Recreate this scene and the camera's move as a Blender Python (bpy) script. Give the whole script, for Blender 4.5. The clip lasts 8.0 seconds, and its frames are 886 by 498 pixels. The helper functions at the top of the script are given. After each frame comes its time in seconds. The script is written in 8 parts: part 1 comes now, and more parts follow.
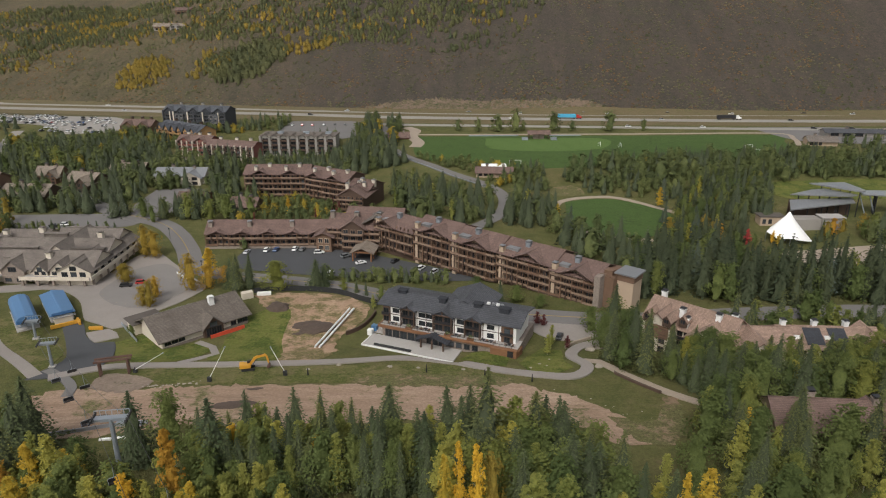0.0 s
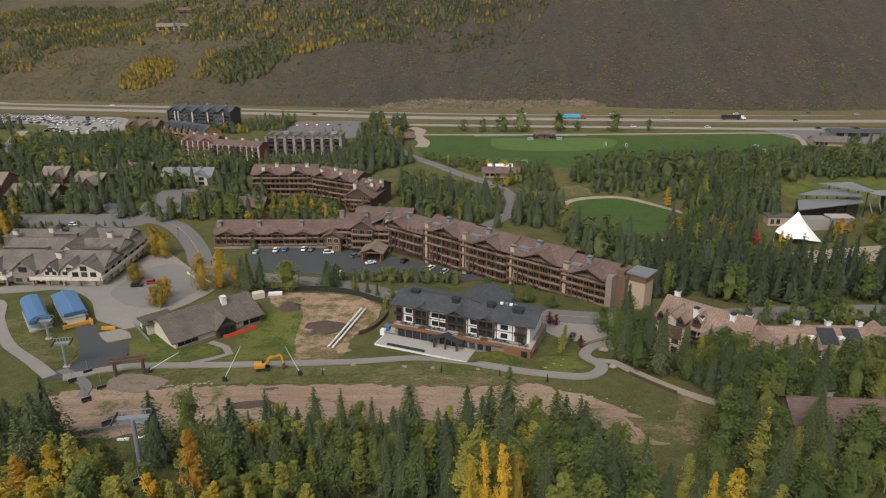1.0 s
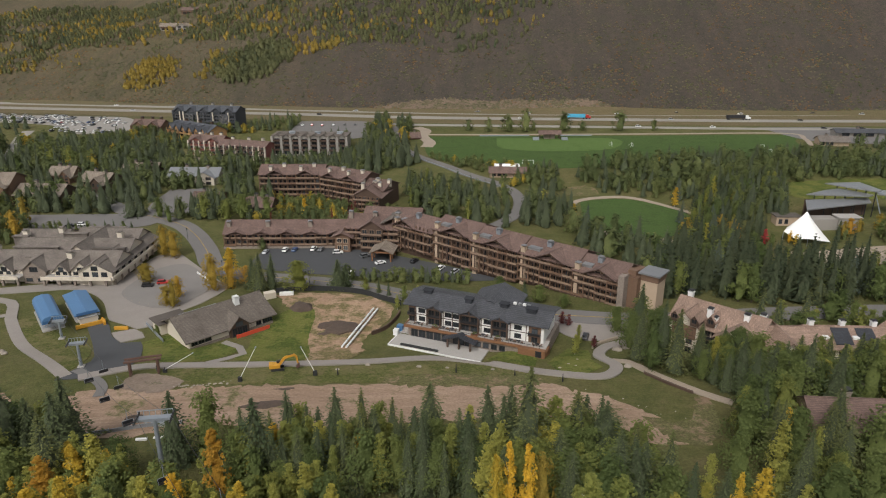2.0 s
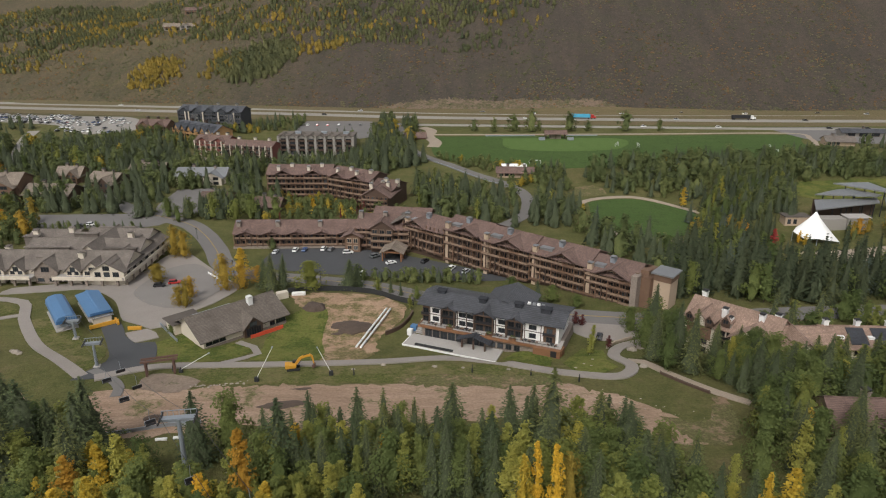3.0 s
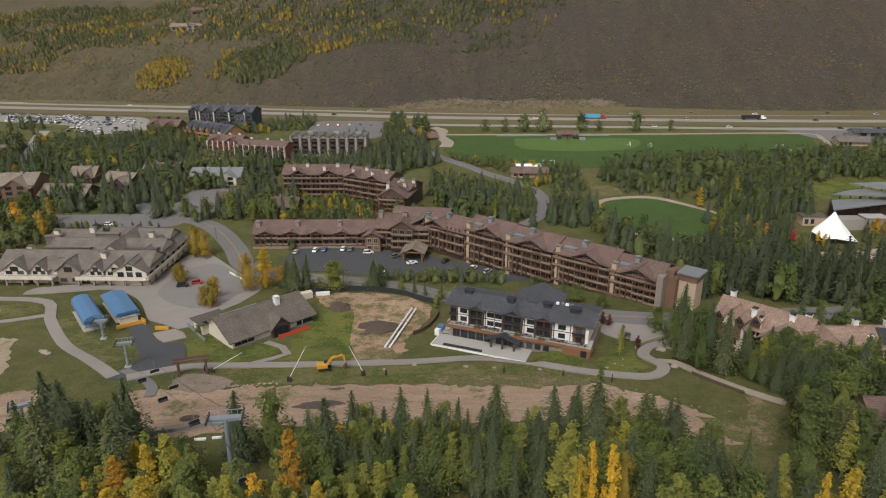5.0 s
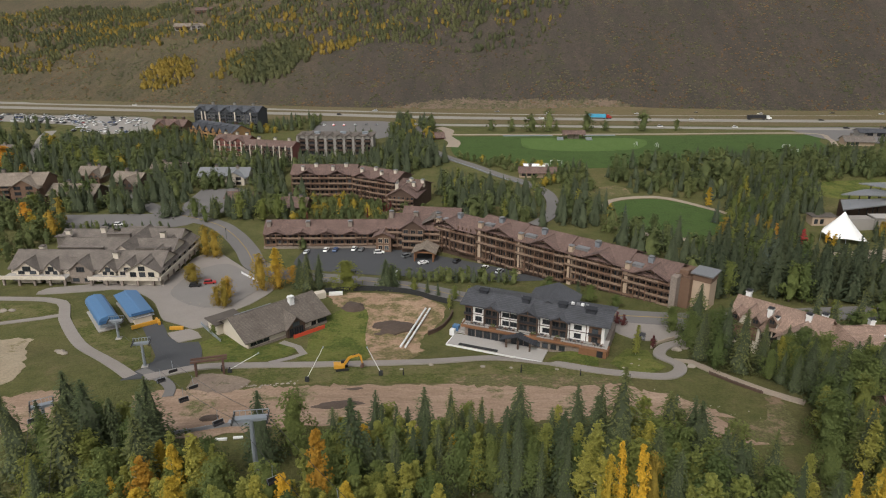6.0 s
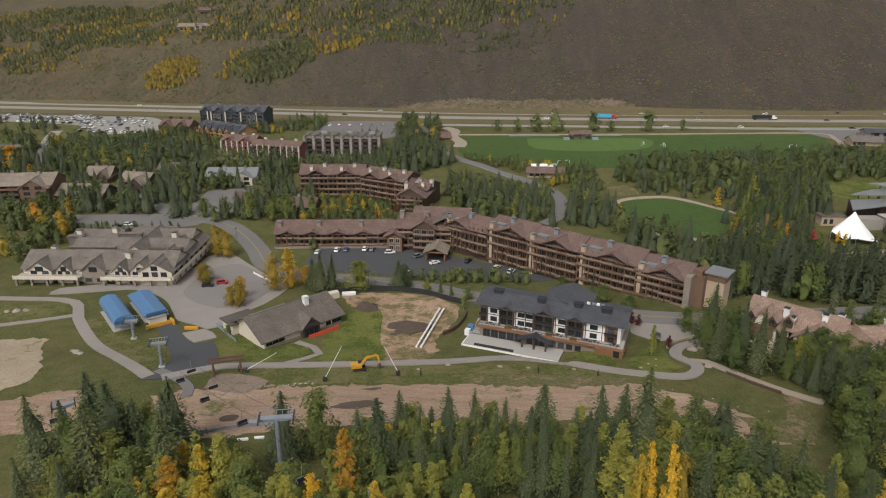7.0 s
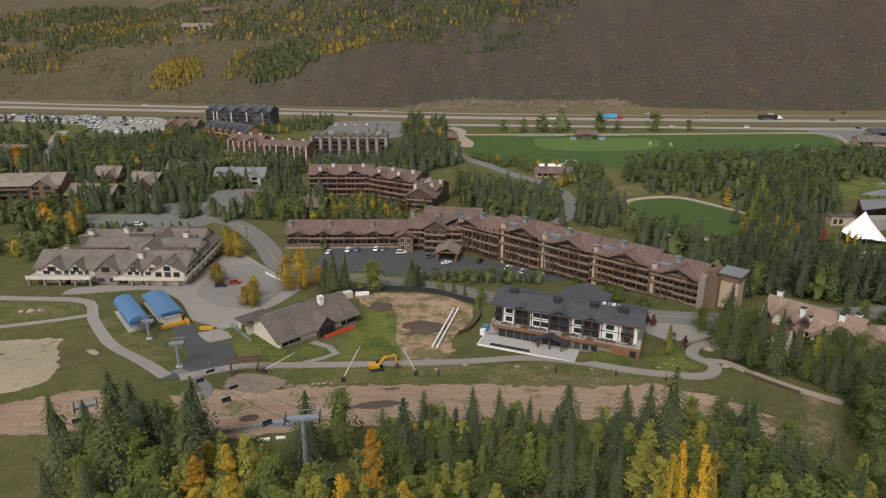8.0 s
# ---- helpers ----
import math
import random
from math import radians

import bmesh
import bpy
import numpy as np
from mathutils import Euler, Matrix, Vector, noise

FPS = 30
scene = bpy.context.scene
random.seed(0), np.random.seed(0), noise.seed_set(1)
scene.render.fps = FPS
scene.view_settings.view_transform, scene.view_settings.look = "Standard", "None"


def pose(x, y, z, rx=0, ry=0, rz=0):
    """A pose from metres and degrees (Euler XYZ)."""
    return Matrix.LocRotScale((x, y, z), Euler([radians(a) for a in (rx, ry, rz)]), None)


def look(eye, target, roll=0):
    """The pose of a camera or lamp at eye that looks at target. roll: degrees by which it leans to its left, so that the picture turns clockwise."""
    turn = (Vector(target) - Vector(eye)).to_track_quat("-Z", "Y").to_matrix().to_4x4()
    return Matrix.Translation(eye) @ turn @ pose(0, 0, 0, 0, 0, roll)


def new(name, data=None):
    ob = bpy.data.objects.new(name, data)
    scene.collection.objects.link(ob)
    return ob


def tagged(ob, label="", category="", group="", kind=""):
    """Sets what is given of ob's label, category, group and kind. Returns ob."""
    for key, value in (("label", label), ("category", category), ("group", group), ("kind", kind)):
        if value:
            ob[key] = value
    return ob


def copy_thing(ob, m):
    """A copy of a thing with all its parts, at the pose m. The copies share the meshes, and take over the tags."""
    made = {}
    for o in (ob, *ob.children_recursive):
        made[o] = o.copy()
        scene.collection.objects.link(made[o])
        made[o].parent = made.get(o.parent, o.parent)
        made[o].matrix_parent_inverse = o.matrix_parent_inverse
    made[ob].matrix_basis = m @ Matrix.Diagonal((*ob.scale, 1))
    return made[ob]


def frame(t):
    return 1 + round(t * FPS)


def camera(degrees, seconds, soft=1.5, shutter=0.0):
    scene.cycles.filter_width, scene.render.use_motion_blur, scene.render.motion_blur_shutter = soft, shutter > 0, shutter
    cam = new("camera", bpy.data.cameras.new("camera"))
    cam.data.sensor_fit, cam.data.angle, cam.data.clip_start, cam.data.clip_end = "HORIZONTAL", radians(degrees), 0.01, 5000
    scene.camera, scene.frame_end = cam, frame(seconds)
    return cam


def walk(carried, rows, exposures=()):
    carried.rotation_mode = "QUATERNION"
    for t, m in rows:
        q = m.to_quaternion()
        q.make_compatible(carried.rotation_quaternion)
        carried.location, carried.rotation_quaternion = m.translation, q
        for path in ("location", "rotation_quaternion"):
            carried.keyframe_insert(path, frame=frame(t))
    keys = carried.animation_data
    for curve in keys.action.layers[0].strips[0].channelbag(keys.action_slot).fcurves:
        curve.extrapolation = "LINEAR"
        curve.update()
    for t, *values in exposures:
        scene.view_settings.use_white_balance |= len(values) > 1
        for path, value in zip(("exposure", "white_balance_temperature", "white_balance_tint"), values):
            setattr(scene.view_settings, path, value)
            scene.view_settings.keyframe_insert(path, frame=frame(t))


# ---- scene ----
cam = camera(66.0, 8.0, 1.1)
METRES, EYE, TILT = 36.0, 101.0, -20.07
ROWS = [(0.0, 0.0), (0.5, 0.0545), (1.0, 0.1136), (1.5, 0.1691), (3.0, 0.3521), (3.5, 0.4104), (4.0, 0.4741),
        (4.5, 0.5338), (6.0, 0.73), (6.5, 0.7939), (7.0, 0.8636), (7.5, 0.9284), (8.0, 1.0)]
walk(cam, [(t, pose(-METRES * s, 0, EYE, 90 + TILT, 0, 0)) for t, s in ROWS], exposures=[(0.0, 0.0), (8.0, 0.0)])

# ---- sky and sun: a bright overcast autumn day ----
world = bpy.data.worlds.new("overcast_sky")
scene.world = world
world.use_nodes = True
wn = world.node_tree.nodes
sky = wn.new("ShaderNodeTexSky")
sky.sky_type, sky.sun_disc = "NISHITA", False
sky.sun_elevation, sky.sun_rotation = radians(48), radians(200)
sky.dust_density = 4.0
grey = wn.new("ShaderNodeHueSaturation")
grey.inputs["Saturation"].default_value = 0.22
world.node_tree.links.new(sky.outputs[0], grey.inputs["Color"])
world.node_tree.links.new(grey.outputs[0], wn["Background"].inputs["Color"])
wn["Background"].inputs["Strength"].default_value = 0.15
sun_data = bpy.data.lights.new("sun", "SUN")
sun_data.energy, sun_data.angle, sun_data.color = 1.5, radians(16), (1.0, 0.95, 0.88)
sun = new("sun", sun_data)
sun.matrix_world = look((0, 0, 0), (0.23, 0.63, -0.74))


# ---- materials ----
def nodes_of(name):
    m = bpy.data.materials.new(name)
    m.use_nodes = True
    return m, m.node_tree.nodes, m.node_tree.links, m.node_tree.nodes["Principled BSDF"]


def noise_node(n, l, scale, detail=4.0, coords="Object", rough=0.6, stretch=None):
    tc = n.new("ShaderNodeTexCoord")
    tex = n.new("ShaderNodeTexNoise")
    tex.inputs["Scale"].default_value, tex.inputs["Detail"].default_value, tex.inputs["Roughness"].default_value = scale, detail, rough
    src = tc.outputs[coords]
    if stretch:
        mp = n.new("ShaderNodeMapping")
        mp.inputs["Scale"].default_value = stretch
        l.new(src, mp.inputs[0])
        src = mp.outputs[0]
    l.new(src, tex.inputs["Vector"])
    return tex.outputs["Fac"]


def ramp(n, l, fac, stops):
    r = n.new("ShaderNodeValToRGB")
    while len(r.color_ramp.elements) < len(stops):
        r.color_ramp.elements.new(0.5)
    for e, (p, c) in zip(r.color_ramp.elements, stops):
        e.position, e.color = p, (*c, 1)
    l.new(fac, r.inputs[0])
    return r.outputs[0]


def mix(n, l, fac, a, b, how="MIX"):
    m = n.new("ShaderNodeMix")
    m.data_type, m.blend_type = "RGBA", how
    for sock, v in ((m.inputs[0], fac), (m.inputs[6], a), (m.inputs[7], b)):
        if isinstance(v, (int, float)):
            sock.default_value = v
        elif isinstance(v, tuple):
            sock.default_value = (*v, 1)
        else:
            l.new(v, sock)
    return m.outputs[2]


def shade(c, k):
    return tuple(min(1.0, v * k) for v in c)


def surface(name, col, vary=0.25, big=0.15, fine=3.0, rough=0.8, metal=0.0, bump=0.2, col2=None, stretch=None, rand=0.0, coords="Object"):
    """A worn surface: broad stains and fine grain over a base colour."""
    m, n, l, b = nodes_of(name)
    c2 = col2 or shade(col, 1 - vary)
    broad = noise_node(n, l, big, 5.0, coords, 0.65)
    grain = noise_node(n, l, fine, 6.0, coords, 0.7, stretch)
    c = ramp(n, l, broad, [(0.32, c2), (0.68, col)])
    c = mix(n, l, 0.55, c, ramp(n, l, grain, [(0.3, shade(col, 1 - 1.3 * vary)), (0.7, shade(col, 1 + vary))]))
    if rand:
        oi = n.new("ShaderNodeObjectInfo")
        c = mix(n, l, 1.0, c, ramp(n, l, oi.outputs["Random"], [(0.0, (1 - rand,) * 3), (1.0, (1.0,) * 3)]), "MULTIPLY")
    l.new(c, b.inputs["Base Color"])
    b.inputs["Roughness"].default_value, b.inputs["Metallic"].default_value = rough, metal
    if bump:
        bp = n.new("ShaderNodeBump")
        bp.inputs["Strength"].default_value, bp.inputs["Distance"].default_value = bump, 0.15
        l.new(grain, bp.inputs["Height"])
        l.new(bp.outputs[0], b.inputs["Normal"])
    return m


def shingles(name, col, pitch=0.45, vary=0.3, rough=0.85):
    """Roof courses: bands across the slope, pieces of uneven tone, streaks and patches."""
    m, n, l, b = nodes_of(name)
    tc = n.new("ShaderNodeTexCoord")
    br = n.new("ShaderNodeTexBrick")
    mp = n.new("ShaderNodeMapping")
    mp.inputs["Rotation"].default_value = (0, 0, 0)
    sx = n.new("ShaderNodeSeparateXYZ")
    cx = n.new("ShaderNodeCombineXYZ")
    add = n.new("ShaderNodeMath")
    l.new(tc.outputs["Object"], sx.inputs[0])
    l.new(sx.outputs[0], add.inputs[0])
    l.new(sx.outputs[1], add.inputs[1])
    l.new(add.outputs[0], cx.inputs[0])
    l.new(sx.outputs[2], cx.inputs[1])
    l.new(cx.outputs[0], br.inputs["Vector"])
    for key, v in (("Scale", 1.0), ("Brick Width", 0.5), ("Row Height", pitch * 0.5), ("Mortar Size", 0.03)):
        br.inputs[key].default_value = v
    br.inputs["Color1"].default_value = (*col, 1)
    br.inputs["Color2"].default_value = (*shade(col, 1 - vary), 1)
    br.inputs["Mortar"].default_value = (*shade(col, 0.5), 1)
    broad = noise_node(n, l, 0.22, 5.0)
    c = mix(n, l, 1.0, br.outputs[0], ramp(n, l, broad, [(0.3, (0.72, 0.7, 0.68)), (0.7, (1.1, 1.08, 1.06))]), "MULTIPLY")
    l.new(c, b.inputs["Base Color"])
    b.inputs["Roughness"].default_value = rough
    bp = n.new("ShaderNodeBump")
    bp.inputs["Strength"].default_value, bp.inputs["Distance"].default_value = 0.5, 0.05
    l.new(br.outputs["Fac"], bp.inputs["Height"])
    l.new(bp.outputs[0], b.inputs["Normal"])
    return m


def foliage(name, dark, light, rand=0.5, through_light=0.3, place=0.0):
    """Leaves: each clump its own tone, each tree its own cast, some light passing through."""
    m, n, l, b = nodes_of(name)
    geo = n.new("ShaderNodeNewGeometry")
    oi = n.new("ShaderNodeObjectInfo")
    c = ramp(n, l, geo.outputs["Random Per Island"], [(0.0, tuple(0.45 * p + 0.55 * q for p, q in zip(dark, light))), (0.8, light), (1.0, shade(light, 1.06))])
    if place:
        fac = noise_node(n, l, place, 2.0)
        c = mix(n, l, 1.0, c, ramp(n, l, fac, [(0.3, (0.62, 0.68, 0.66)), (0.7, (1.18, 1.12, 0.95))]), "MULTIPLY")
    else:
        c = mix(n, l, 1.0, c, ramp(n, l, oi.outputs["Random"], [(0.0, (1 - rand, 1 - rand * 0.8, 1 - rand * 0.7)), (0.6, (1, 1, 1)), (1.0, (1.3, 1.15, 0.9))]), "MULTIPLY")
    leafy = n.new("ShaderNodeTexNoise")
    leafy.inputs["Scale"].default_value, leafy.inputs["Detail"].default_value, leafy.inputs["Roughness"].default_value = (0.7 if place else 1.6), 4.0, 0.75
    l.new(geo.outputs["Position"], leafy.inputs["Vector"])
    c = mix(n, l, 1.0, c, ramp(n, l, leafy.outputs["Fac"], [(0.34, (0.72, 0.75, 0.77)), (0.5, (1.0, 1.0, 1.0)), (0.66, (1.18, 1.16, 1.1))]), "MULTIPLY")
    l.new(c, b.inputs["Base Color"])
    b.inputs["Roughness"].default_value = 0.75
    b.inputs["Specular IOR Level"].default_value = 0.2
    tr = n.new("ShaderNodeBsdfTranslucent")
    l.new(c, tr.inputs["Color"])
    ms = n.new("ShaderNodeMixShader")
    ms.inputs[0].default_value = through_light
    l.new(b.outputs[0], ms.inputs[1])
    l.new(tr.outputs[0], ms.inputs[2])
    l.new(ms.outputs[0], n["Material Output"].inputs["Surface"])
    return m


def ground_material():
    """Valley floor, near ski slope and the dry sagebrush hillside, by place."""
    m, n, l, b = nodes_of("ground_cover")
    geo = n.new("ShaderNodeNewGeometry")
    sep = n.new("ShaderNodeSeparateXYZ")
    l.new(geo.outputs["Position"], sep.inputs[0])
    broad = noise_node(n, l, 0.035, 5.0)
    mid = noise_node(n, l, 0.16, 6.0, rough=0.7)
    fine = noise_node(n, l, 1.3, 6.0, rough=0.75)
    valley = ramp(n, l, broad, [(0.3, (0.07, 0.08, 0.026)), (0.5, (0.1, 0.102, 0.036)), (0.7, (0.145, 0.12, 0.056))])
    valley = mix(n, l, 0.5, valley, ramp(n, l, mid, [(0.35, (0.06, 0.07, 0.022)), (0.55, (0.11, 0.108, 0.042)), (0.7, (0.17, 0.13, 0.075))]))
    gully = noise_node(n, l, 0.06, 5.0, rough=0.6, stretch=(1.0, 0.22, 0.22))
    hill = ramp(n, l, broad, [(0.3, (0.058, 0.054, 0.042)), (0.5, (0.07, 0.059, 0.05)), (0.7, (0.072, 0.07, 0.044))])
    hill = mix(n, l, 0.5, hill, ramp(n, l, mid, [(0.3, (0.045, 0.044, 0.029)), (0.55, (0.075, 0.061, 0.047)), (0.75, (0.115, 0.09, 0.068))]))
    hill = mix(n, l, 0.8, hill, ramp(n, l, gully, [(0.3, (0.75, 0.82, 0.8)), (0.7, (1.25, 1.18, 1.15))]), "MULTIPLY")
    west = n.new("ShaderNodeMapRange")
    west.inputs["From Min"].default_value, west.inputs["From Max"].default_value = -100, -330
    l.new(sep.outputs[0], west.inputs[0])
    flecks = noise_node(n, l, 0.45, 7.0, rough=0.8)
    hill = mix(n, l, 0.85, hill, ramp(n, l, flecks, [(0.34, (0.42, 0.5, 0.42)), (0.46, (0.86, 0.88, 0.84)), (0.56, (1.06, 1.0, 0.95)), (0.68, (1.62, 1.36, 1.26))]), "MULTIPLY")
    hill = mix(n, l, 1.0, hill, (0.97, 0.97, 1.07), "MULTIPLY")
    hill = mix(n, l, west.outputs[0], hill, mix(n, l, 1.0, hill, (1.5, 1.48, 1.12), "MULTIPLY"))
    far = n.new("ShaderNodeMapRange")
    far.inputs["From Min"].default_value, far.inputs["From Max"].default_value = 595, 640
    l.new(sep.outputs[1], far.inputs[0])
    c = mix(n, l, far.outputs[0], valley, hill)
    c = mix(n, l, 0.6, c, ramp(n, l, fine, [(0.3, (0.5, 0.5, 0.5)), (0.7, (1.45, 1.42, 1.38))]), "MULTIPLY")
    l.new(c, b.inputs["Base Color"])
    b.inputs["Roughness"].default_value = 0.95
    b.inputs["Specular IOR Level"].default_value = 0.15
    bp = n.new("ShaderNodeBump")
    bp.inputs["Strength"].default_value, bp.inputs["Distance"].default_value = 0.7, 0.6
    l.new(fine, bp.inputs["Height"])
    l.new(bp.outputs[0], b.inputs["Normal"])
    return m


def soil(name, cols, grass, much, streak=(1, 1, 1), fine=1.4):
    """Worn earth: streaks of dry and damp soil, pebbly grain and tufts of grass coming through."""
    m, n, l, b = nodes_of(name)
    broad = noise_node(n, l, 0.11, 6.0, rough=0.7, stretch=streak)
    mid = noise_node(n, l, 0.55, 6.0, rough=0.75, stretch=streak)
    grain = noise_node(n, l, fine, 6.0, rough=0.8)
    tufts = noise_node(n, l, 0.13, 8.0, rough=0.75)
    k = len(cols)
    c = ramp(n, l, broad, [(0.3 + 0.4 * i / (k - 1), v) for i, v in enumerate(cols)])
    c = mix(n, l, 0.45, c, ramp(n, l, mid, [(0.3 + 0.4 * i / (k - 1), v) for i, v in enumerate(cols[::-1])]))
    g = ramp(n, l, grain, [(0.3, shade(grass, 0.6)), (0.7, shade(grass, 1.4))])
    c = mix(n, l, ramp(n, l, tufts, [(much, (1, 1, 1)), (min(1, much + 0.09), (0, 0, 0))]), c, g)
    c = mix(n, l, 0.7, c, ramp(n, l, grain, [(0.28, (0.6, 0.6, 0.6)), (0.72, (1.4, 1.4, 1.4))]), "MULTIPLY")
    l.new(c, b.inputs["Base Color"])
    b.inputs["Roughness"].default_value = 0.95
    b.inputs["Specular IOR Level"].default_value = 0.15
    bp = n.new("ShaderNodeBump")
    bp.inputs["Strength"].default_value, bp.inputs["Distance"].default_value = 0.7, 0.25
    l.new(grain, bp.inputs["Height"])
    l.new(bp.outputs[0], b.inputs["Normal"])
    return m


def glass_material(name, tint=(0.03, 0.035, 0.04), rough=0.12):
    m, n, l, b = nodes_of(name)
    oi = n.new("ShaderNodeObjectInfo")
    c = ramp(n, l, oi.outputs["Random"], [(0.0, shade(tint, 0.6)), (0.8, tint), (1.0, shade(tint, 2.6))])
    l.new(c, b.inputs["Base Color"])
    b.inputs["Roughness"].default_value = rough
    return m


GROUND = ground_material()
LAWN = soil("lawn_grass", [(0.08, 0.1, 0.022), (0.102, 0.12, 0.028), (0.14, 0.135, 0.04), (0.17, 0.145, 0.06)], (0.07, 0.09, 0.02), 0.44)
FIELD = soil("sports_turf", [(0.05, 0.085, 0.023), (0.057, 0.094, 0.026), (0.066, 0.099, 0.03)], (0.05, 0.08, 0.023), 0.4, (0.3, 1.0, 1), 1.0)
FIELD_PALE = soil("worn_sports_turf", [(0.075, 0.125, 0.032), (0.088, 0.14, 0.04), (0.1, 0.145, 0.045)], (0.07, 0.115, 0.03), 0.36)
MEADOW = soil("rough_grass", [(0.085, 0.092, 0.03), (0.115, 0.115, 0.042), (0.15, 0.125, 0.06), (0.19, 0.14, 0.085)], (0.08, 0.088, 0.026), 0.46)
VERGE = soil("dry_verge_grass", [(0.1, 0.085, 0.042), (0.13, 0.105, 0.055), (0.16, 0.12, 0.075)], (0.1, 0.1, 0.038), 0.36, (0.2, 1, 1), 0.7)
DIRT = soil("bare_soil", [(0.17, 0.115, 0.08), (0.26, 0.18, 0.127), (0.325, 0.232, 0.167), (0.4, 0.3, 0.225)], (0.12, 0.115, 0.05), 0.36, (0.22, 1.0, 1))
DIRT_DARK = surface("dark_topsoil", (0.085, 0.06, 0.045), 0.3, 0.4, 2.5, 0.95, bump=0.6)
SITE = soil("site_soil", [(0.25, 0.162, 0.105), (0.34, 0.23, 0.155), (0.42, 0.295, 0.2)], (0.15, 0.125, 0.058), 0.45, (1.0, 0.35, 1))
WORN = soil("worn_turf", [(0.15, 0.11, 0.07), (0.22, 0.15, 0.1), (0.26, 0.185, 0.13)], (0.11, 0.105, 0.045), 0.52)
RUBBLE = soil("grey_rubble", [(0.15, 0.115, 0.09), (0.21, 0.165, 0.13), (0.28, 0.215, 0.17)], (0.12, 0.11, 0.06), 0.3)
GRAVEL = surface("pale_gravel", (0.33, 0.27, 0.21), 0.22, 0.15, 2.2, 0.95, bump=0.5, col2=(0.24, 0.19, 0.15))
SAND = soil("sand", [(0.27, 0.22, 0.15), (0.33, 0.27, 0.19), (0.37, 0.31, 0.22)], (0.17, 0.15, 0.07), 0.32)
ASPHALT = surface("asphalt", (0.062, 0.064, 0.068), 0.2, 0.1, 4.0, 0.9, bump=0.15)
BANK = soil("cut_bank_earth", [(0.1, 0.076, 0.054), (0.15, 0.11, 0.08), (0.19, 0.14, 0.105)], (0.09, 0.08, 0.045), 0.45, (0.5, 1, 1), 0.5)
FREEWAY = surface("sun_bleached_concrete_road", (0.27, 0.252, 0.222), 0.12, 0.05, 1.5, 0.9, bump=0.05)
ASPHALT_OLD = surface("weathered_asphalt", (0.16, 0.15, 0.143), 0.15, 0.08, 3.0, 0.9, bump=0.15, col2=(0.125, 0.118, 0.112))
PAVING = surface("paving", (0.265, 0.236, 0.212), 0.14, 0.1, 2.5, 0.85, bump=0.15, col2=(0.205, 0.18, 0.16))
WORN_LOT = surface("worn_grey_lot", (0.215, 0.197, 0.182), 0.14, 0.1, 2.5, 0.88, bump=0.15, col2=(0.175, 0.16, 0.148))
PALE_LOT = surface("bleached_lot_surface", (0.27, 0.25, 0.225), 0.15, 0.06, 1.0, 0.9, bump=0.05)
CONCRETE = surface("concrete", (0.36, 0.34, 0.315), 0.15, 0.2, 3.0, 0.85, bump=0.15)
LINE_WHITE = surface("white_marking", (0.62, 0.61, 0.58), 0.15, 0.5, 4.0, 0.8, bump=0)
LINE_YELLOW = surface("yellow_marking", (0.36, 0.25, 0.08), 0.15, 0.5, 4.0, 0.8, bump=0)
STUCCO_WHITE = surface("white_stucco", (0.72, 0.71, 0.68), 0.07, 0.3, 4.0, 0.9, bump=0.1)
STUCCO_CREAM = surface("cream_stucco", (0.56, 0.5, 0.41), 0.1, 0.3, 4.0, 0.9, bump=0.1)
STUCCO_TAN = surface("tan_stucco", (0.42, 0.32, 0.23), 0.12, 0.3, 4.0, 0.9, bump=0.1)
STUCCO_GREY = surface("grey_stucco", (0.27, 0.25, 0.225), 0.12, 0.3, 4.0, 0.9, bump=0.1)
CHARCOAL = surface("charcoal_siding", (0.055, 0.058, 0.065), 0.2, 0.3, 4.0, 0.8, bump=0.15)
STUCCO_RED = surface("maroon_siding", (0.2, 0.07, 0.055), 0.15, 0.3, 4.0, 0.85, bump=0.15)
STUCCO_YELLOW = surface("ochre_siding", (0.36, 0.21, 0.09), 0.15, 0.3, 4.0, 0.85, bump=0.15)
WOOD_DARK = surface("dark_stained_timber", (0.085, 0.052, 0.036), 0.3, 0.4, 3.0, 0.8, bump=0.3, stretch=(1, 1, 6))
WOOD_PALE = surface("weathered_log_timber", (0.24, 0.165, 0.115), 0.3, 0.4, 3.0, 0.8, bump=0.3)
WOOD_BROWN = surface("brown_timber", (0.16, 0.095, 0.06), 0.3, 0.4, 3.0, 0.8, bump=0.3, stretch=(1, 1, 6))
WOOD_WARM = surface("cedar_cladding", (0.22, 0.105, 0.05), 0.3, 0.4, 3.0, 0.7, bump=0.3, stretch=(1, 1, 8))
STONE = surface("fieldstone", (0.25, 0.205, 0.17), 0.4, 0.6, 2.2, 0.9, bump=0.7)
ROOF_SLATE = shingles("slate_grey_shingles", (0.085, 0.09, 0.103))
ROOF_BLUEGREY = shingles("blue_grey_shingles", (0.1, 0.11, 0.13))
ROOF_BLACK = shingles("charcoal_shingles", (0.045, 0.05, 0.062))
ROOF_BROWN = shingles("red_brown_shingles", (0.195, 0.128, 0.108))
ROOF_TAN = shingles("pinkish_tan_shingles", (0.36, 0.25, 0.195))
ROOF_GREYBROWN = shingles("grey_brown_shingles", (0.205, 0.178, 0.156))
ROOF_TAUPE = shingles("taupe_shingles", (0.172, 0.146, 0.124))
ROOF_CEDAR = shingles("weathered_cedar_shakes", (0.3, 0.25, 0.2))
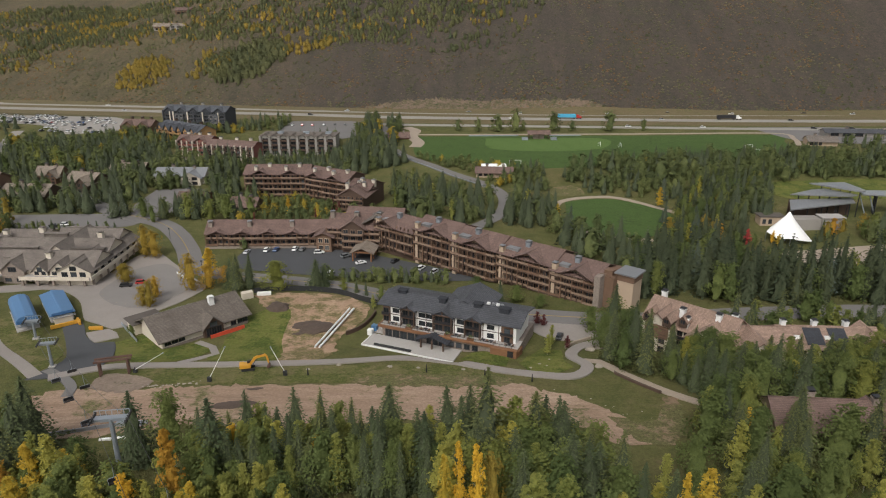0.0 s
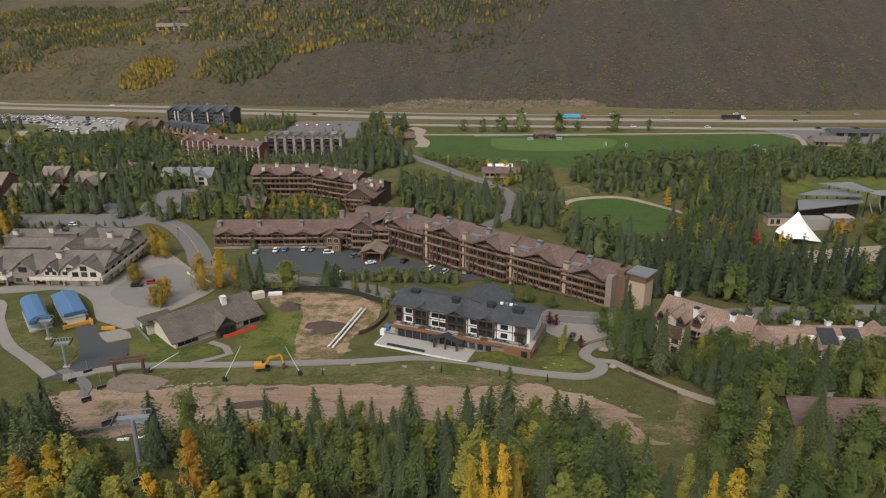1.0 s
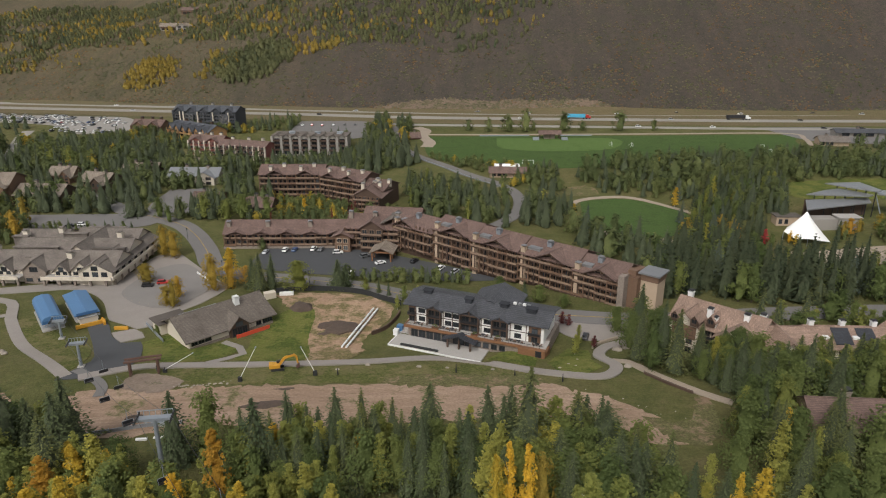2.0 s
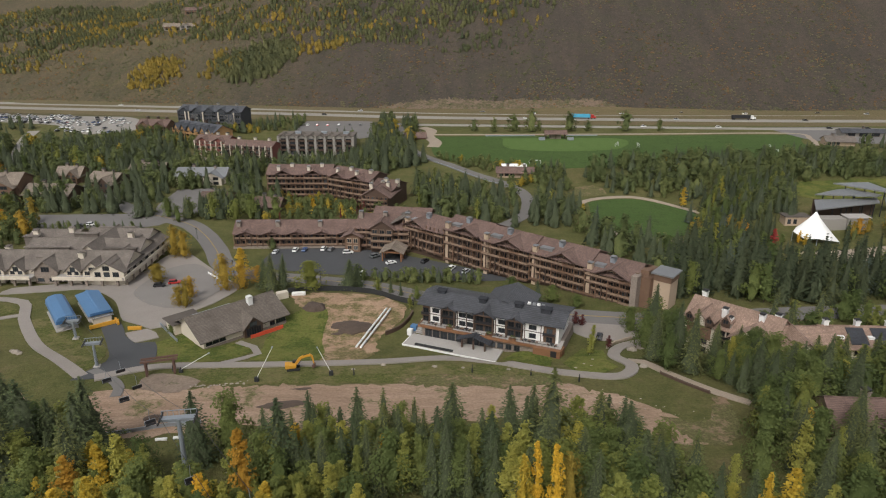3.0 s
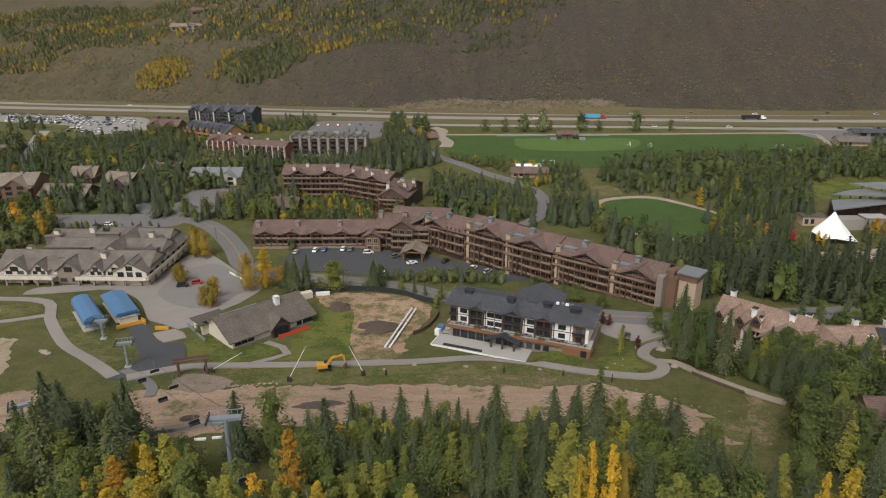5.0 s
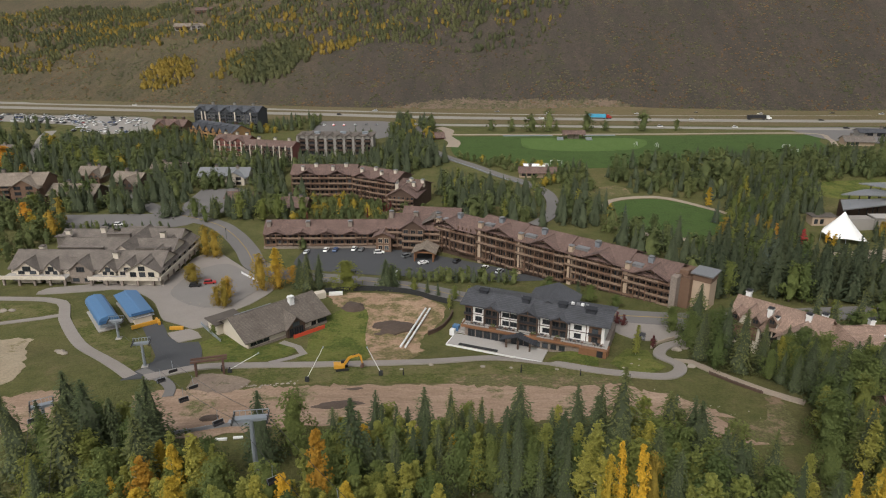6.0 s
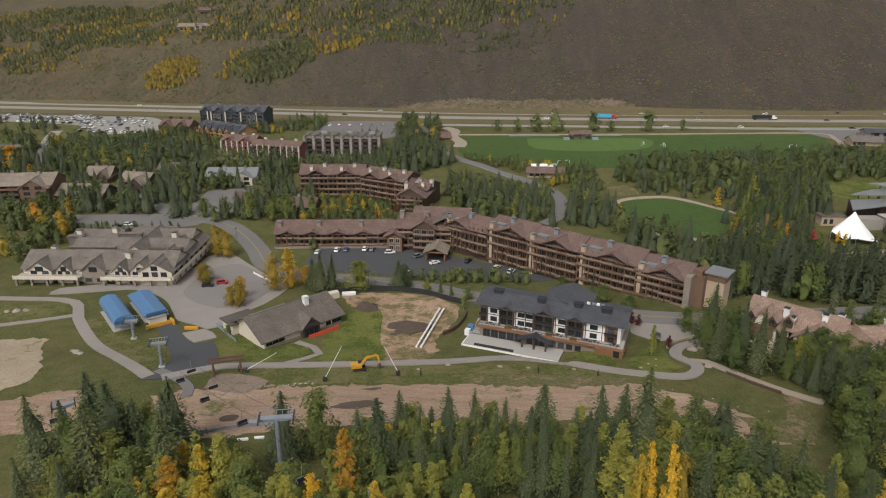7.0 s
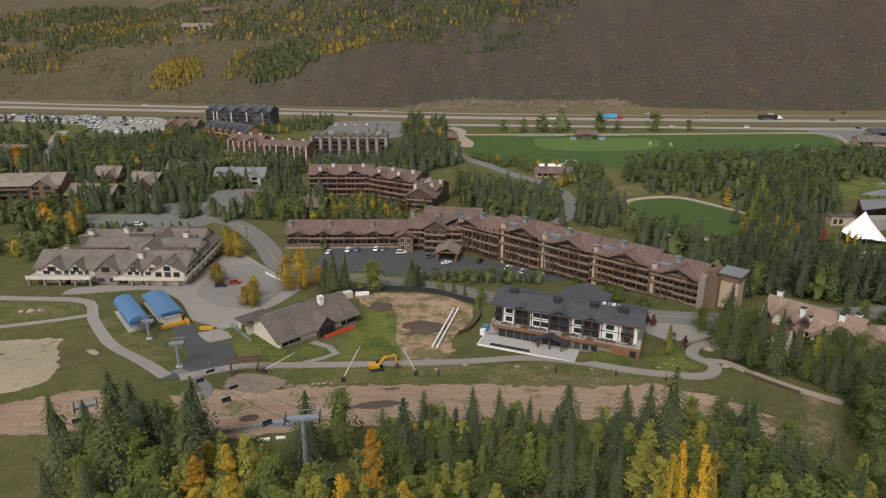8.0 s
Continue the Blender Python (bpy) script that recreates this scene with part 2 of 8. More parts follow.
METAL_ROOF = surface("brushed_metal_roof", (0.3, 0.305, 0.31), 0.12, 0.1, 2.0, 0.45, 0.6, 0.1)
METAL_GREY = surface("galvanised_steel", (0.3, 0.33, 0.36), 0.15, 0.4, 5.0, 0.5, 0.5, 0.05)
METAL_DARK = surface("dark_metal", (0.03, 0.03, 0.033), 0.2, 0.4, 5.0, 0.5, 0.3, 0.05)
BLUE_PAINT = surface("blue_painted_metal", (0.07, 0.165, 0.31), 0.12, 0.25, 3.0, 0.45, 0.0, 0.05)
BLUE_DARK = surface("dark_blue_painted_metal", (0.04, 0.11, 0.24), 0.12, 0.25, 3.0, 0.45, 0.0, 0.05)
YELLOW_PAINT = surface("yellow_painted_metal", (0.55, 0.28, 0.03), 0.15, 0.5, 4.0, 0.5, 0.0, 0.05)
RED_FABRIC = surface("red_mesh_barrier", (0.55, 0.07, 0.03), 0.2, 0.4, 4.0, 0.7)
WHITE_PLASTIC = surface("white_plastic", (0.72, 0.72, 0.7), 0.08, 0.4, 4.0, 0.5, bump=0.05)
WHITE_FABRIC = surface("white_membrane", (0.82, 0.82, 0.8), 0.05, 0.2, 1.0, 0.6, bump=0.05)
BLACK_MESH = surface("black_mesh_fabric", (0.025, 0.026, 0.026), 0.3, 0.4, 4.0, 0.9)
RUBBER = surface("rubber", (0.018, 0.018, 0.018), 0.2, 0.6, 5.0, 0.85)
RUST = surface("oxidised_steel", (0.11, 0.06, 0.045), 0.3, 0.5, 4.0, 0.8)
BOULDER = surface("pale_boulder", (0.33, 0.285, 0.235), 0.25, 0.6, 2.5, 0.9, bump=0.5, rand=0.3)
GLASS = glass_material("window_glass")
CAR_GLASS = glass_material("car_glass", (0.02, 0.022, 0.025), 0.08)
BARK = surface("spruce_bark", (0.075, 0.058, 0.045), 0.3, 0.8, 5.0, 0.95, bump=0.4)
BARK_PALE = surface("aspen_bark", (0.42, 0.4, 0.34), 0.3, 0.9, 4.0, 0.9, bump=0.2)
# Dark green core colour, standing in for shade inside the conifer crowns.
CORE_SHADE = surface("inner_twigs_and_shade_leaves", (0.058, 0.072, 0.034), 0.25, 3.0, 30.0, 0.95, bump=0.4)
SPRUCE = foliage("spruce_needles", (0.048, 0.063, 0.029), (0.1, 0.12, 0.052), 0.4, 0.14)
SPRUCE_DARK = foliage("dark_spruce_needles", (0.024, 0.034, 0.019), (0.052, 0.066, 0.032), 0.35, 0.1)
SPRUCE_BLUE = foliage("blue_spruce_needles", (0.04, 0.056, 0.048), (0.082, 0.104, 0.088), 0.3, 0.12)
LEAF_GREEN = foliage("green_leaves", (0.07, 0.092, 0.026), (0.142, 0.168, 0.05), 0.42)
LEAF_GOLD = foliage("gold_and_olive_leaves", (0.17, 0.12, 0.022), (0.36, 0.245, 0.042), 0.3)
LEAF_OLIVE = foliage("olive_yellow_leaves", (0.13, 0.145, 0.034), (0.28, 0.278, 0.068), 0.4)
LEAF_YELLOW = foliage("yellow_autumn_leaves", (0.3, 0.2, 0.022), (0.52, 0.36, 0.045), 0.25)
LEAF_ORANGE = foliage("orange_autumn_leaves", (0.3, 0.15, 0.02), (0.46, 0.25, 0.035), 0.25)
LEAF_CRIMSON = foliage("crimson_leaves", (0.2, 0.03, 0.035), (0.42, 0.07, 0.07), 0.2)
LEAF_RED = foliage("purple_red_leaves", (0.06, 0.024, 0.026), (0.15, 0.05, 0.045), 0.3)
FAR_CONIFER = foliage("far_conifer_needles", (0.036, 0.05, 0.032), (0.072, 0.09, 0.054), 0.3, 0.12, place=0.11)
FAR_LEAF = foliage("far_green_leaves", (0.07, 0.09, 0.04), (0.138, 0.16, 0.066), 0.3, 0.3, place=0.05)
HILL_YELLOW = foliage("hillside_golden_leaves", (0.17, 0.13, 0.036), (0.3, 0.215, 0.05), 0.3, 0.3, place=0.04)
HILL_LEAF = foliage("hillside_aspen_leaves", (0.075, 0.084, 0.045), (0.135, 0.138, 0.068), 0.3, 0.3, place=0.03)
FAR_YELLOW = foliage("far_yellow_leaves", (0.22, 0.17, 0.03), (0.38, 0.29, 0.052), 0.3, 0.3, place=0.05)
SCRUB = foliage("dark_scrub", (0.06, 0.064, 0.034), (0.1, 0.104, 0.054), 0.3, 0.1, place=0.03)
RUSTY = foliage("rust_scrub", (0.085, 0.056, 0.03), (0.165, 0.1, 0.05), 0.3, 0.1, place=0.03)
SAGE = foliage("sagebrush", (0.07, 0.068, 0.042), (0.13, 0.118, 0.076), 0.3, 0.1, place=0.03)


# ---- mesh helpers ----
def part(name, bm, material, parent=None, label="", m=None):
    me = bpy.data.meshes.new(name)
    bm.normal_update()
    bm.to_mesh(me)
    bm.free()
    me.materials.append(material)
    ob = new(name, me)
    ob.parent = parent
    if m is not None:
        ob.matrix_basis = m
    return tagged(ob, label)


def repeat(ob, m, parent):
    """Another part on the same mesh, with its own parts."""
    c = new(ob.name.split(".")[0], ob.data)
    c.parent = parent
    c.matrix_basis = m
    for k in ob.children:
        repeat(k, k.matrix_basis.copy(), c)
    if "label" in ob:
        tagged(c, ob["label"])
    return c


def thing(name, m, label, category, group="", kind=""):
    ob = new(name)
    ob.matrix_basis = m
    return tagged(ob, label, category, group, kind)


def box(bm, x0, x1, y0, y1, z0, z1, m=None):
    r = bmesh.ops.create_cube(bm, size=1.0, matrix=Matrix.Translation(((x0 + x1) / 2, (y0 + y1) / 2, (z0 + z1) / 2)) @ Matrix.Diagonal((x1 - x0, y1 - y0, z1 - z0, 1)))
    if m is not None:
        bmesh.ops.transform(bm, matrix=m, verts=r["verts"])
    return r["verts"]


def bevel_all(bm, width):
    bmesh.ops.bevel(bm, geom=bm.edges[:], offset=width, segments=2, affect="EDGES", profile=0.6)


def tube(bm, a, b, r0, r1=None, n=8):
    a, b = Vector(a), Vector(b)
    d = b - a
    m = Matrix.Translation((a + b) / 2) @ d.to_track_quat("Z", "Y").to_matrix().to_4x4()
    return bmesh.ops.create_cone(bm, cap_ends=True, segments=n, radius1=r0, radius2=r0 if r1 is None else r1, depth=d.length, matrix=m)["verts"]


def slab(bm, pts, thick):
    """A thick plate: the outline pts, and the same lowered by thick."""
    top = [bm.verts.new(p) for p in pts]
    low = [bm.verts.new((p[0], p[1], p[2] - thick)) for p in pts]
    k = len(pts)
    bm.faces.new(top)
    bm.faces.new(low[::-1])
    for i in range(k):
        bm.faces.new((top[i], low[i], low[(i + 1) % k], top[(i + 1) % k]))


def B():
    return bmesh.new()


def smooth_line(pts, step):
    """A smooth line through the points, with a point about every step metres."""
    out = []
    P = [Vector(p) for p in pts]
    P = [2 * P[0] - P[1]] + P + [2 * P[-1] - P[-2]]
    for i in range(1, len(P) - 2):
        k = max(1, int((P[i + 1] - P[i]).length / step))
        for j in range(k):
            t = j / k
            a, b, c, d = P[i - 1], P[i], P[i + 1], P[i + 2]
            out.append(0.5 * ((2 * b) + (c - a) * t + (2 * a - 5 * b + 4 * c - d) * t * t + (3 * b - a - 3 * c + d) * t ** 3))
    out.append(P[-2])
    return out


# ---- the lie of the land ----
def ease(a, b, x):
    k = np.clip((x - a) / (b - a), 0, 1)
    return k * k * (3 - 2 * k)


def hill_foot(x):
    return np.where(x < 0, 644 - 0.15 * x, 644 - 0.1 * np.minimum(x, 120))


def land(x, y):
    """Height of the ground: a shallow valley between the ski slope and the dry hill."""
    x, y = np.asarray(x, float), np.asarray(y, float)
    k, f = ease(-110, -40, x), 0.15 + 0.85 * ease(-135, -60, x)
    z = 3.5 * (1 - ease(165, 193, y)) - 3.8 * ease(215, 262, y) + 6.3 * ease(470 - 120 * k, 590 - 140 * k, y)
    near = np.maximum(0, 168 - y)
    z = z + f * (0.1 * near + 0.0009 * np.maximum(0, np.minimum(150 - y, 260)) ** 2)
    z = z - 5 * np.exp(-((y - 300) / 45) ** 2 - ((x - 160) / 60) ** 2)
    u, v = 0.927 * (x + 19.5) - 0.375 * (y - 194.6), 0.375 * (x + 19.5) + 0.927 * (y - 194.6)
    pad = np.maximum(ease(-9, -4, u) * (1 - ease(28, 33, u)) * ease(-12, -7.5, v), ease(-9, -4, u) * (1 - ease(46, 51, u)) * ease(-7, -1.5, v)) * (1 - ease(25, 40, v))
    z = z * (1 - pad) + (0.1 + 1.7 * ease(27.5, 35, u) * (1 - ease(0, 8, v))) * pad
    d = np.maximum(0, y - hill_foot(x))
    rise = (0.25 + 0.5 * ease(-560, 80, x)) * (d * d / (d + 25))
    relief = ease(0, 45, d) * (4.0 * np.sin(x * 0.023 + 1.4 * np.sin(y * 0.011)) * np.sin(y * 0.015 + 0.7) + 1.3 * np.sin(x * 0.085 + 2.0 * np.sin(y * 0.031)) + 0.6 * np.sin(x * 0.21 + y * 0.06))
    return z + 420 * (1 - np.exp(-rise / 420)) + relief


def at(x, y):
    return float(land(x, y))


KEEP = []


def inside(poly, x, y):
    hit = False
    j = len(poly) - 1
    for i in range(len(poly)):
        (xi, yi), (xj, yj) = poly[i], poly[j]
        if (yi > y) != (yj > y) and x < (xj - xi) * (y - yi) / (yj - yi) + xi:
            hit = not hit
        j = i
    return hit


def build_ground():
    def steps(lo, hi, core_lo, core_hi, step):
        mid = list(np.arange(core_lo, core_hi + 0.1, step))
        left, right, s = [], [], step
        p = core_lo
        while p > lo:
            s *= 1.35
            p -= s
            left.insert(0, max(p, lo))
        p, s = core_hi, step
        while p < hi:
            s *= 1.35
            p += s
            right.append(min(p, hi))
        return np.array(left + mid + right)
    xs, ys = steps(-3000, 3000, -560, 480, 5.0), steps(-1500, 3200, 60, 960, 5.0)
    xs, ys = np.unique(np.concatenate([xs, np.arange(-40, 45, 1.25)])), np.unique(np.concatenate([ys, np.arange(160, 215, 1.25)]))
    gx, gy = np.meshgrid(xs, ys)
    gz = land(gx, gy)
    verts = np.stack([gx.ravel(), gy.ravel(), gz.ravel()], 1).tolist()
    w = len(xs)
    faces = [(i * w + j, i * w + j + 1, (i + 1) * w + j + 1, (i + 1) * w + j) for i in range(len(ys) - 1) for j in range(w - 1)]
    me = bpy.data.meshes.new("ground")
    me.from_pydata(verts, [], faces)
    me.polygons.foreach_set("use_smooth", [True] * len(faces))
    me.materials.append(GROUND)
    return tagged(new("ground", me), "valley floor, grassy ski slope and dry sagebrush hillside", "ground", kind="structure")


build_ground()


def sheet(name, pts, material, lift, label, category="ground", rounded=True, keep=True, step=5.0, ragged=0.0):
    """A patch of ground cover laid over the land."""
    line = [(p[0], p[1]) for p in (smooth_line([(*p, 0) for p in pts + pts[:1]], 1.5 if ragged else 4.0)[:-1] if rounded else [Vector((*p, 0)) for p in pts])]
    if ragged:
        line = [(x + ragged * noise.noise((x * 0.5, y * 0.5, 2.0)) + 0.5 * ragged * noise.noise((x * 1.7, y * 1.7, 5.0)), y + ragged * noise.noise((x * 0.5, y * 0.5, 8.0)) + 0.5 * ragged * noise.noise((x * 1.7, y * 1.7, 11.0))) for x, y in line]
    if keep:
        KEEP.append(line)
    bm = B()
    bm.faces.new([bm.verts.new((x, y, 0)) for x, y in line])
    bmesh.ops.triangulate(bm, faces=bm.faces[:])
    xs, ys = [p[0] for p in line], [p[1] for p in line]
    for axis, lo, hi in ((0, min(xs), max(xs)), (1, min(ys), max(ys))):
        c = math.ceil(lo / step) * step
        while c < hi:
            no = (1, 0, 0) if axis == 0 else (0, 1, 0)
            bmesh.ops.bisect_plane(bm, geom=bm.verts[:] + bm.edges[:] + bm.faces[:], plane_co=(c * no[0], c * no[1], 0), plane_no=no)
            c += step
    rim = [e for e in bm.edges if len(e.link_faces) == 1]
    ext = bmesh.ops.extrude_edge_only(bm, edges=rim)["geom"]
    low = {v for v in ext if isinstance(v, bmesh.types.BMVert)}
    for v in bm.verts:
        v.co.z = at(v.co.x, v.co.y) + (lift if v not in low else -0.3)
    bmesh.ops.recalc_face_normals(bm, faces=bm.faces[:])
    if sum(f.normal.z for f in bm.faces) < 0:
        bmesh.ops.reverse_faces(bm, faces=bm.faces[:])
    return tagged(part(name, bm, material), label, category, kind="structure")


def strip(name, pts, width, material, lift, label, category="road", keep=True, step=4.0):
    """A road, path or marking along a line."""
    line = smooth_line([(*p, 0) for p in pts], step)
    bm = B()
    rows, left, right = [], [], []
    for i, p in enumerate(line):
        d = (line[min(i + 1, len(line) - 1)] - line[max(i - 1, 0)]).normalized()
        s = Vector((-d.y, d.x, 0)) * width / 2
        row = []
        for k, dz in ((1, -0.4), (1, lift), (0.33, lift), (-0.33, lift), (-1, lift), (-1, -0.4)):
            q = p + s * k
            row.append(bm.verts.new((q.x, q.y, at(q.x, q.y) + dz)))
        rows.append(row)
        left.append((p.x + s.x * 1.1, p.y + s.y * 1.1))
        right.append((p.x - s.x * 1.1, p.y - s.y * 1.1))
    for a, b in zip(rows, rows[1:]):
        for k in range(5):
            bm.faces.new((a[k], a[k + 1], b[k + 1], b[k]))
    if keep:
        KEEP.append(left + right[::-1])
    return tagged(part(name, bm, material), label, category, kind="structure")


# ---- roads, paths, lawns and bare ground ----
RPATH = [(41, 175), (45, 174), (50, 165), (58.5, 154), (65, 148)]
FWY_FAR = [(-900, 762), (-448, 699), (-268, 673), (-76, 644), (111, 628), (404, 626), (900, 640)]
FWY_NEAR = [(-900, 734), (-433, 668), (-156, 630), (-42, 611), (111, 600), (381, 590), (900, 604)]
strip("verge", [(-900, 745), (-448, 682), (-268, 654), (-76, 624), (111, 610), (404, 604), (900, 618)], 74, VERGE, 0.12, "dry olive grass verge and median of the freeway", "verge")
strip("road", FWY_FAR, 13, FREEWAY, 0.35, "pale grey far carriageway of a freeway", "freeway")
strip("road", FWY_NEAR, 13, FREEWAY, 0.35, "pale grey near carriageway of a freeway", "freeway")
strip("road", [(-60, 573), (-16, 571), (150, 560), (356, 549), (800, 545)], 9, FREEWAY, 0.3, "pale frontage road beside the freeway", "road")
strip("road", [(-230, 395), (-175, 345), (-142, 325), (-127, 308), (-114, 286), (-104, 266), (-88, 255), (-66, 250), (-40, 241), (-17, 226), (8, 215), (30, 210.5), (62, 207), (110, 212), (160, 214), (240, 205)], 10, ASPHALT_OLD, 0.25, "winding grey asphalt village street", "street")
strip("trim", [(-175, 345), (-142, 325), (-127, 308), (-114, 286), (-104, 266), (-88, 255), (-66, 250), (-40, 241), (-17, 226), (8, 215), (30, 210.5), (62, 207)], 0.3, LINE_YELLOW, 0.31, "yellow centre line on the village street", "road marking", keep=False)
sheet("pavement", [(-176, 238), (-162, 243), (-141, 248), (-135, 260), (-133, 277), (-126, 282), (-112, 267), (-98, 250), (-90, 238), (-94, 220), (-101, 211), (-102, 203), (-108, 200), (-113, 203), (-120, 206.5), (-131, 224), (-146, 236), (-160, 233), (-176, 230)], PAVING, 0.2, "pinkish grey paved plaza and turning circle", "plaza")
sheet("pavement", [(-129, 246), (-127, 231), (-116, 219), (-105, 216), (-100, 220), (-96, 238), (-103, 253), (-117, 268), (-128, 260)], WORN_LOT, 0.26, "grey parking island in the turning circle", "parking lot")
sheet("pavement", [(-126, 203), (-120, 205), (-114, 195), (-109, 190), (-103, 191), (-97, 176), (-99, 167), (-107, 163), (-114, 162), (-110, 174), (-116, 187)], ASPHALT, 0.24, "fresh dark asphalt apron", "asphalt")
sheet("pavement", [(-88, 287), (-48, 287), (-32, 280), (12, 255), (14, 249), (-8, 248), (-44, 254), (-66, 258), (-88, 266)], ASPHALT, 0.16, "dark asphalt parking lot of the lodge", "parking lot")
strip("pavement", [(-108, 163), (-94, 170), (-80, 171), (-55, 172), (-30, 174), (-12, 177), (2, 174), (10, 170.5), (18, 167), (32, 163.5), (38, 165), (41, 171), (38, 179), (42, 187), (50, 191)], 3.6, PAVING, 0.4, "pale concrete footpath along the slope", "path", step=1.5)
strip("pavement", [(-111, 168), (-106, 164.5), (-101.5, 161), (-98.5, 157), (-97.5, 152.5)], 2.8, ASPHALT_OLD, 0.3, "dark asphalt spur running out into the dirt", "asphalt", step=1.5)
strip("pavement", RPATH, 3.0, GRAVEL, 0.28, "curving tan gravel footpath beside the grass", "path")
strip("pavement", [(-230, 232), (-196, 226), (-168, 224), (-159, 218), (-154, 208), (-140, 190), (-125, 176), (-112, 164)], 3.6, PAVING, 0.28, "pale footpath curving down to the slope", "path")
strip("pavement", [(-195, 199), (-180, 202), (-162, 208), (-155, 211)], 2.2, PAVING, 0.26, "narrow worn footpath across the grass", "path")
sheet("lawn", [(-103, 190), (-95, 196), (-86, 185), (-77, 191), (-71, 187), (-72, 179), (-79, 174.5), (-89, 174), (-95, 176)], LAWN, 0.14, "mown green lawn in front of the ski building", "lawn")
sheet("lawn", [(-66, 209), (-58, 218), (-52, 212), (-51, 193), (-48, 177), (-56, 174.5), (-69, 176), (-68, 186), (-69, 194), (-65, 201)], LAWN, 0.14, "green lawn beside the ski building", "lawn", ragged=0.8)
strip("pavement", [(-77, 191), (-71, 187), (-68, 181), (-76, 173)], 2.4, PAVING, 0.2, "pale path to the building's entrance", "path")
sheet("bare_ground", [(-69, 229), (-56, 232), (-38, 229), (-26, 218), (-27, 206), (-33, 193), (-33, 182), (-38, 175), (-48, 175), (-53, 193), (-54, 210), (-62, 217)], SITE, 0.12, "bare brown earth of a construction plot", "bare soil", ragged=1.6)
sheet("bare_ground", [(-94, 132), (-101, 142), (-106, 153), (-98, 157), (-80, 157), (-58, 158), (-28, 158.5), (-5, 160), (18, 160), (25, 156), (33, 152), (45, 140), (50, 130), (40, 128), (29, 138), (16, 141), (-5, 139), (-25, 137), (-45, 135), (-61, 137), (-79, 132)], DIRT, 0.12, "bare pinkish dirt of a ski run", "bare soil", ragged=2.2)
sheet("bare_ground", [(40, 141), (50, 139), (57, 151), (60, 150), (58, 140), (52, 128), (44, 129)], WORN, 0.15, "sandy worn track up to the footpath", "bare soil", ragged=1.6)
sheet("bare_ground", [(-180, 191), (-165, 193), (-157, 193), (-154, 186), (-146, 172), (-144, 162), (-154, 155), (-180, 150)], SAND, 0.14, "pale sandy sports patch", "sand", ragged=1.5)
sheet("bare_ground", [(-190, 147), (-150, 150), (-132, 157), (-120, 152), (-119, 142), (-134, 137), (-190, 137)], DIRT, 0.12, "bare brown dirt track on the slope", "bare soil", ragged=1.5)
sheet("lawn", [(22, 174), (30, 186), (36, 184), (35, 176), (37, 170), (32, 166), (24, 167)], LAWN, 0.14, "green lawn with young trees", "lawn", step=1.25)
sheet("lawn", [(5, 180), (9, 182.5), (19.5, 178), (18, 170.5), (8, 175)], LAWN, 0.2, "green grass plot before the hotel", "lawn", step=1.25)
sheet("pavement", [(28, 209), (52, 204), (52, 196), (42, 192), (34, 193), (28, 200)], PAVING, 0.22, "pale paved forecourt", "driveway")
sheet("field", [(-22, 520), (60, 522), (150, 524), (256, 526), (252, 500), (237, 456), (192, 441), (120, 430), (62, 421), (20, 432), (-16, 447)], FIELD, 0.15, "large mown green sports field", "sports field")
sheet("field", [(32, 512), (118, 512), (112, 476), (72, 466), (34, 476)], FIELD_PALE, 0.22, "paler worn turf of a playing field", "sports field", keep=False)
sheet("lawn", [(67, 361), (80, 366), (98, 365), (120, 345), (112, 322), (100, 309), (79, 306), (64, 323)], FIELD, 0.15, "green park lawn", "lawn")
sheet("bare_ground", [(60, 384), (76, 389), (80, 374), (63, 372)], WORN, 0.16, "tan earth of a small play ground", "bare soil", ragged=1.5)
strip("pavement", [(60, 352), (66, 363), (80, 369), (99, 368), (124, 345)], 3.5, GRAVEL, 0.2, "tan gravel path round the park lawn", "path")
strip("pavement", [(62, 322), (76, 305), (100, 303)], 4, GRAVEL, 0.2, "tan gravel path beside the park lawn", "path")
strip("pavement", [(-30, 560), (-22, 545), (-24, 522), (-18, 498), (-20, 480)], 9, GRAVEL, 0.2, "pale service drive beside the field", "driveway")
strip("road", [(-52, 580), (-46, 545), (-44, 500), (-34, 470), (-22, 445), (-6, 425), (7, 409), (24, 392), (34, 372), (30, 340), (16, 318)], 7, ASPHALT_OLD, 0.2, "narrow grey park road among trees", "road")
strip("pavement", [(-20, 528), (60, 529), (150, 531), (258, 534), (264, 510), (256, 486)], 4, GRAVEL, 0.2, "pale path along the sports field", "path")
sheet("pavement", [(-440, 628), (-330, 616), (-285, 606), (-262, 556), (-306, 543), (-335, 572), (-440, 600)], PALE_LOT, 0.2, "pale crowded parking lot", "parking lot")
strip("road", [(-300, 448), (-312, 470), (-326, 500), (-338, 530), (-344, 552)], 9, PALE_LOT, 0.2, "pale village road among trees", "road")
sheet("pavement", [(-168, 388), (-140, 388), (-136, 350), (-150, 336), (-166, 350)], ASPHALT_OLD, 0.18, "grey asphalt yard among trees", "driveway")
sheet("pavement", [(-225, 338), (-160, 338), (-158, 318), (-225, 318)], ASPHALT_OLD, 0.18, "grey fenced court", "court")
sheet("pavement", [(-130, 590), (-70, 585), (-68, 520), (-110, 505), (-132, 530)], ASPHALT_OLD, 0.18, "grey parking lot behind the apartments", "parking lot")
sheet("pavement", [(250, 560), (340, 556), (345, 500), (270, 500)], ASPHALT_OLD, 0.18, "grey tennis courts", "court")
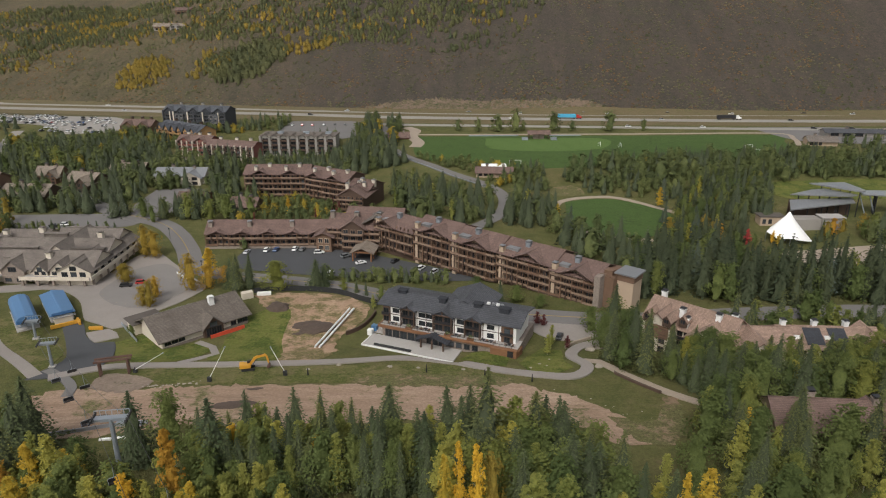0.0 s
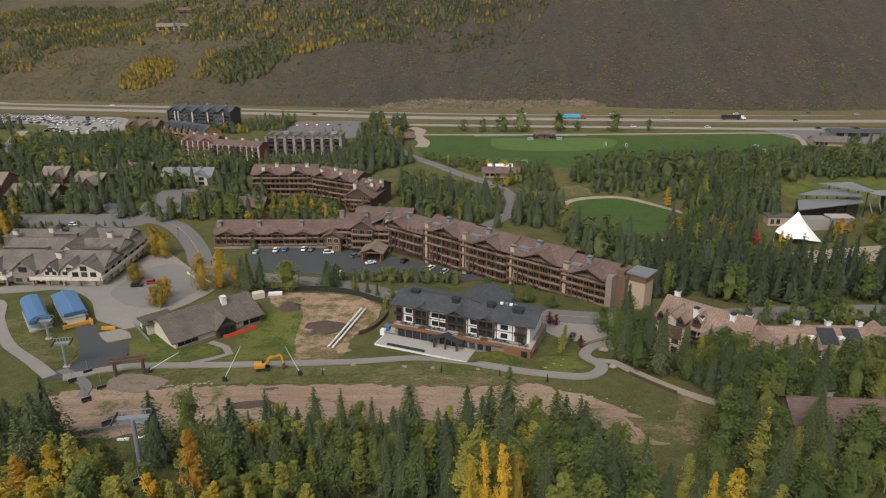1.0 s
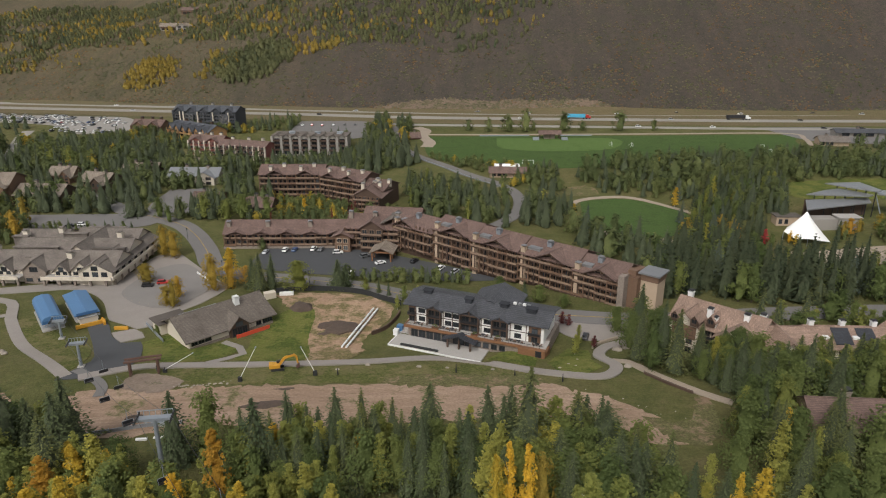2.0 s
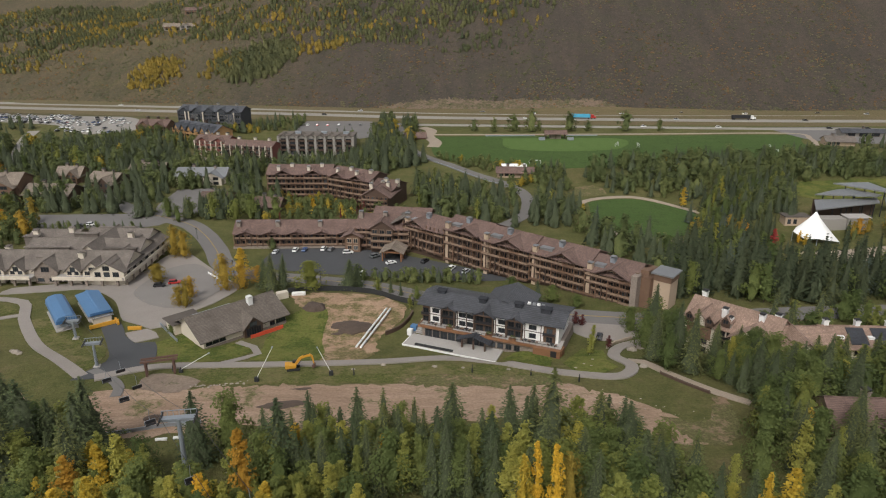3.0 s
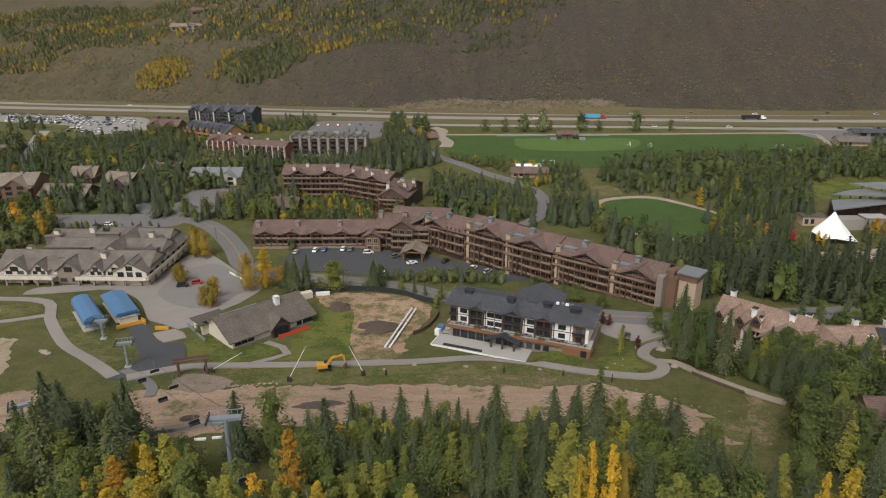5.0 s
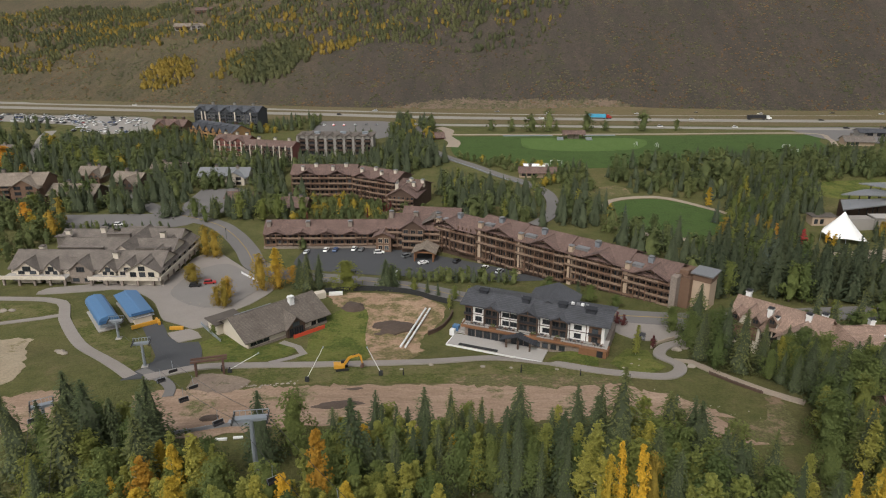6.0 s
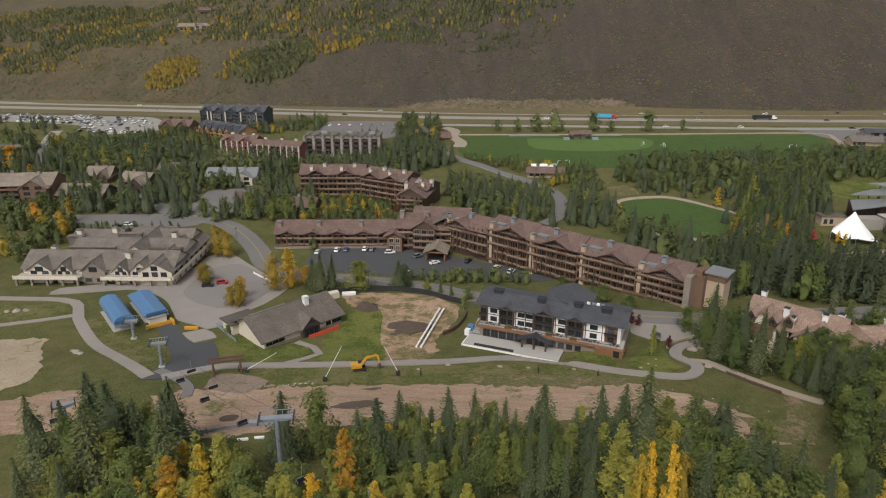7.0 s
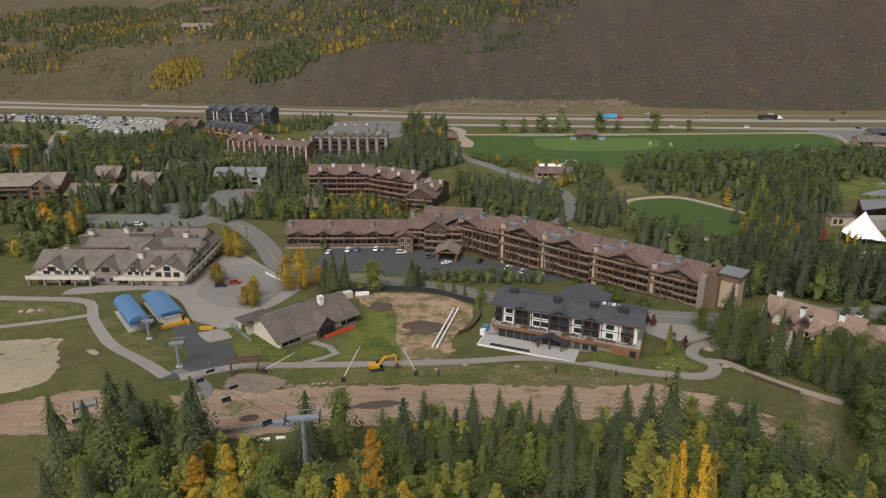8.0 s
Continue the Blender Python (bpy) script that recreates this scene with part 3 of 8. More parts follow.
sheet("pavement", [(150, 296), (200, 300), (215, 292), (200, 278), (160, 280)], GRAVEL, 0.16, "tan paved amphitheatre forecourt", "plaza")
sheet("lawn", [(190, 395), (260, 400), (265, 372), (195, 368)], LAWN, 0.15, "green sloped lawn behind the pavilion", "lawn")
sheet("bare_ground", [(-95, 158), (-93, 165), (-84, 164), (-78, 160), (-84, 154)], RUBBLE, 0.2, "grey rubble beside the ski run", "rubble", ragged=1.2)
sheet("bare_ground", [(-24, 163), (-4, 165.5), (12, 164), (18, 162), (17, 158), (-20, 158)], WORN, 0.16, "patchy worn earth above the ski run", "bare soil", ragged=2.2)
sheet("pavement", [(-115, 197), (-109, 200), (-103, 194), (-109, 190.5)], PAVING, 0.3, "round pale paving at the apron's edge", "paving")
sheet("lawn", [(-230, 222), (-200, 220), (-172, 220), (-160, 213), (-172, 207), (-200, 203), (-230, 205)], MEADOW, 0.12, "dry olive meadow grass by the footpath", "grass", ragged=0.8, keep=False)
sheet("lawn", [(-152, 206), (-138, 212), (-128, 196), (-116, 186), (-112, 172), (-117, 168), (-135, 186)], MEADOW, 0.12, "dry grass round the lift terminal", "grass", ragged=0.6, keep=False)
sheet("lawn", [(-84, 169), (-29, 171), (0, 171.5), (18, 164), (18, 161.5), (-28, 160), (-84, 160)], MEADOW, 0.1, "rough grass bank below the footpath", "grass", ragged=0.5, keep=False, step=2.5)
sheet("bank", [(-75, 662), (-30, 672), (20, 668), (70, 660), (120, 656), (150, 646), (110, 640), (40, 646), (-40, 656)], BANK, 0.5, "bare tan cut bank beside the freeway", "bare bank", ragged=5.0, keep=False)


# ---- building parts ----
def roof_gable(bm, x0, x1, y0, y1, ze, zr, axis="x", over=0.8, thick=0.3, ends=0.6, shift=0.0):
    """Two thick slopes. shift moves the ridge off the middle."""
    if axis == "x":
        ym = (y0 + y1) / 2 + shift
        a, c = (zr - ze) / (ym - y0) * over, (zr - ze) / (y1 - ym) * over
        slab(bm, [(x0 - ends, y0 - over, ze - a), (x1 + ends, y0 - over, ze - a), (x1 + ends, ym, zr), (x0 - ends, ym, zr)], thick)
        slab(bm, [(x0 - ends, ym, zr), (x1 + ends, ym, zr), (x1 + ends, y1 + over, ze - c), (x0 - ends, y1 + over, ze - c)], thick)
        box(bm, x0 - ends, x1 + ends, ym - 0.18, ym + 0.18, zr - 0.1, zr + 0.06)
    else:
        xm = (x0 + x1) / 2 + shift
        a, c = (zr - ze) / (xm - x0) * over, (zr - ze) / (x1 - xm) * over
        slab(bm, [(x0 - over, y0 - ends, ze - a), (xm, y0 - ends, zr), (xm, y1 + ends, zr), (x0 - over, y1 + ends, ze - a)], thick)
        slab(bm, [(xm, y0 - ends, zr), (x1 + over, y0 - ends, ze - c), (x1 + over, y1 + ends, ze - c), (xm, y1 + ends, zr)], thick)
        box(bm, xm - 0.18, xm + 0.18, y0 - ends, y1 + ends, zr - 0.1, zr + 0.06)


def walls_gable(bm, x0, x1, y0, y1, z0, ze, zr, axis="x", shift=0.0):
    """A closed body under a gabled roof."""
    if axis == "x":
        ym = (y0 + y1) / 2 + shift
        prof = [(y0, z0), (y1, z0), (y1, ze - 0.05), (ym, zr - 0.35), (y0, ze - 0.05)]
        a, c = [bm.verts.new((x0, y, z)) for y, z in prof], [bm.verts.new((x1, y, z)) for y, z in prof]
    else:
        xm = (x0 + x1) / 2 + shift
        prof = [(x0, z0), (x1, z0), (x1, ze - 0.05), (xm, zr - 0.35), (x0, ze - 0.05)]
        a, c = [bm.verts.new((x, y0, z)) for x, z in prof], [bm.verts.new((x, y1, z)) for x, z in prof]
    bm.faces.new(a)
    bm.faces.new(c[::-1])
    for i in range(5):
        j = (i + 1) % 5
        bm.faces.new((a[j], a[i], c[i], c[j]))
    bmesh.ops.recalc_face_normals(bm, faces=bm.faces[:])


def wing(par, fr, x0, x1, y0, y1, z0, ze, zr, wall, roof, axis="x", over=0.9, ends=0.7, shift=0.0, keep=True):
    bm = B()
    walls_gable(bm, x0, x1, y0, y1, z0, ze, zr, axis, shift)
    part("wall", bm, wall, par, m=fr)
    bm = B()
    roof_gable(bm, x0, x1, y0, y1, ze, zr, axis, over, 0.3, ends, shift)
    part("roof", bm, roof, par, m=fr)
    if keep:
        w = par.matrix_basis @ fr
        KEEP.append([(w @ Vector((x, y, 0)))[:2] for x, y in ((x0 - 3, y0 - 3), (x1 + 3, y0 - 3), (x1 + 3, y1 + 3), (x0 - 3, y1 + 3))])


def block(par, fr, name, x0, x1, y0, y1, z0, z1, material, label="", bev=0.0):
    bm = B()
    box(bm, x0, x1, y0, y1, z0, z1)
    if bev:
        bevel_all(bm, bev)
    return part(name, bm, material, par, label, fr)


PANES = {}


def window(par, m, w, h, frame_mat, bars=1):
    """A framed window facing local -y, its sill at local z 0: a frame proud of the wall and a dark pane inside it."""
    key = (round(w, 2), round(h, 2), frame_mat.name, bars)
    if key not in PANES:
        bm = B()
        f = 0.14
        for x in [-w / 2] + [-w / 2 + w * (i + 1) / (bars + 1) for i in range(bars)] + [w / 2]:
            t = f if abs(abs(x) - w / 2) < 0.01 else 0.09
            box(bm, x - t / 2, x + t / 2, -0.12, 0.05, 0, h)
        box(bm, -w / 2 - f / 2, w / 2 + f / 2, -0.13, 0.05, h - f, h + f / 2)
        box(bm, -w / 2 - f, w / 2 + f, -0.2, 0.05, -f, 0.02)
        ob = part("window", bm, frame_mat, par, "", m)
        bm = B()
        box(bm, -w / 2, w / 2, -0.035, 0.03, 0, h)
        part("pane", bm, GLASS, ob)
        PANES[key] = ob
        return ob
    return repeat(PANES[key], m, par)


def windows(par, fr, xs, y, zs, w, h, frame_mat, bars=1, turn=0):
    for z in zs:
        for x in xs:
            window(par, fr @ (pose(x, y, z) if not turn else pose(y, x, z, 0, 0, turn)), w, h, frame_mat, bars)


def balcony(par, fr, x0, x1, y, z, depth, slab_mat, rail_mat, posts=True, drop=0.0):
    """A balcony standing out from a wall at y towards local -y, with a railing on three sides."""
    bm = B()
    box(bm, x0, x1, y - depth, y, z - 0.25, z)
    if drop:
        for x in (x0 + 0.2, x1 - 0.2):
            box(bm, x - 0.18, x + 0.18, y - depth + 0.02, y - depth + 0.38, z - drop, z - 0.25)
    ob = part("balcony", bm, slab_mat, par, "", fr)
    bm = B()
    t = 0.09
    outer = [(x0, y), (x0, y - depth), (x1, y - depth), (x1, y)]
    inner = [(x0 + t, y), (x0 + t, y - depth + t), (x1 - t, y - depth + t), (x1 - t, y)]
    v = [[bm.verts.new((px, py, zz)) for px, py in ring] for ring, zz in ((outer, z + 0.22), (outer, z + 1.05), (inner, z + 1.05), (inner, z + 0.22))]
    for i in range(3):
        for k in range(4):
            a, c = v[k], v[(k + 1) % 4]
            bm.faces.new((a[i], a[i + 1], c[i + 1], c[i]))
    bmesh.ops.recalc_face_normals(bm, faces=bm.faces[:])
    part("railing", bm, rail_mat, ob)


def chimney(par, fr, x, y, z0, z1, wall, cap, w=1.5):
    bm = B()
    box(bm, x - w / 2, x + w / 2, y - w / 2, y + w / 2, z0, z1)
    box(bm, x - w / 2 - 0.15, x + w / 2 + 0.15, y - w / 2 - 0.15, y + w / 2 + 0.15, z1 - 0.25, z1)
    ob = part("chimney", bm, wall, par, "", fr)
    bm = B()
    for dx, dy in ((-1, -1), (1, -1), (-1, 1), (1, 1)):
        box(bm, x + dx * w * 0.4 - 0.08, x + dx * w * 0.4 + 0.08, y + dy * w * 0.4 - 0.08, y + dy * w * 0.4 + 0.08, z1, z1 + 0.4)
    slab(bm, [(x - w * 0.55, y - w * 0.55, z1 + 0.5), (x + w * 0.55, y - w * 0.55, z1 + 0.5), (x + w * 0.55, y + w * 0.55, z1 + 0.5), (x - w * 0.55, y + w * 0.55, z1 + 0.5)], 0.12)
    part("cap", bm, cap, ob)


I4 = Matrix.Identity(4)


# ---- the hotel: white stucco over a cedar-banded podium, slate roof ----
def build_hotel():
    h = thing("hotel", pose(-19.5, 194.6, 0.3, 0, 0, -22), "white stucco mountain hotel with slate-grey roof and cedar band", "hotel")
    fr = I4
    # podium with stone piers and dark glazing
    block(h, fr, "podium_wall", 0, 44.2, 0.6, 20, -0.5, 3.6, STONE, "rough stone podium wall")
    block(h, fr, "podium_terrace", -1, 44.4, 0.2, 6.5, 3.6, 3.85, CONCRETE, "pale roof terrace")
    bm = B()
    box(bm, -1.2, 37, -0.25, 0.2, 3.35, 4.2)
    box(bm, -1.2, -0.9, 0.2, 7, 3.35, 4.2)
    part("cedar_band", bm, WOOD_WARM, h, "warm cedar fascia band")
    bm = B()
    box(bm, 36.5, 44.6, -0.9, 0.6, -0.5, 3.9)
    box(bm, 44.2, 44.8, 0.6, 5, -0.5, 3.0)
    part("cedar_wall", bm, WOOD_WARM, h, "cedar-clad end of the podium")
    block(h, fr, "door", 41.8, 43.6, -1.0, -0.8, 1.7, 3.7, METAL_DARK, "dark entrance door")
    windows(h, fr, [2.2, 4.8, 7.4, 10.0, 12.6], 0.6, [0.4], 2.2, 2.3, METAL_DARK, 1)
    windows(h, fr, [23.5, 26.0, 28.6, 31.2], 0.6, [0.9], 1.7, 1.5, METAL_DARK, 1)
    windows(h, fr, [16.2, 18.2, 20.2], 0.6, [0.3], 1.7, 2.6, METAL_DARK, 0)
    bm = B()
    for k in range(24):
        box(bm, -0.9 + 1.9 * k - 0.04, -0.9 + 1.9 * k + 0.04, 0.02, 0.1, 4.1, 4.95)
    box(bm, -0.9, 43.9, 0.0, 0.12, 4.9, 5.0)
    part("terrace_railing", bm, METAL_DARK, h, "thin dark terrace railing")
    # entrance canopy
    bm = B()
    roof_gable(bm, 13.2, 23.2, -2.7, 0.4, 3.1, 4.6, "y", 0.5, 0.28, 0.2)
    part("canopy", bm, ROOF_BLACK, h, "dark gabled entrance canopy")
    for x in (14.6, 18.3, 22.0):
        block(h, fr, "canopy_post", x - 0.25, x + 0.25, -2.6, -2.1, -0.4, 3.1, WOOD_DARK)
    # upper storeys, standing back on the podium
    lower = set(h.children)
    bm = B()
    walls_gable(bm, -1, 43, 6, 20, 3.7, 10.6, 12.5)
    part("wall", bm, STUCCO_WHITE, h, "white stucco upper wall")
    bm = B()
    roof_gable(bm, -1.5, 43.5, 6, 20, 10.8, 12.7, "x", 1.15, 0.3, 1.2)
    part("roof", bm, ROOF_SLATE, h, "slate-grey shingle roof")
    bm = B()
    roof_gable(bm, 17, 31, 13, 27, 10.2, 13.3, "y", 1.0, 0.3, 1.0)
    part("back_roof", bm, ROOF_SLATE, h)
    block(h, fr, "back_wall", 17.5, 30.5, 19.5, 26.5, -0.5, 9.6, STUCCO_WHITE)
    # timber balcony bays under cross gables
    for xa, xb, zr in ((5.6, 10.2, 11.7), (16.6, 22.8, 12.2), (27.0, 32.0, 11.8)):
        block(h, fr, "bay", xa, xb, 5.72, 6.4, 3.8, 10.3, WOOD_DARK, "dark timber balcony bay")
        bm = B()
        roof_gable(bm, xa, xb, 4.6, 12.0, 10.3, zr, "y", 0.7, 0.25, 0.3)
        part("gable_roof", bm, ROOF_SLATE, h)
        bm = B()
        xm = (xa + xb) / 2
        for x in (xa + 0.1, xb - 0.1):
            box(bm, x - 0.2, x + 0.2, 4.5, 4.9, 3.8, 10.2)
        box(bm, xa, xb, 4.55, 4.85, 9.9, 10.3)
        box(bm, xm - 0.15, xm + 0.15, 4.55, 4.85, 10.2, zr - 0.4)
        part("timber_frame", bm, WOOD_DARK, h)
        balcony(h, fr, xa, xb, 5.8, 7.0, 1.2, WOOD_DARK, METAL_DARK)
        windows(h, fr, [xm - (xb - xa) * 0.24, xm + (xb - xa) * 0.24], 5.72, [4.1, 7.3], (xb - xa) * 0.36, 2.1, METAL_DARK, 1)
    for xa, xb in ((-1.1, 1.2), (38.4, 42.1)):
        block(h, fr, "bay", xa, xb, 5.75, 8.5, 3.8, 10.1, WOOD_BROWN, "brown timber corner bay")
        windows(h, fr, [(xa + xb) / 2], 5.75, [4.2, 7.1], 1.7, 1.9, METAL_DARK, 1)
        balcony(h, fr, xa, xb, 5.8, 6.8, 1.2, WOOD_DARK, METAL_DARK)
    windows(h, fr, [3.4, 12.4, 15.0, 25.3, 35.0], 6.0, [4.6], 2.0, 1.5, METAL_DARK, 1)
    windows(h, fr, [3.4, 12.4, 15.0, 25.3, 35.0], 6.0, [7.75], 2.2, 1.45, METAL_DARK, 1)
    bm = B()
    box(bm, -1.0, 42.0, 5.9, 5.98, 6.75, 7.0)
    for x in (1.4, 5.2, 10.7, 13.8, 16.2, 23.3, 26.5, 32.6, 37.6):
        box(bm, x - 0.12, x + 0.12, 5.88, 5.97, 3.8, 10.1)
    part("timber_trim", bm, WOOD_DARK, h)
    # roof lanterns, hatches, vents
    for x, y, w in ((3, 12.4, 2.6), (17.5, 11.0, 2.2), (29.0, 11.6, 2.4), (37.8, 11.0, 3.0)):
        bm = B()
        box(bm, x - w / 2, x + w / 2, y - 0.9, y + 0.9, 11.0, 13.5)
        box(bm, x - w / 2 - 0.3, x + w / 2 + 0.3, y - 1.2, y + 1.2, 13.5, 13.75)
        part("roof_lantern", bm, ROOF_BLACK, h, "dark louvred roof lantern")
    for i, x in enumerate((31.6, 33.2, 34.6, 36.0)):
        block(h, fr, "roof_vent", x - 0.5, x + 0.5, 13.6, 14.6, 12.0, 13.2, METAL_ROOF if i % 2 else WHITE_PLASTIC, "white metal roof vent", 0.08)
    for ob in set(h.children) - lower:
        ob.matrix_basis = pose(0, -2.2, 0.38) @ Matrix.Diagonal((1, 1, 0.9, 1)) @ ob.matrix_basis
    # terrace before the hotel
    t = thing("terrace", pose(-19.5, 194.6, 0.3, 0, 0, -22), "pale stone terrace with low white edge before the hotel", "terrace", kind="structure")
    block(t, fr, "terrace_slab", -3.2, 27, -7.2, 0.6, -0.9, 0.25, CONCRETE, "pale stone slabs")
    bm = B()
    box(bm, -3.4, 27.2, -7.42, -7.2, -1.0, 0.34)
    box(bm, -3.42, -3.2, -7.42, 6, -1.0, 0.34)
    part("kerb", bm, WHITE_PLASTIC, t, "white stone edging")
    bm = B()
    box(bm, 0.5, 13, -6.6, -5.8, 0.25, 0.7)
    part("planter", bm, BLACK_MESH, t, "long low dark planter")
    KEEP.append([(-28, 190), (-17, 216), (32, 196), (24, 172), (2, 175)])
    for i in range(7):
        x = -2.4 + 0.35 * i
        s = block(t, fr, "step", -3.0, 0.2, 1.2 + i * 0.9, 2.1 + i * 0.9, 0.2, 0.4 + 0.35 * i, CONCRETE)


build_hotel()


def build_patio():
    """Dark tables with chairs along the hotel's upper terrace."""
    deck = pose(-19.5, 194.6, 0.3, 0, 0, -22)
    t = thing("patio_table", deck @ pose(3, 1.9, 3.85), "dark metal patio table with chairs on the terrace", "table", "patio tables")
    block(t, I4, "tabletop", -0.6, 0.6, -0.5, 0.5, 0.68, 0.75, METAL_DARK, "", 0.02)
    block(t, I4, "leg", -0.1, 0.1, -0.1, 0.1, 0, 0.68, METAL_DARK)
    c = thing("patio_chair", deck @ pose(4.2, 1.9, 3.85), "brown slatted patio chair on the terrace", "chair", "patio chairs")
    block(c, I4, "seat", -0.3, 0.3, -0.3, 0.3, 0.4, 0.48, WOOD_BROWN, "", 0.02)
    block(c, I4, "backrest", 0.26, 0.34, -0.3, 0.3, 0.48, 1.0, WOOD_BROWN)
    for px, py in ((-0.25, -0.25), (0.25, -0.25), (-0.25, 0.25), (0.25, 0.25)):
        block(c, I4, "leg", px - 0.04, px + 0.04, py - 0.04, py + 0.04, 0, 0.4, METAL_DARK)
    copy_thing(c, deck @ pose(1.8, 1.9, 3.85, 0, 0, 180))
    for x in (11.5, 14.4, 24.6, 33.4, 35.8, 41.5):
        copy_thing(t, deck @ pose(x, 1.9, 3.85))
        copy_thing(c, deck @ pose(x + 1.1, 1.9, 3.85))
        copy_thing(c, deck @ pose(x - 1.1, 1.9, 3.85, 0, 0, 180))
    for x in (9.0, 22.0, 29.5):
        p = thing("planter", deck @ pose(x, 1.2, 3.85), "cedar planter box with dark shrubs on the terrace", "planter", "terrace planters")
        block(p, I4, "box", -1.1, 1.1, -0.4, 0.4, 0, 0.6, WOOD_WARM, "", 0.03)
        prng = np.random.default_rng(int(x))
        me = quads_mesh("shrub", *leaf_sprays(prng, 14, 16, 0.2, 0.8, 0.1, 1.0), LEAF_GREEN)
        o = new("shrub", me)
        o.parent = p
        o.matrix_basis = pose(0, 0, 0.5) @ Matrix.Diagonal((1.2, 0.6, 1.0, 1))


# ---- the low ski building ----
def build_ski_building():
    x0, y0 = -85.6, 184.6
    h = thing("ski_building", pose(x0, y0, 0.4, 0, 0, 43.5), "low cream ski building with broad taupe gable roof", "building")
    bm = B()
    walls_gable(bm, 0.5, 29, 0.6, 19.5, -0.6, 3.2, 7.8, "x")
    part("wall", bm, STUCCO_CREAM, h)
    bm = B()
    roof_gable(bm, 0, 29.4, 0.6, 19.5, 3.3, 7.9, "x", 1.0, 0.35, 0.9)
    part("roof", bm, ROOF_TAUPE, h)
    bm = B()
    walls_gable(bm, 13.5, 20.0, -0.6, 6, -0.4, 3.2, 6.2, "y")
    part("porch_wall", bm, WOOD_DARK, h)
    bm = B()
    roof_gable(bm, 13.5, 20.0, -0.6, 8, 3.3, 6.4, "y", 0.7, 0.3, 0.6)
    part("porch_roof", bm, ROOF_TAUPE, h)
    windows(h, I4, [15.0, 16.75, 18.5], -0.6, [0.0], 1.5, 2.6, METAL_DARK, 1)
    windows(h, I4, [16.75], -0.6, [3.0], 2.4, 1.5, METAL_DARK, 2)
    windows(h, I4, [2.2, 4.4, 6.6], 0.6, [1.0], 1.9, 1.5, METAL_DARK, 1)
    windows(h, I4, [24.0, 26.3, 28.0], 0.6, [0.7], 1.7, 1.7, METAL_DARK, 1)
    block(h, I4, "stone_base", 0.4, 29.1, 0.5, 0.6, -0.6, 0.5, STONE)
    block(h, I4, "lean_to_roof", -2.4, 8, 16, 24, 3.3, 3.6, ROOF_TAUPE, "flat side roof")
    block(h, I4, "side_wall", -1.5, 7, 17, 23.5, -0.6, 3.3, STUCCO_CREAM)
    chimney(h, I4, 20.5, 8.0, 5.5, 9.0, WHITE_PLASTIC, WHITE_PLASTIC, 1.6)
    block(h, I4, "roof_snow_guard", 4, 17, 15.2, 15.5, 5.1, 5.6, METAL_GREY)
    KEEP.append([(-100, 192), (-85, 180), (-60, 203), (-75, 218)])


build_ski_building()


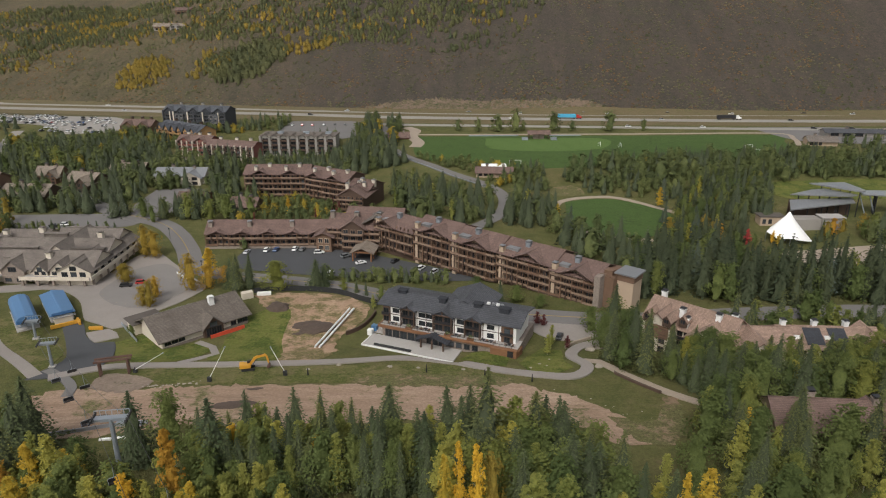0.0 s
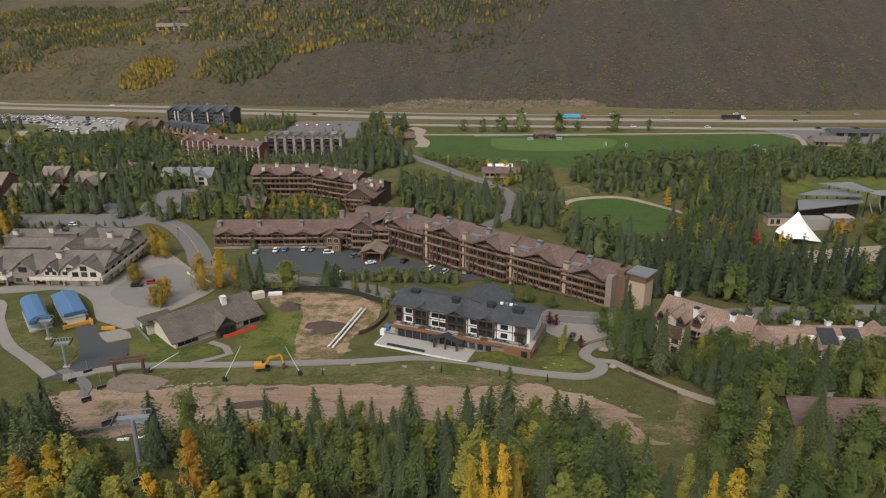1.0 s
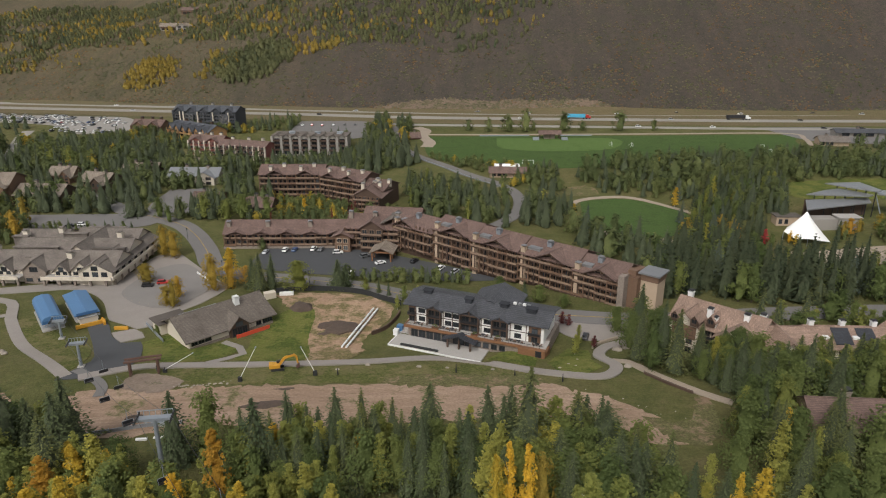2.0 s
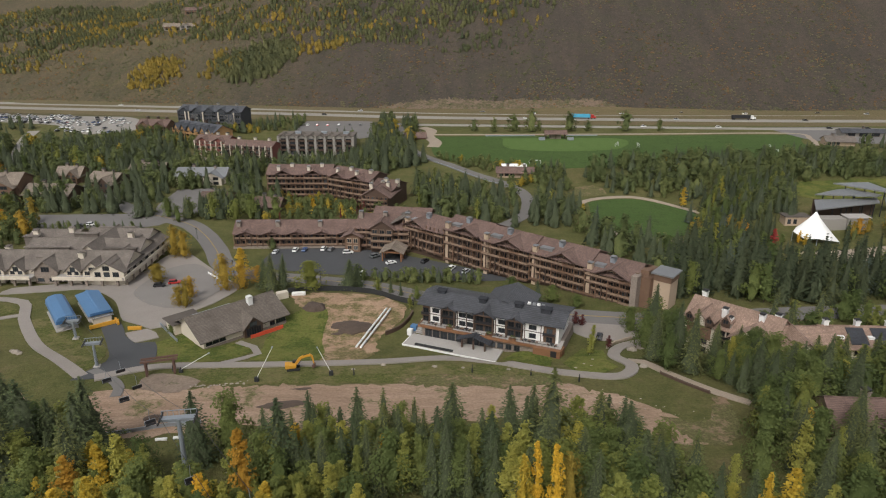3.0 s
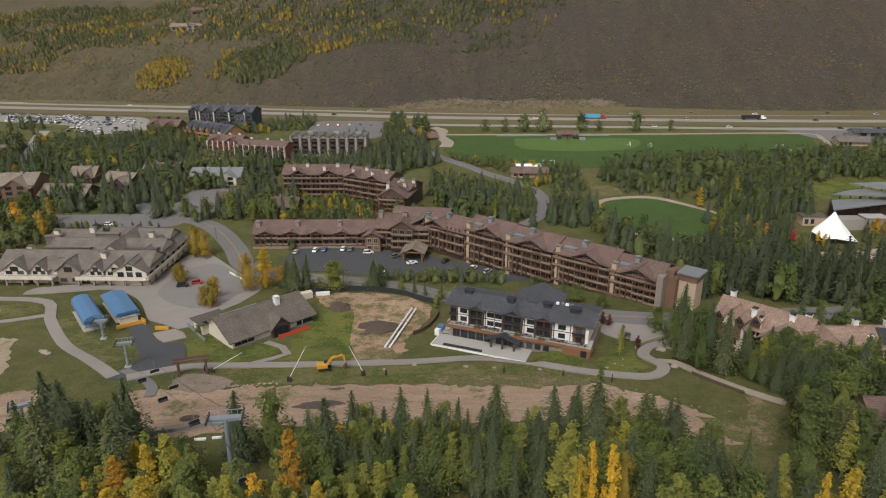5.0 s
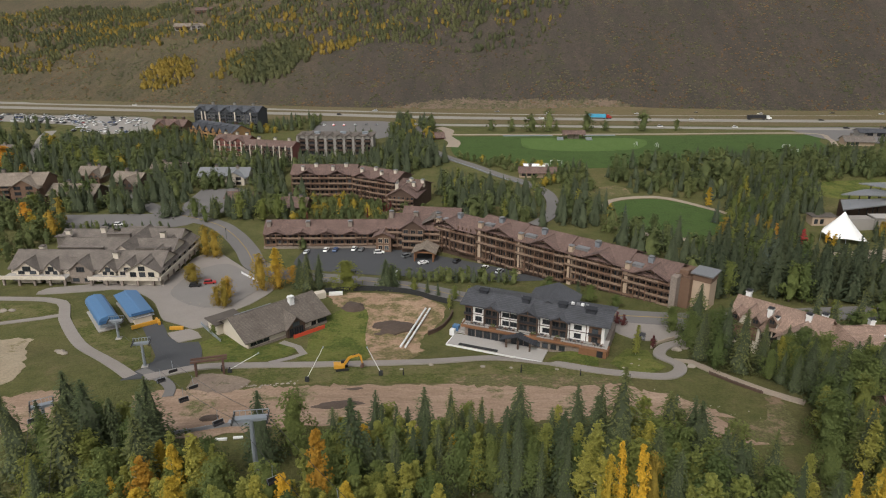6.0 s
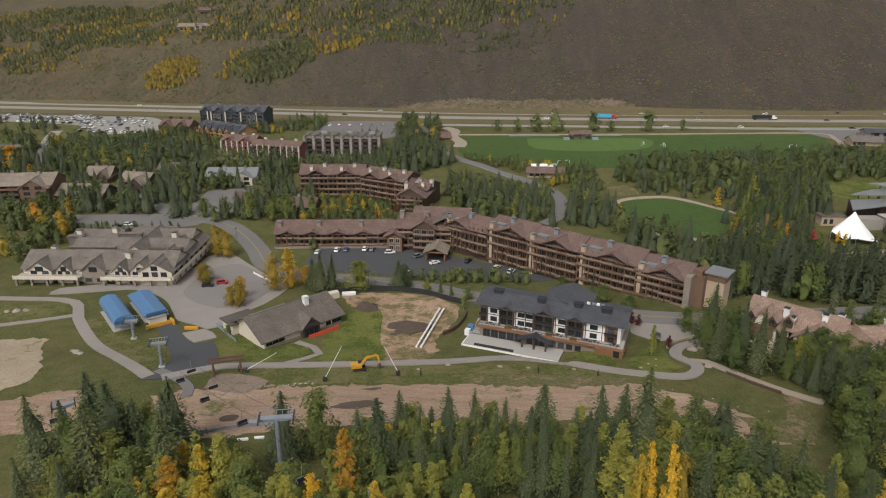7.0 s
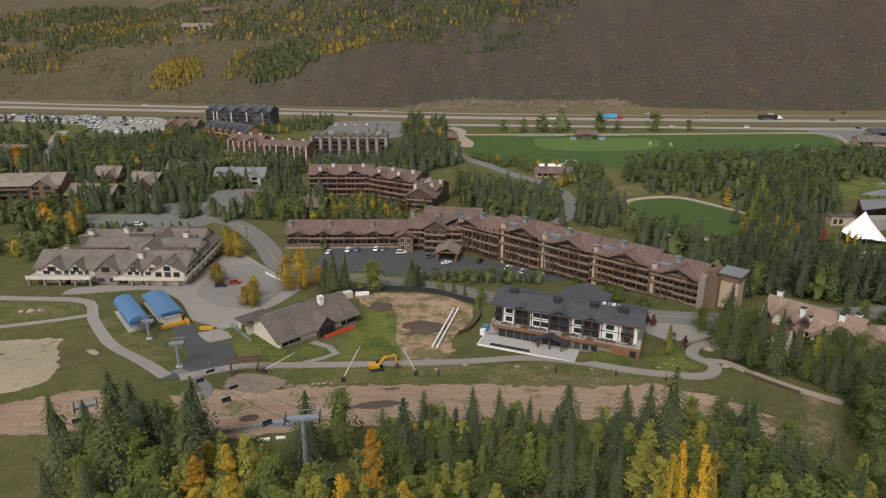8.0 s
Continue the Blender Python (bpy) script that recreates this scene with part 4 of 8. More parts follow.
# ---- the large base lodge with many gables ----
def build_base_lodge():
    h = thing("base_lodge", pose(-194.5, 242.5, -2.4, 0, 0, -1.5), "large cream base lodge with rambling grey-brown roofs", "lodge")
    W, R = STUCCO_CREAM, ROOF_GREYBROWN
    wing(h, I4, 0, 59, 4, 20, 0, 6.0, 10.4, W, R)
    wing(h, I4, 12, 58, 19, 31, 0, 8.0, 11.0, W, R)
    wing(h, I4, 6, 26, 29, 42, 0, 8.4, 11.2, W, R)
    wing(h, I4, 30, 56, 31, 43, 0, 8.0, 11.4, W, R)
    wing(h, I4, 46.5, 59.5, 1, 42, 0, 6.0, 9.6, W, R, "y")
    wing(h, I4, 36, 44, 14, 40, 0, 8.6, 12.0, W, R, "y")
    for xa, xb, zr in ((3, 12, 9.0), (14, 20, 8.6), (24, 33, 9.4), (36.5, 42, 8.4), (43, 51, 9.2), (52, 58, 8.6)):
        bm = B()
        walls_gable(bm, xa, xb, 2.2, 8, 0, 5.6, zr, "y")
        part("wall", bm, W if xa != 24 else STONE, h)
        bm = B()
        roof_gable(bm, xa, xb, 2.2, 11, 5.7, zr + 0.1, "y", 0.8, 0.3, 0.7)
        part("gable_roof", bm, R, h)
        xm = (xa + xb) / 2
        windows(h, I4, [xm], 2.2, [5.0], (xb - xa) * 0.34, 1.8, METAL_DARK, 2)
        windows(h, I4, [xm - (xb - xa) * 0.25, xm + (xb - xa) * 0.25], 2.2, [3.9 if xa != 24 else 1.0], (xb - xa) * 0.26, 1.2, METAL_DARK, 1)
    for x in (49.5, 53.0, 56.5):
        window(h, pose(x, 1.0, 3.7), 2.2, 1.7, METAL_DARK, 1)
    window(h, pose(53.0, 1.0, 6.2), 2.4, 1.6, METAL_DARK, 2)
    # ground-floor arcade and cream balustrade
    for xa, xb in ((-1, 24), (33, 60)):
        block(h, I4, "deck", xa, xb, -1.2, 4.4, 3.0, 3.35, CONCRETE)
        bm = B()
        box(bm, xa, xb, -1.4, -1.1, 2.9, 4.3)
        for i in range(int((xb - xa) / 4) + 1):
            box(bm, xa + 4 * i - 0.15, xa + 4 * i + 0.15, -1.5, -1.05, 2.8, 4.45)
        part("balustrade", bm, STUCCO_CREAM, h, "cream deck balustrade")
        for i in range(int((xb - xa) / 6) + 1):
            x = min(xa + 0.6 + 6 * i, xb - 0.6)
            block(h, I4, "column", x - 0.4, x + 0.4, -1.0, -0.2, 0, 3.0, STONE)
        windows(h, I4, [xa + 2.5 + 4 * i for i in range(int((xb - xa - 2) / 4))], 3.98, [0.4], 2.6, 2.2, METAL_DARK, 1)
    bm = B()
    box(bm, 60.6, 60.9, -1.2, 42, 2.9, 4.3)
    part("balustrade", bm, STUCCO_CREAM, h)
    block(h, I4, "deck", 59, 60.7, -1.2, 42, 3.0, 3.3, CONCRETE)
    for i in range(8):
        block(h, I4, "column", 60.0, 60.6, 1 + 5.6 * i, 1.6 + 5.6 * i, 0, 3.0, STONE)
    for i in range(7):
        window(h, pose(59.5, 5 + 5.4 * i, 3.9, 0, 0, 90), 2.2, 1.5, METAL_DARK)
    for x, y, z in ((10, 30, 12.2), (23, 34, 12.2), (8, 14, 10.8), (40, 9, 10.4), (50, 30, 11.8)):
        chimney(h, I4, x, y, 6, z, STUCCO_CREAM, R, 2.0)
    for x, y in ((22, 8), (26, 8), (29, 23), (46, 23), (15, 33)):
        block(h, I4, "skylight", x, x + 2.4, y, y + 1.0, 7.0 if y < 12 else 9.0, 8.6 if y < 12 else 10.2, R)
    for x0, x1, y0, y1, z in ((12, 30, 17.5, 18.6, 9.2), (44, 57, 18, 19, 8.9), (26, 36, 29.5, 31, 11.0), (6, 12, 27, 29, 10.4), (30, 46, 42.5, 43.5, 9.6)):
        bm = B()
        box(bm, x0, x1, y0, y1, 5.0, z)
        box(bm, x0 - 0.4, x1 + 0.4, y0 - 0.4, y1 + 0.4, z, z + 0.35)
        part("parapet", bm, R, h, "flat roof edge with dark coping")
    # clerestory strips under the upper roofs
    windows(h, I4, [14 + 2.2 * i for i in range(9)], 18.96, [7.2], 1.6, 0.7, METAL_DARK, 0)
    windows(h, I4, [46, 48.2, 50.4, 52.6, 54.8], 18.96, [7.2], 1.6, 0.7, METAL_DARK, 0)
    KEEP.append([(-200, 234), (-130, 234), (-128, 286), (-200, 286)])


build_base_lodge()


# ---- the long timber lodge ----
def timber_bays(h, fr, length, z0, floors, storey, bay, wall, y=0.0, deep=1.9, rail=None):
    """Floors of long timber balconies: posts, glazed doors, pale railings; some bays stand back."""
    n = max(2, round(length / bay))
    b = length / n
    for i in range(n):
        xa = i * b
        for f in range(floors):
            z = z0 + f * storey
            window(h, fr @ pose(xa + b * 0.3, y, z + 0.12), b * 0.36, storey * 0.74, WOOD_BROWN, 1)
            window(h, fr @ pose(xa + b * 0.75, y, z + 0.6), b * 0.26, storey * 0.5, WOOD_BROWN, 0)
        for k, x in enumerate((xa, xa + b * 0.5)):
            block(h, fr, "post", x - 0.2, x + 0.2, y - deep + 0.05, y - deep + 0.45, z0 - 0.6, z0 + floors * storey - 0.3, WOOD_DARK if k else WOOD_BROWN)
    for f in range(floors):
        i = 0
        while i < n:
            run = 2 if (i + f) % 3 else 1
            run = min(run, n - i)
            out = deep if (i + f) % 4 != 1 else deep * 0.62
            balcony(h, fr, i * b + 0.12, (i + run) * b - 0.12, y, z0 + f * storey, out, WOOD_DARK, rail or (WOOD_PALE if (i * 3 + f) % 4 else WOOD_BROWN))
            i += run


def build_timber_lodge():
    h = thing("timber_lodge", pose(-106, 289, -3.8), "long brown timber lodge with red-brown roofs and balconies", "lodge")
    W, R = WOOD_DARK, ROOF_BROWN
    # west wing
    fr = pose(0, 0, 0, 0, 0, 1.0)
    wing(h, fr, 0, 56, 0, 13, 0, 7.4, 11.0, W, R, over=1.6)
    timber_bays(h, fr, 56, 1.2, 2, 3.0, 5.1, W)
    for i in range(5):
        x = 5.5 + 11.2 * i
        bm = B()
        roof_gable(bm, x - 3.4, x + 3.4, -2.2, 6, 7.1, 8.3, "y", 1.2, 0.25, 0.3)
        part("gable_roof", bm, R, h, "", fr)
    for x in (1.5, 19, 38):
        chimney(h, fr, x, 3.2, 7, 11.0, STONE, METAL_ROOF, 1.8)
    block(h, fr, "podium_wall", -0.5, 56, -2.2, 0, -0.5, 1.0, STONE, "low stone wall")
    # centre block
    fr = pose(55, -3, 0, 0, 0, -8)
    wing(h, fr, 0, 24, 0, 18, 0, 11.0, 14.6, W, R, over=1.3)
    wing(h, fr, 7, 17, -2, 10, 0, 11.5, 14.8, W, R, "y", over=1.1)
    timber_bays(h, fr, 24, 2.4, 3, 3.0, 4.8, W)
    for x in (1, 12, 22):
        chimney(h, fr, x, 6, 9, 16, STONE, METAL_ROOF, 1.8)
    for z in (3.2, 6.2, 9.0):
        for y in (3.0, 7.0, 11.0):
            window(h, fr @ pose(0, y, z, 0, 0, -90), 1.9, 1.8, STUCCO_TAN)
    bm = B()
    roof_gable(bm, -5, 3, -4, 8, 7.6, 9.4, "y", 1.0, 0.28, 0.6)
    part("gable_roof", bm, R, h, "", fr)
    bm = B()
    walls_gable(bm, -4.4, 2.4, -3.4, 6, 0, 7.4, 9.2, "y")
    part("wall", bm, WOOD_BROWN, h, "", fr)
    for z in (2.4, 5.4, 8.4):
        windows(h, fr, [8.8, 12, 15.2], -2, [z], 2.1, 2.1, WOOD_PALE, 1)
        balcony(h, fr, 7.3, 16.7, -2, z - 0.2, 1.6, WOOD_DARK, WOOD_PALE)
    windows(h, fr, [-2.4, 0.4], -3.4, [1.2, 4.4], 1.9, 2.0, STUCCO_TAN, 1)
    bm = B()
    roof_gable(bm, 16, 26, 1, 12, 13.0, 15.6, "y", 1.3, 0.28, 0.8)
    part("gable_roof", bm, ROOF_TAUPE, h, "weathered grey roof section", fr)
    wing(h, fr, 4, 30, 16, 30, 0, 10.4, 13.8, W, R, over=1.2)
    bm = B()
    roof_gable(bm, 14, 23, -13, -3, 4.4, 6.4, "y", 0.8, 0.3, 0.5)
    part("entrance_roof", bm, ROOF_CEDAR, h, "pale shake roof over the entrance", fr)
    bm = B()
    for x in (14.5, 22.5):
        for y in (-12.5, -8.5, -4):
            box(bm, x - 0.3, x + 0.3, y - 0.3, y + 0.3, 0, 4.5)
    box(bm, 14, 23, -12.8, -12.3, 3.9, 4.5)
    part("entrance_posts", bm, WOOD_WARM, h, "stout warm timber posts", fr)
    # east wing in stepped sections, running down towards the road
    start = Vector((-29, 285))
    way = Vector((83, -67)).normalized()
    ang = math.degrees(math.atan2(way.y, way.x))
    secs = [(0, 22, 0.0, 3, 12.6, -2.6), (22, 42, 0.9, 4, 14.6, -3.2), (42, 64, 0.3, 4, 14.2, -2.6), (64, 88, 1.2, 4, 13.8, -1.6), (88, 106, 0.4, 4, 12.9, -1.2)]
    for s0, s1, set_, floors, top, low in secs:
        o = start + way * s0
        n = Vector((-way.y, way.x))
        o = o + n * set_
        fr = pose(o.x + 106, o.y - 289, 3.8 + low, 0, 0, ang)
        L = s1 - s0
        e = top - low - 2.4
        wing(h, fr, 0, L, 0, 15, -2, e, e + 3.0, W, R, over=2.3)
        timber_bays(h, fr, L, 1.0 if floors == 4 else 2.0, floors, (e - 1.2) / floors, 4.6, W)
        for x, gw in ((L * (0.32 if floors == 3 else 0.6), 5.0),):
            bm = B()
            roof_gable(bm, x - gw, x + gw, -2.9, 7, e + 0.1, e + 2.4, "y", 1.4, 0.28, 0.4)
            part("gable_roof", bm, R, h, "", fr)
            bm = B()
            walls_gable(bm, x - gw * 0.8, x + gw * 0.8, -0.5, 5, e - 2.6, e - 0.1, e + 1.9, "y")
            part("wall", bm, WOOD_BROWN, h, "", fr)
            windows(h, fr, [x - 1.6, x + 1.6], -0.5, [e - 2.0], 2.2, 2.3, STUCCO_TAN, 1)
        chimney(h, fr, L * 0.08, -0.6, -1, e + 1.6, STUCCO_TAN, METAL_ROOF, 1.8)
        chimney(h, fr, L * 0.42, 5.0, e, e + 3.6, METAL_GREY, METAL_ROOF, 1.8)
        block(h, fr, "flat_roof", L * 0.12, L * 0.34, 0.6, 4.5, e + 0.3, e + 1.3, METAL_ROOF, "grey flat dormer roof")
    # stair tower with roof terrace
    o = start + way * 106
    fr = pose(o.x + 106, o.y - 289, 3.8, 0, 0, ang)
    block(h, fr, "stone_pier", 0, 2.2, -2.4, 2, -2, 12.0, STONE, "tall stone corner pier")
    block(h, fr, "terrace_wall", -0.5, 5.5, 1, 14, -2, 11.2, WOOD_BROWN, "stepped roof-terrace block")
    bm = B()
    for x in (0.4, 2.6, 4.8):
        box(bm, x, x + 0.25, 0.6, 0.9, 11.2, 12.4)
    box(bm, 0, 5.5, 0.6, 0.75, 12.2, 12.4)
    box(bm, 1, 4, 3, 6, 11.2, 13.0)
    part("terrace_rail", bm, WOOD_BROWN, h, "", fr)
    block(h, fr, "tower_wall", 5.5, 11.5, 4, 11, -3, 10.0, STUCCO_TAN, "tan stucco stair tower")
    block(h, fr, "tower_cladding", 5.3, 11.7, 3.8, 11.2, 10.0, 12.4, WOOD_BROWN, "brown timber top of the tower")
    block(h, fr, "tower_roof", 4.6, 12.4, 3.1, 11.9, 12.4, 12.9, METAL_ROOF, "flat grey tower roof")
    KEEP.append([(-30, 270), (50, 205), (72, 222), (-10, 310)])
    KEEP.append([(-55, 280), (-15, 280), (-15, 320), (-55, 320)])


build_timber_lodge()


def build_timber_annex():
    h = thing("timber_annex", pose(-111, 373, -3.8), "brown timber condominium with stepped red-brown roofs", "condominium")
    W, R = WOOD_DARK, ROOF_BROWN
    for x, y, a, L, e in ((0, 0, 0, 36, 14.0), (35, -1, -30, 28, 13.6), (58, -16, -24, 15, 10.4)):
        fr = pose(x, y, 0, 0, 0, a)
        wing(h, fr, 0, L, 0, 16, 0, e, e + 3.0, W, R, over=2.0)
        timber_bays(h, fr, L, 1.4, 4, (e - 1.4) / 4, 5.5, W)
        for k in (0.25, 0.72):
            bm = B()
            roof_gable(bm, L * k - 3.8, L * k + 3.8, -2.6, 7, e + 0.1, e + 2.0, "y", 1.0, 0.25, 0.4)
            part("gable_roof", bm, R, h, "", fr)
            chimney(h, fr, L * k + 4, 6, e, e + 3.6, STUCCO_CREAM, METAL_ROOF, 1.8)
            chimney(h, fr, L * k - 3, 2.5, e, e + 2.8, STUCCO_CREAM, METAL_ROOF, 1.6)
    fr = pose(58, -16, 0, 0, 0, -14)
    wing(h, fr, 1, 15, -12, 8, 0, 9.0, 13.0, W, R, "y", over=1.6)
    timber_bays(h, fr @ pose(1, -12, 0), 14, 1.4, 3, 2.5, 4.7, W)
    for x, y in ((4, -6), (12, -2), (9, 5)):
        chimney(h, fr, x, y, 9, 13.6, STUCCO_CREAM, METAL_ROOF, 1.6)
    KEEP.append([(-112, 368), (-75, 368), (-30, 340), (-22, 352), (-50, 385), (-112, 395)])


build_timber_annex()


# ---- apartment blocks towards the freeway ----
def apartment(name, label, x, y, z, rot, L, depth, floors, storey, wall, roof, bay, rise, frame_mat, gables=0, flat=False, rail=None, fins=None, pier=0.35):
    h = thing(name, pose(x, y, z, 0, 0, rot), label, "apartment building")
    e = floors * storey
    if flat:
        block(h, I4, "wall", 0, L, 0, depth, -1, e, wall)
        block(h, I4, "roof", -0.6, L + 0.6, -0.6, depth + 0.6, e, e + 0.7, roof)
        KEEP.append([(h.matrix_basis @ Vector((a, b, 0)))[:2] for a, b in ((-3, -3), (L + 3, -3), (L + 3, depth + 3), (-3, depth + 3))])
    else:
        wing(h, I4, 0, L, 0, depth, -1, e, e + rise, wall, roof, over=1.1)
    n = max(1, round(L / bay))
    b = L / n
    for i in range(n + 1):
        block(h, I4, "pier", i * b - pier, i * b + pier, -1.5, 0, -1, e, fins or rail or wall)
    for i in range(n):
        for f in range(floors):
            window(h, pose(i * b + b / 2, 0, f * storey + 0.5), b * 0.55, storey * 0.66, frame_mat, 1)
            if f:
                balcony(h, I4, i * b + 0.35, i * b + b - 0.35, 0, f * storey, 1.3, rail or wall, rail or wall)
    for g in range(gables):
        xg = L * (g + 0.5) / gables
        w = L / gables * 0.36
        bm = B()
        roof_gable(bm, xg - w, xg + w, -1.4, depth / 2, e, e + rise * 0.85, "y", 0.7, 0.3, 0.4)
        part("gable_roof", bm, roof, h)
        bm = B()
        walls_gable(bm, xg - w * 0.9, xg + w * 0.9, -0.8, 4, e - 1.5, e - 0.1, e + rise * 0.75, "y")
        part("gable_wall", bm, wall, h)
    for k in (0.2, 0.55, 0.85):
        if not flat:
            chimney(h, I4, L * k, depth * 0.6, e, e + rise + 1.4, frame_mat, METAL_DARK, 1.8)
        else:
            block(h, I4, "roof_plant", L * k, L * k + 4, depth * 0.4, depth * 0.4 + 3, e + 0.7, e + 2.2, METAL_GREY)
    return h


DARK_BLOCK = apartment("apartment_building", "charcoal apartment block with dark gabled roofs", -231, 568, 0.6, -10, 55, 18, 5, 3.0, CHARCOAL, ROOF_BLUEGREY, 6.9, 3.4, STUCCO_GREY, 5, rail=CHARCOAL, fins=CHARCOAL)
for x in (6.5, 9.5, 22, 35.5, 49):
    block(DARK_BLOCK, I4, "fin", x - 0.45, x + 0.45, -1.9, -1.0, -1, 14.2, STUCCO_CREAM, "pale stucco fin")
for x, w in ((15, 7), (45, 8)):
    block(DARK_BLOCK, I4, "bay", x - w / 2, x + w / 2, -2.2, 0.2, -1, 12.6, CHARCOAL, "projecting charcoal bay")
    windows(DARK_BLOCK, I4, [x - 1.8, x + 1.8], -2.2, [0.5, 3.6, 6.7, 9.8], 2.2, 2.0, STUCCO_GREY, 1)
apartment("apartment_building", "ochre apartment block with charcoal gabled roof", -222, 531, -1.5, -33, 46, 18, 3, 3.2, STUCCO_YELLOW, ROOF_BLUEGREY, 6.5, 4.4, WOOD_DARK, 6, rail=STUCCO_YELLOW)
apartment("apartment_building", "maroon apartment block with white balcony fins", -186, 474, -3.8, -14, 25, 13, 4, 3.2, STUCCO_RED, ROOF_BROWN, 4.5, 3.0, STUCCO_CREAM, 2, rail=STUCCO_RED, fins=STUCCO_CREAM)
apartment("apartment_building", "maroon and cream apartment block with brown roof", -162, 463, -3.8, -14, 35, 13, 4, 3.0, STUCCO_RED, ROOF_BROWN, 4.6, 2.4, STUCCO_CREAM, 0, rail=WOOD_DARK, fins=STUCCO_CREAM)
apartment("apartment_building", "grey-tan concrete apartment block with deep bays", -129, 480, -2.6, -3, 53, 15, 4, 3.3, STUCCO_GREY, ROOF_TAUPE, 6.6, 2.0, WOOD_DARK, 8, flat=True, rail=WOOD_DARK, fins=STUCCO_GREY, pier=0.85)
apartment("apartment_building", "low dark brown roofed building beside the parking lot", -260, 552, 0, -10, 26, 14, 2, 3.0, WOOD_BROWN, ROOF_BROWN, 6, 4.0, WOOD_DARK, 2)


# ---- houses among the trees ----
def chalet(label, x, y, z, rot, L, depth, e, rise, wall, roof, floors=2, side_wing=True, axis="x"):
    h = thing("house", pose(x, y, z, 0, 0, rot), label, "house")
    wing(h, I4, 0, L, 0, depth, -1, e, e + rise, wall, roof, over=1.6, axis=axis)
    if side_wing:
        wing(h, I4, L * 0.55, L * 0.95, -4, depth * 0.7, -1, e * 0.9, e + rise * 0.8, wall, roof, "y", over=1.2)
    s = e / floors
    for f in range(floors):
        windows(h, I4, [L * k for k in (0.12, 0.27, 0.42)], 0, [f * s + 0.6], L * 0.1, s * 0.6, WOOD_DARK, 1)
        if side_wing:
            windows(h, I4, [L * k for k in (0.66, 0.84)], -4, [f * s + 0.6], L * 0.1, s * 0.6, WOOD_DARK, 1)
        if f:
            balcony(h, I4, L * 0.04, L * 0.5, 0, f * s, 1.8, WOOD_BROWN, WOOD_BROWN, drop=0)
    chimney(h, I4, L * 0.3, depth * 0.6, e, e + rise + 1.2, STONE, METAL_DARK, 1.6)
    chimney(h, I4, L * 0.75, depth * 0.45, e, e + rise + 1.0, STONE, METAL_DARK, 1.4)
    return h


chalet("timber chalet block with weathered grey roof", -276, 354, -3.8, 6, 34, 18, 12.0, 4.0, WOOD_BROWN, ROOF_CEDAR, 4)
chalet("timber chalet with weathered grey roof behind trees", -248, 405, -3.8, 0, 15, 11, 5.6, 3.5, WOOD_BROWN, ROOF_CEDAR, 3)
chalet("dark timber chalet with broad pale shake roof", -241, 358, -3.8, -4, 26, 15, 6.2, 3.8, WOOD_DARK, ROOF_CEDAR, 2, False)
chalet("dark timber chalet with pale shake roof", -219, 386, -3.8, -14, 18, 13, 7.0, 3.4, WOOD_DARK, ROOF_CEDAR, 2)
chalet("pale blue-white house with light gabled roof", -174, 402, -3.8, 0, 30, 13, 5.6, 3.2, STUCCO_CREAM, METAL_ROOF, 2)
chalet("small brown roofed house among trees", -112, 344, -3.8, -6, 14, 10, 4.0, 3.0, WOOD_DARK, ROOF_BROWN, 1, False)
chalet("small low brown building beside the yard", -146, 362, -3.8, -4, 16, 9, 3.2, 1.8, STUCCO_RED, ROOF_BROWN, 1, False)
chalet("low pale roofed house among trees", -212, 425, -3.8, 0, 22, 10, 4.5, 2.5, WOOD_DARK, ROOF_CEDAR, 1, False)
chalet("low pale roofed house hidden by trees", -184, 440, -3.8, 4, 24, 10, 4.5, 2.4, WOOD_DARK, ROOF_CEDAR, 1, False)
chalet("grey roofed house beside the road", -352, 470, -3.6, 0, 24, 12, 6, 3, WOOD_BROWN, ROOF_GREYBROWN, 2)
chalet("dark house with blue-grey gabled roof among trees", -425, 515, -1.5, 5, 40, 14, 9, 4.5, STUCCO_GREY, ROOF_BLUEGREY, 3)
chalet("pale house with grey roofs on the far hillside", -366, 905, at(-366, 905) + 1, 0, 40, 10, 5.5, 3, STUCCO_GREY, ROOF_CEDAR, 2)
chalet("brown house high on the far hillside", -356, 960, at(-356, 960) + 1, 0, 34, 12, 5.5, 3, WOOD_BROWN, ROOF_BROWN, 2)
chalet("low brown building beside the sports field drive", -40, 508, 1.0, 10, 15, 10, 3.6, 2.6, STUCCO_RED, ROOF_BROWN, 1, False)


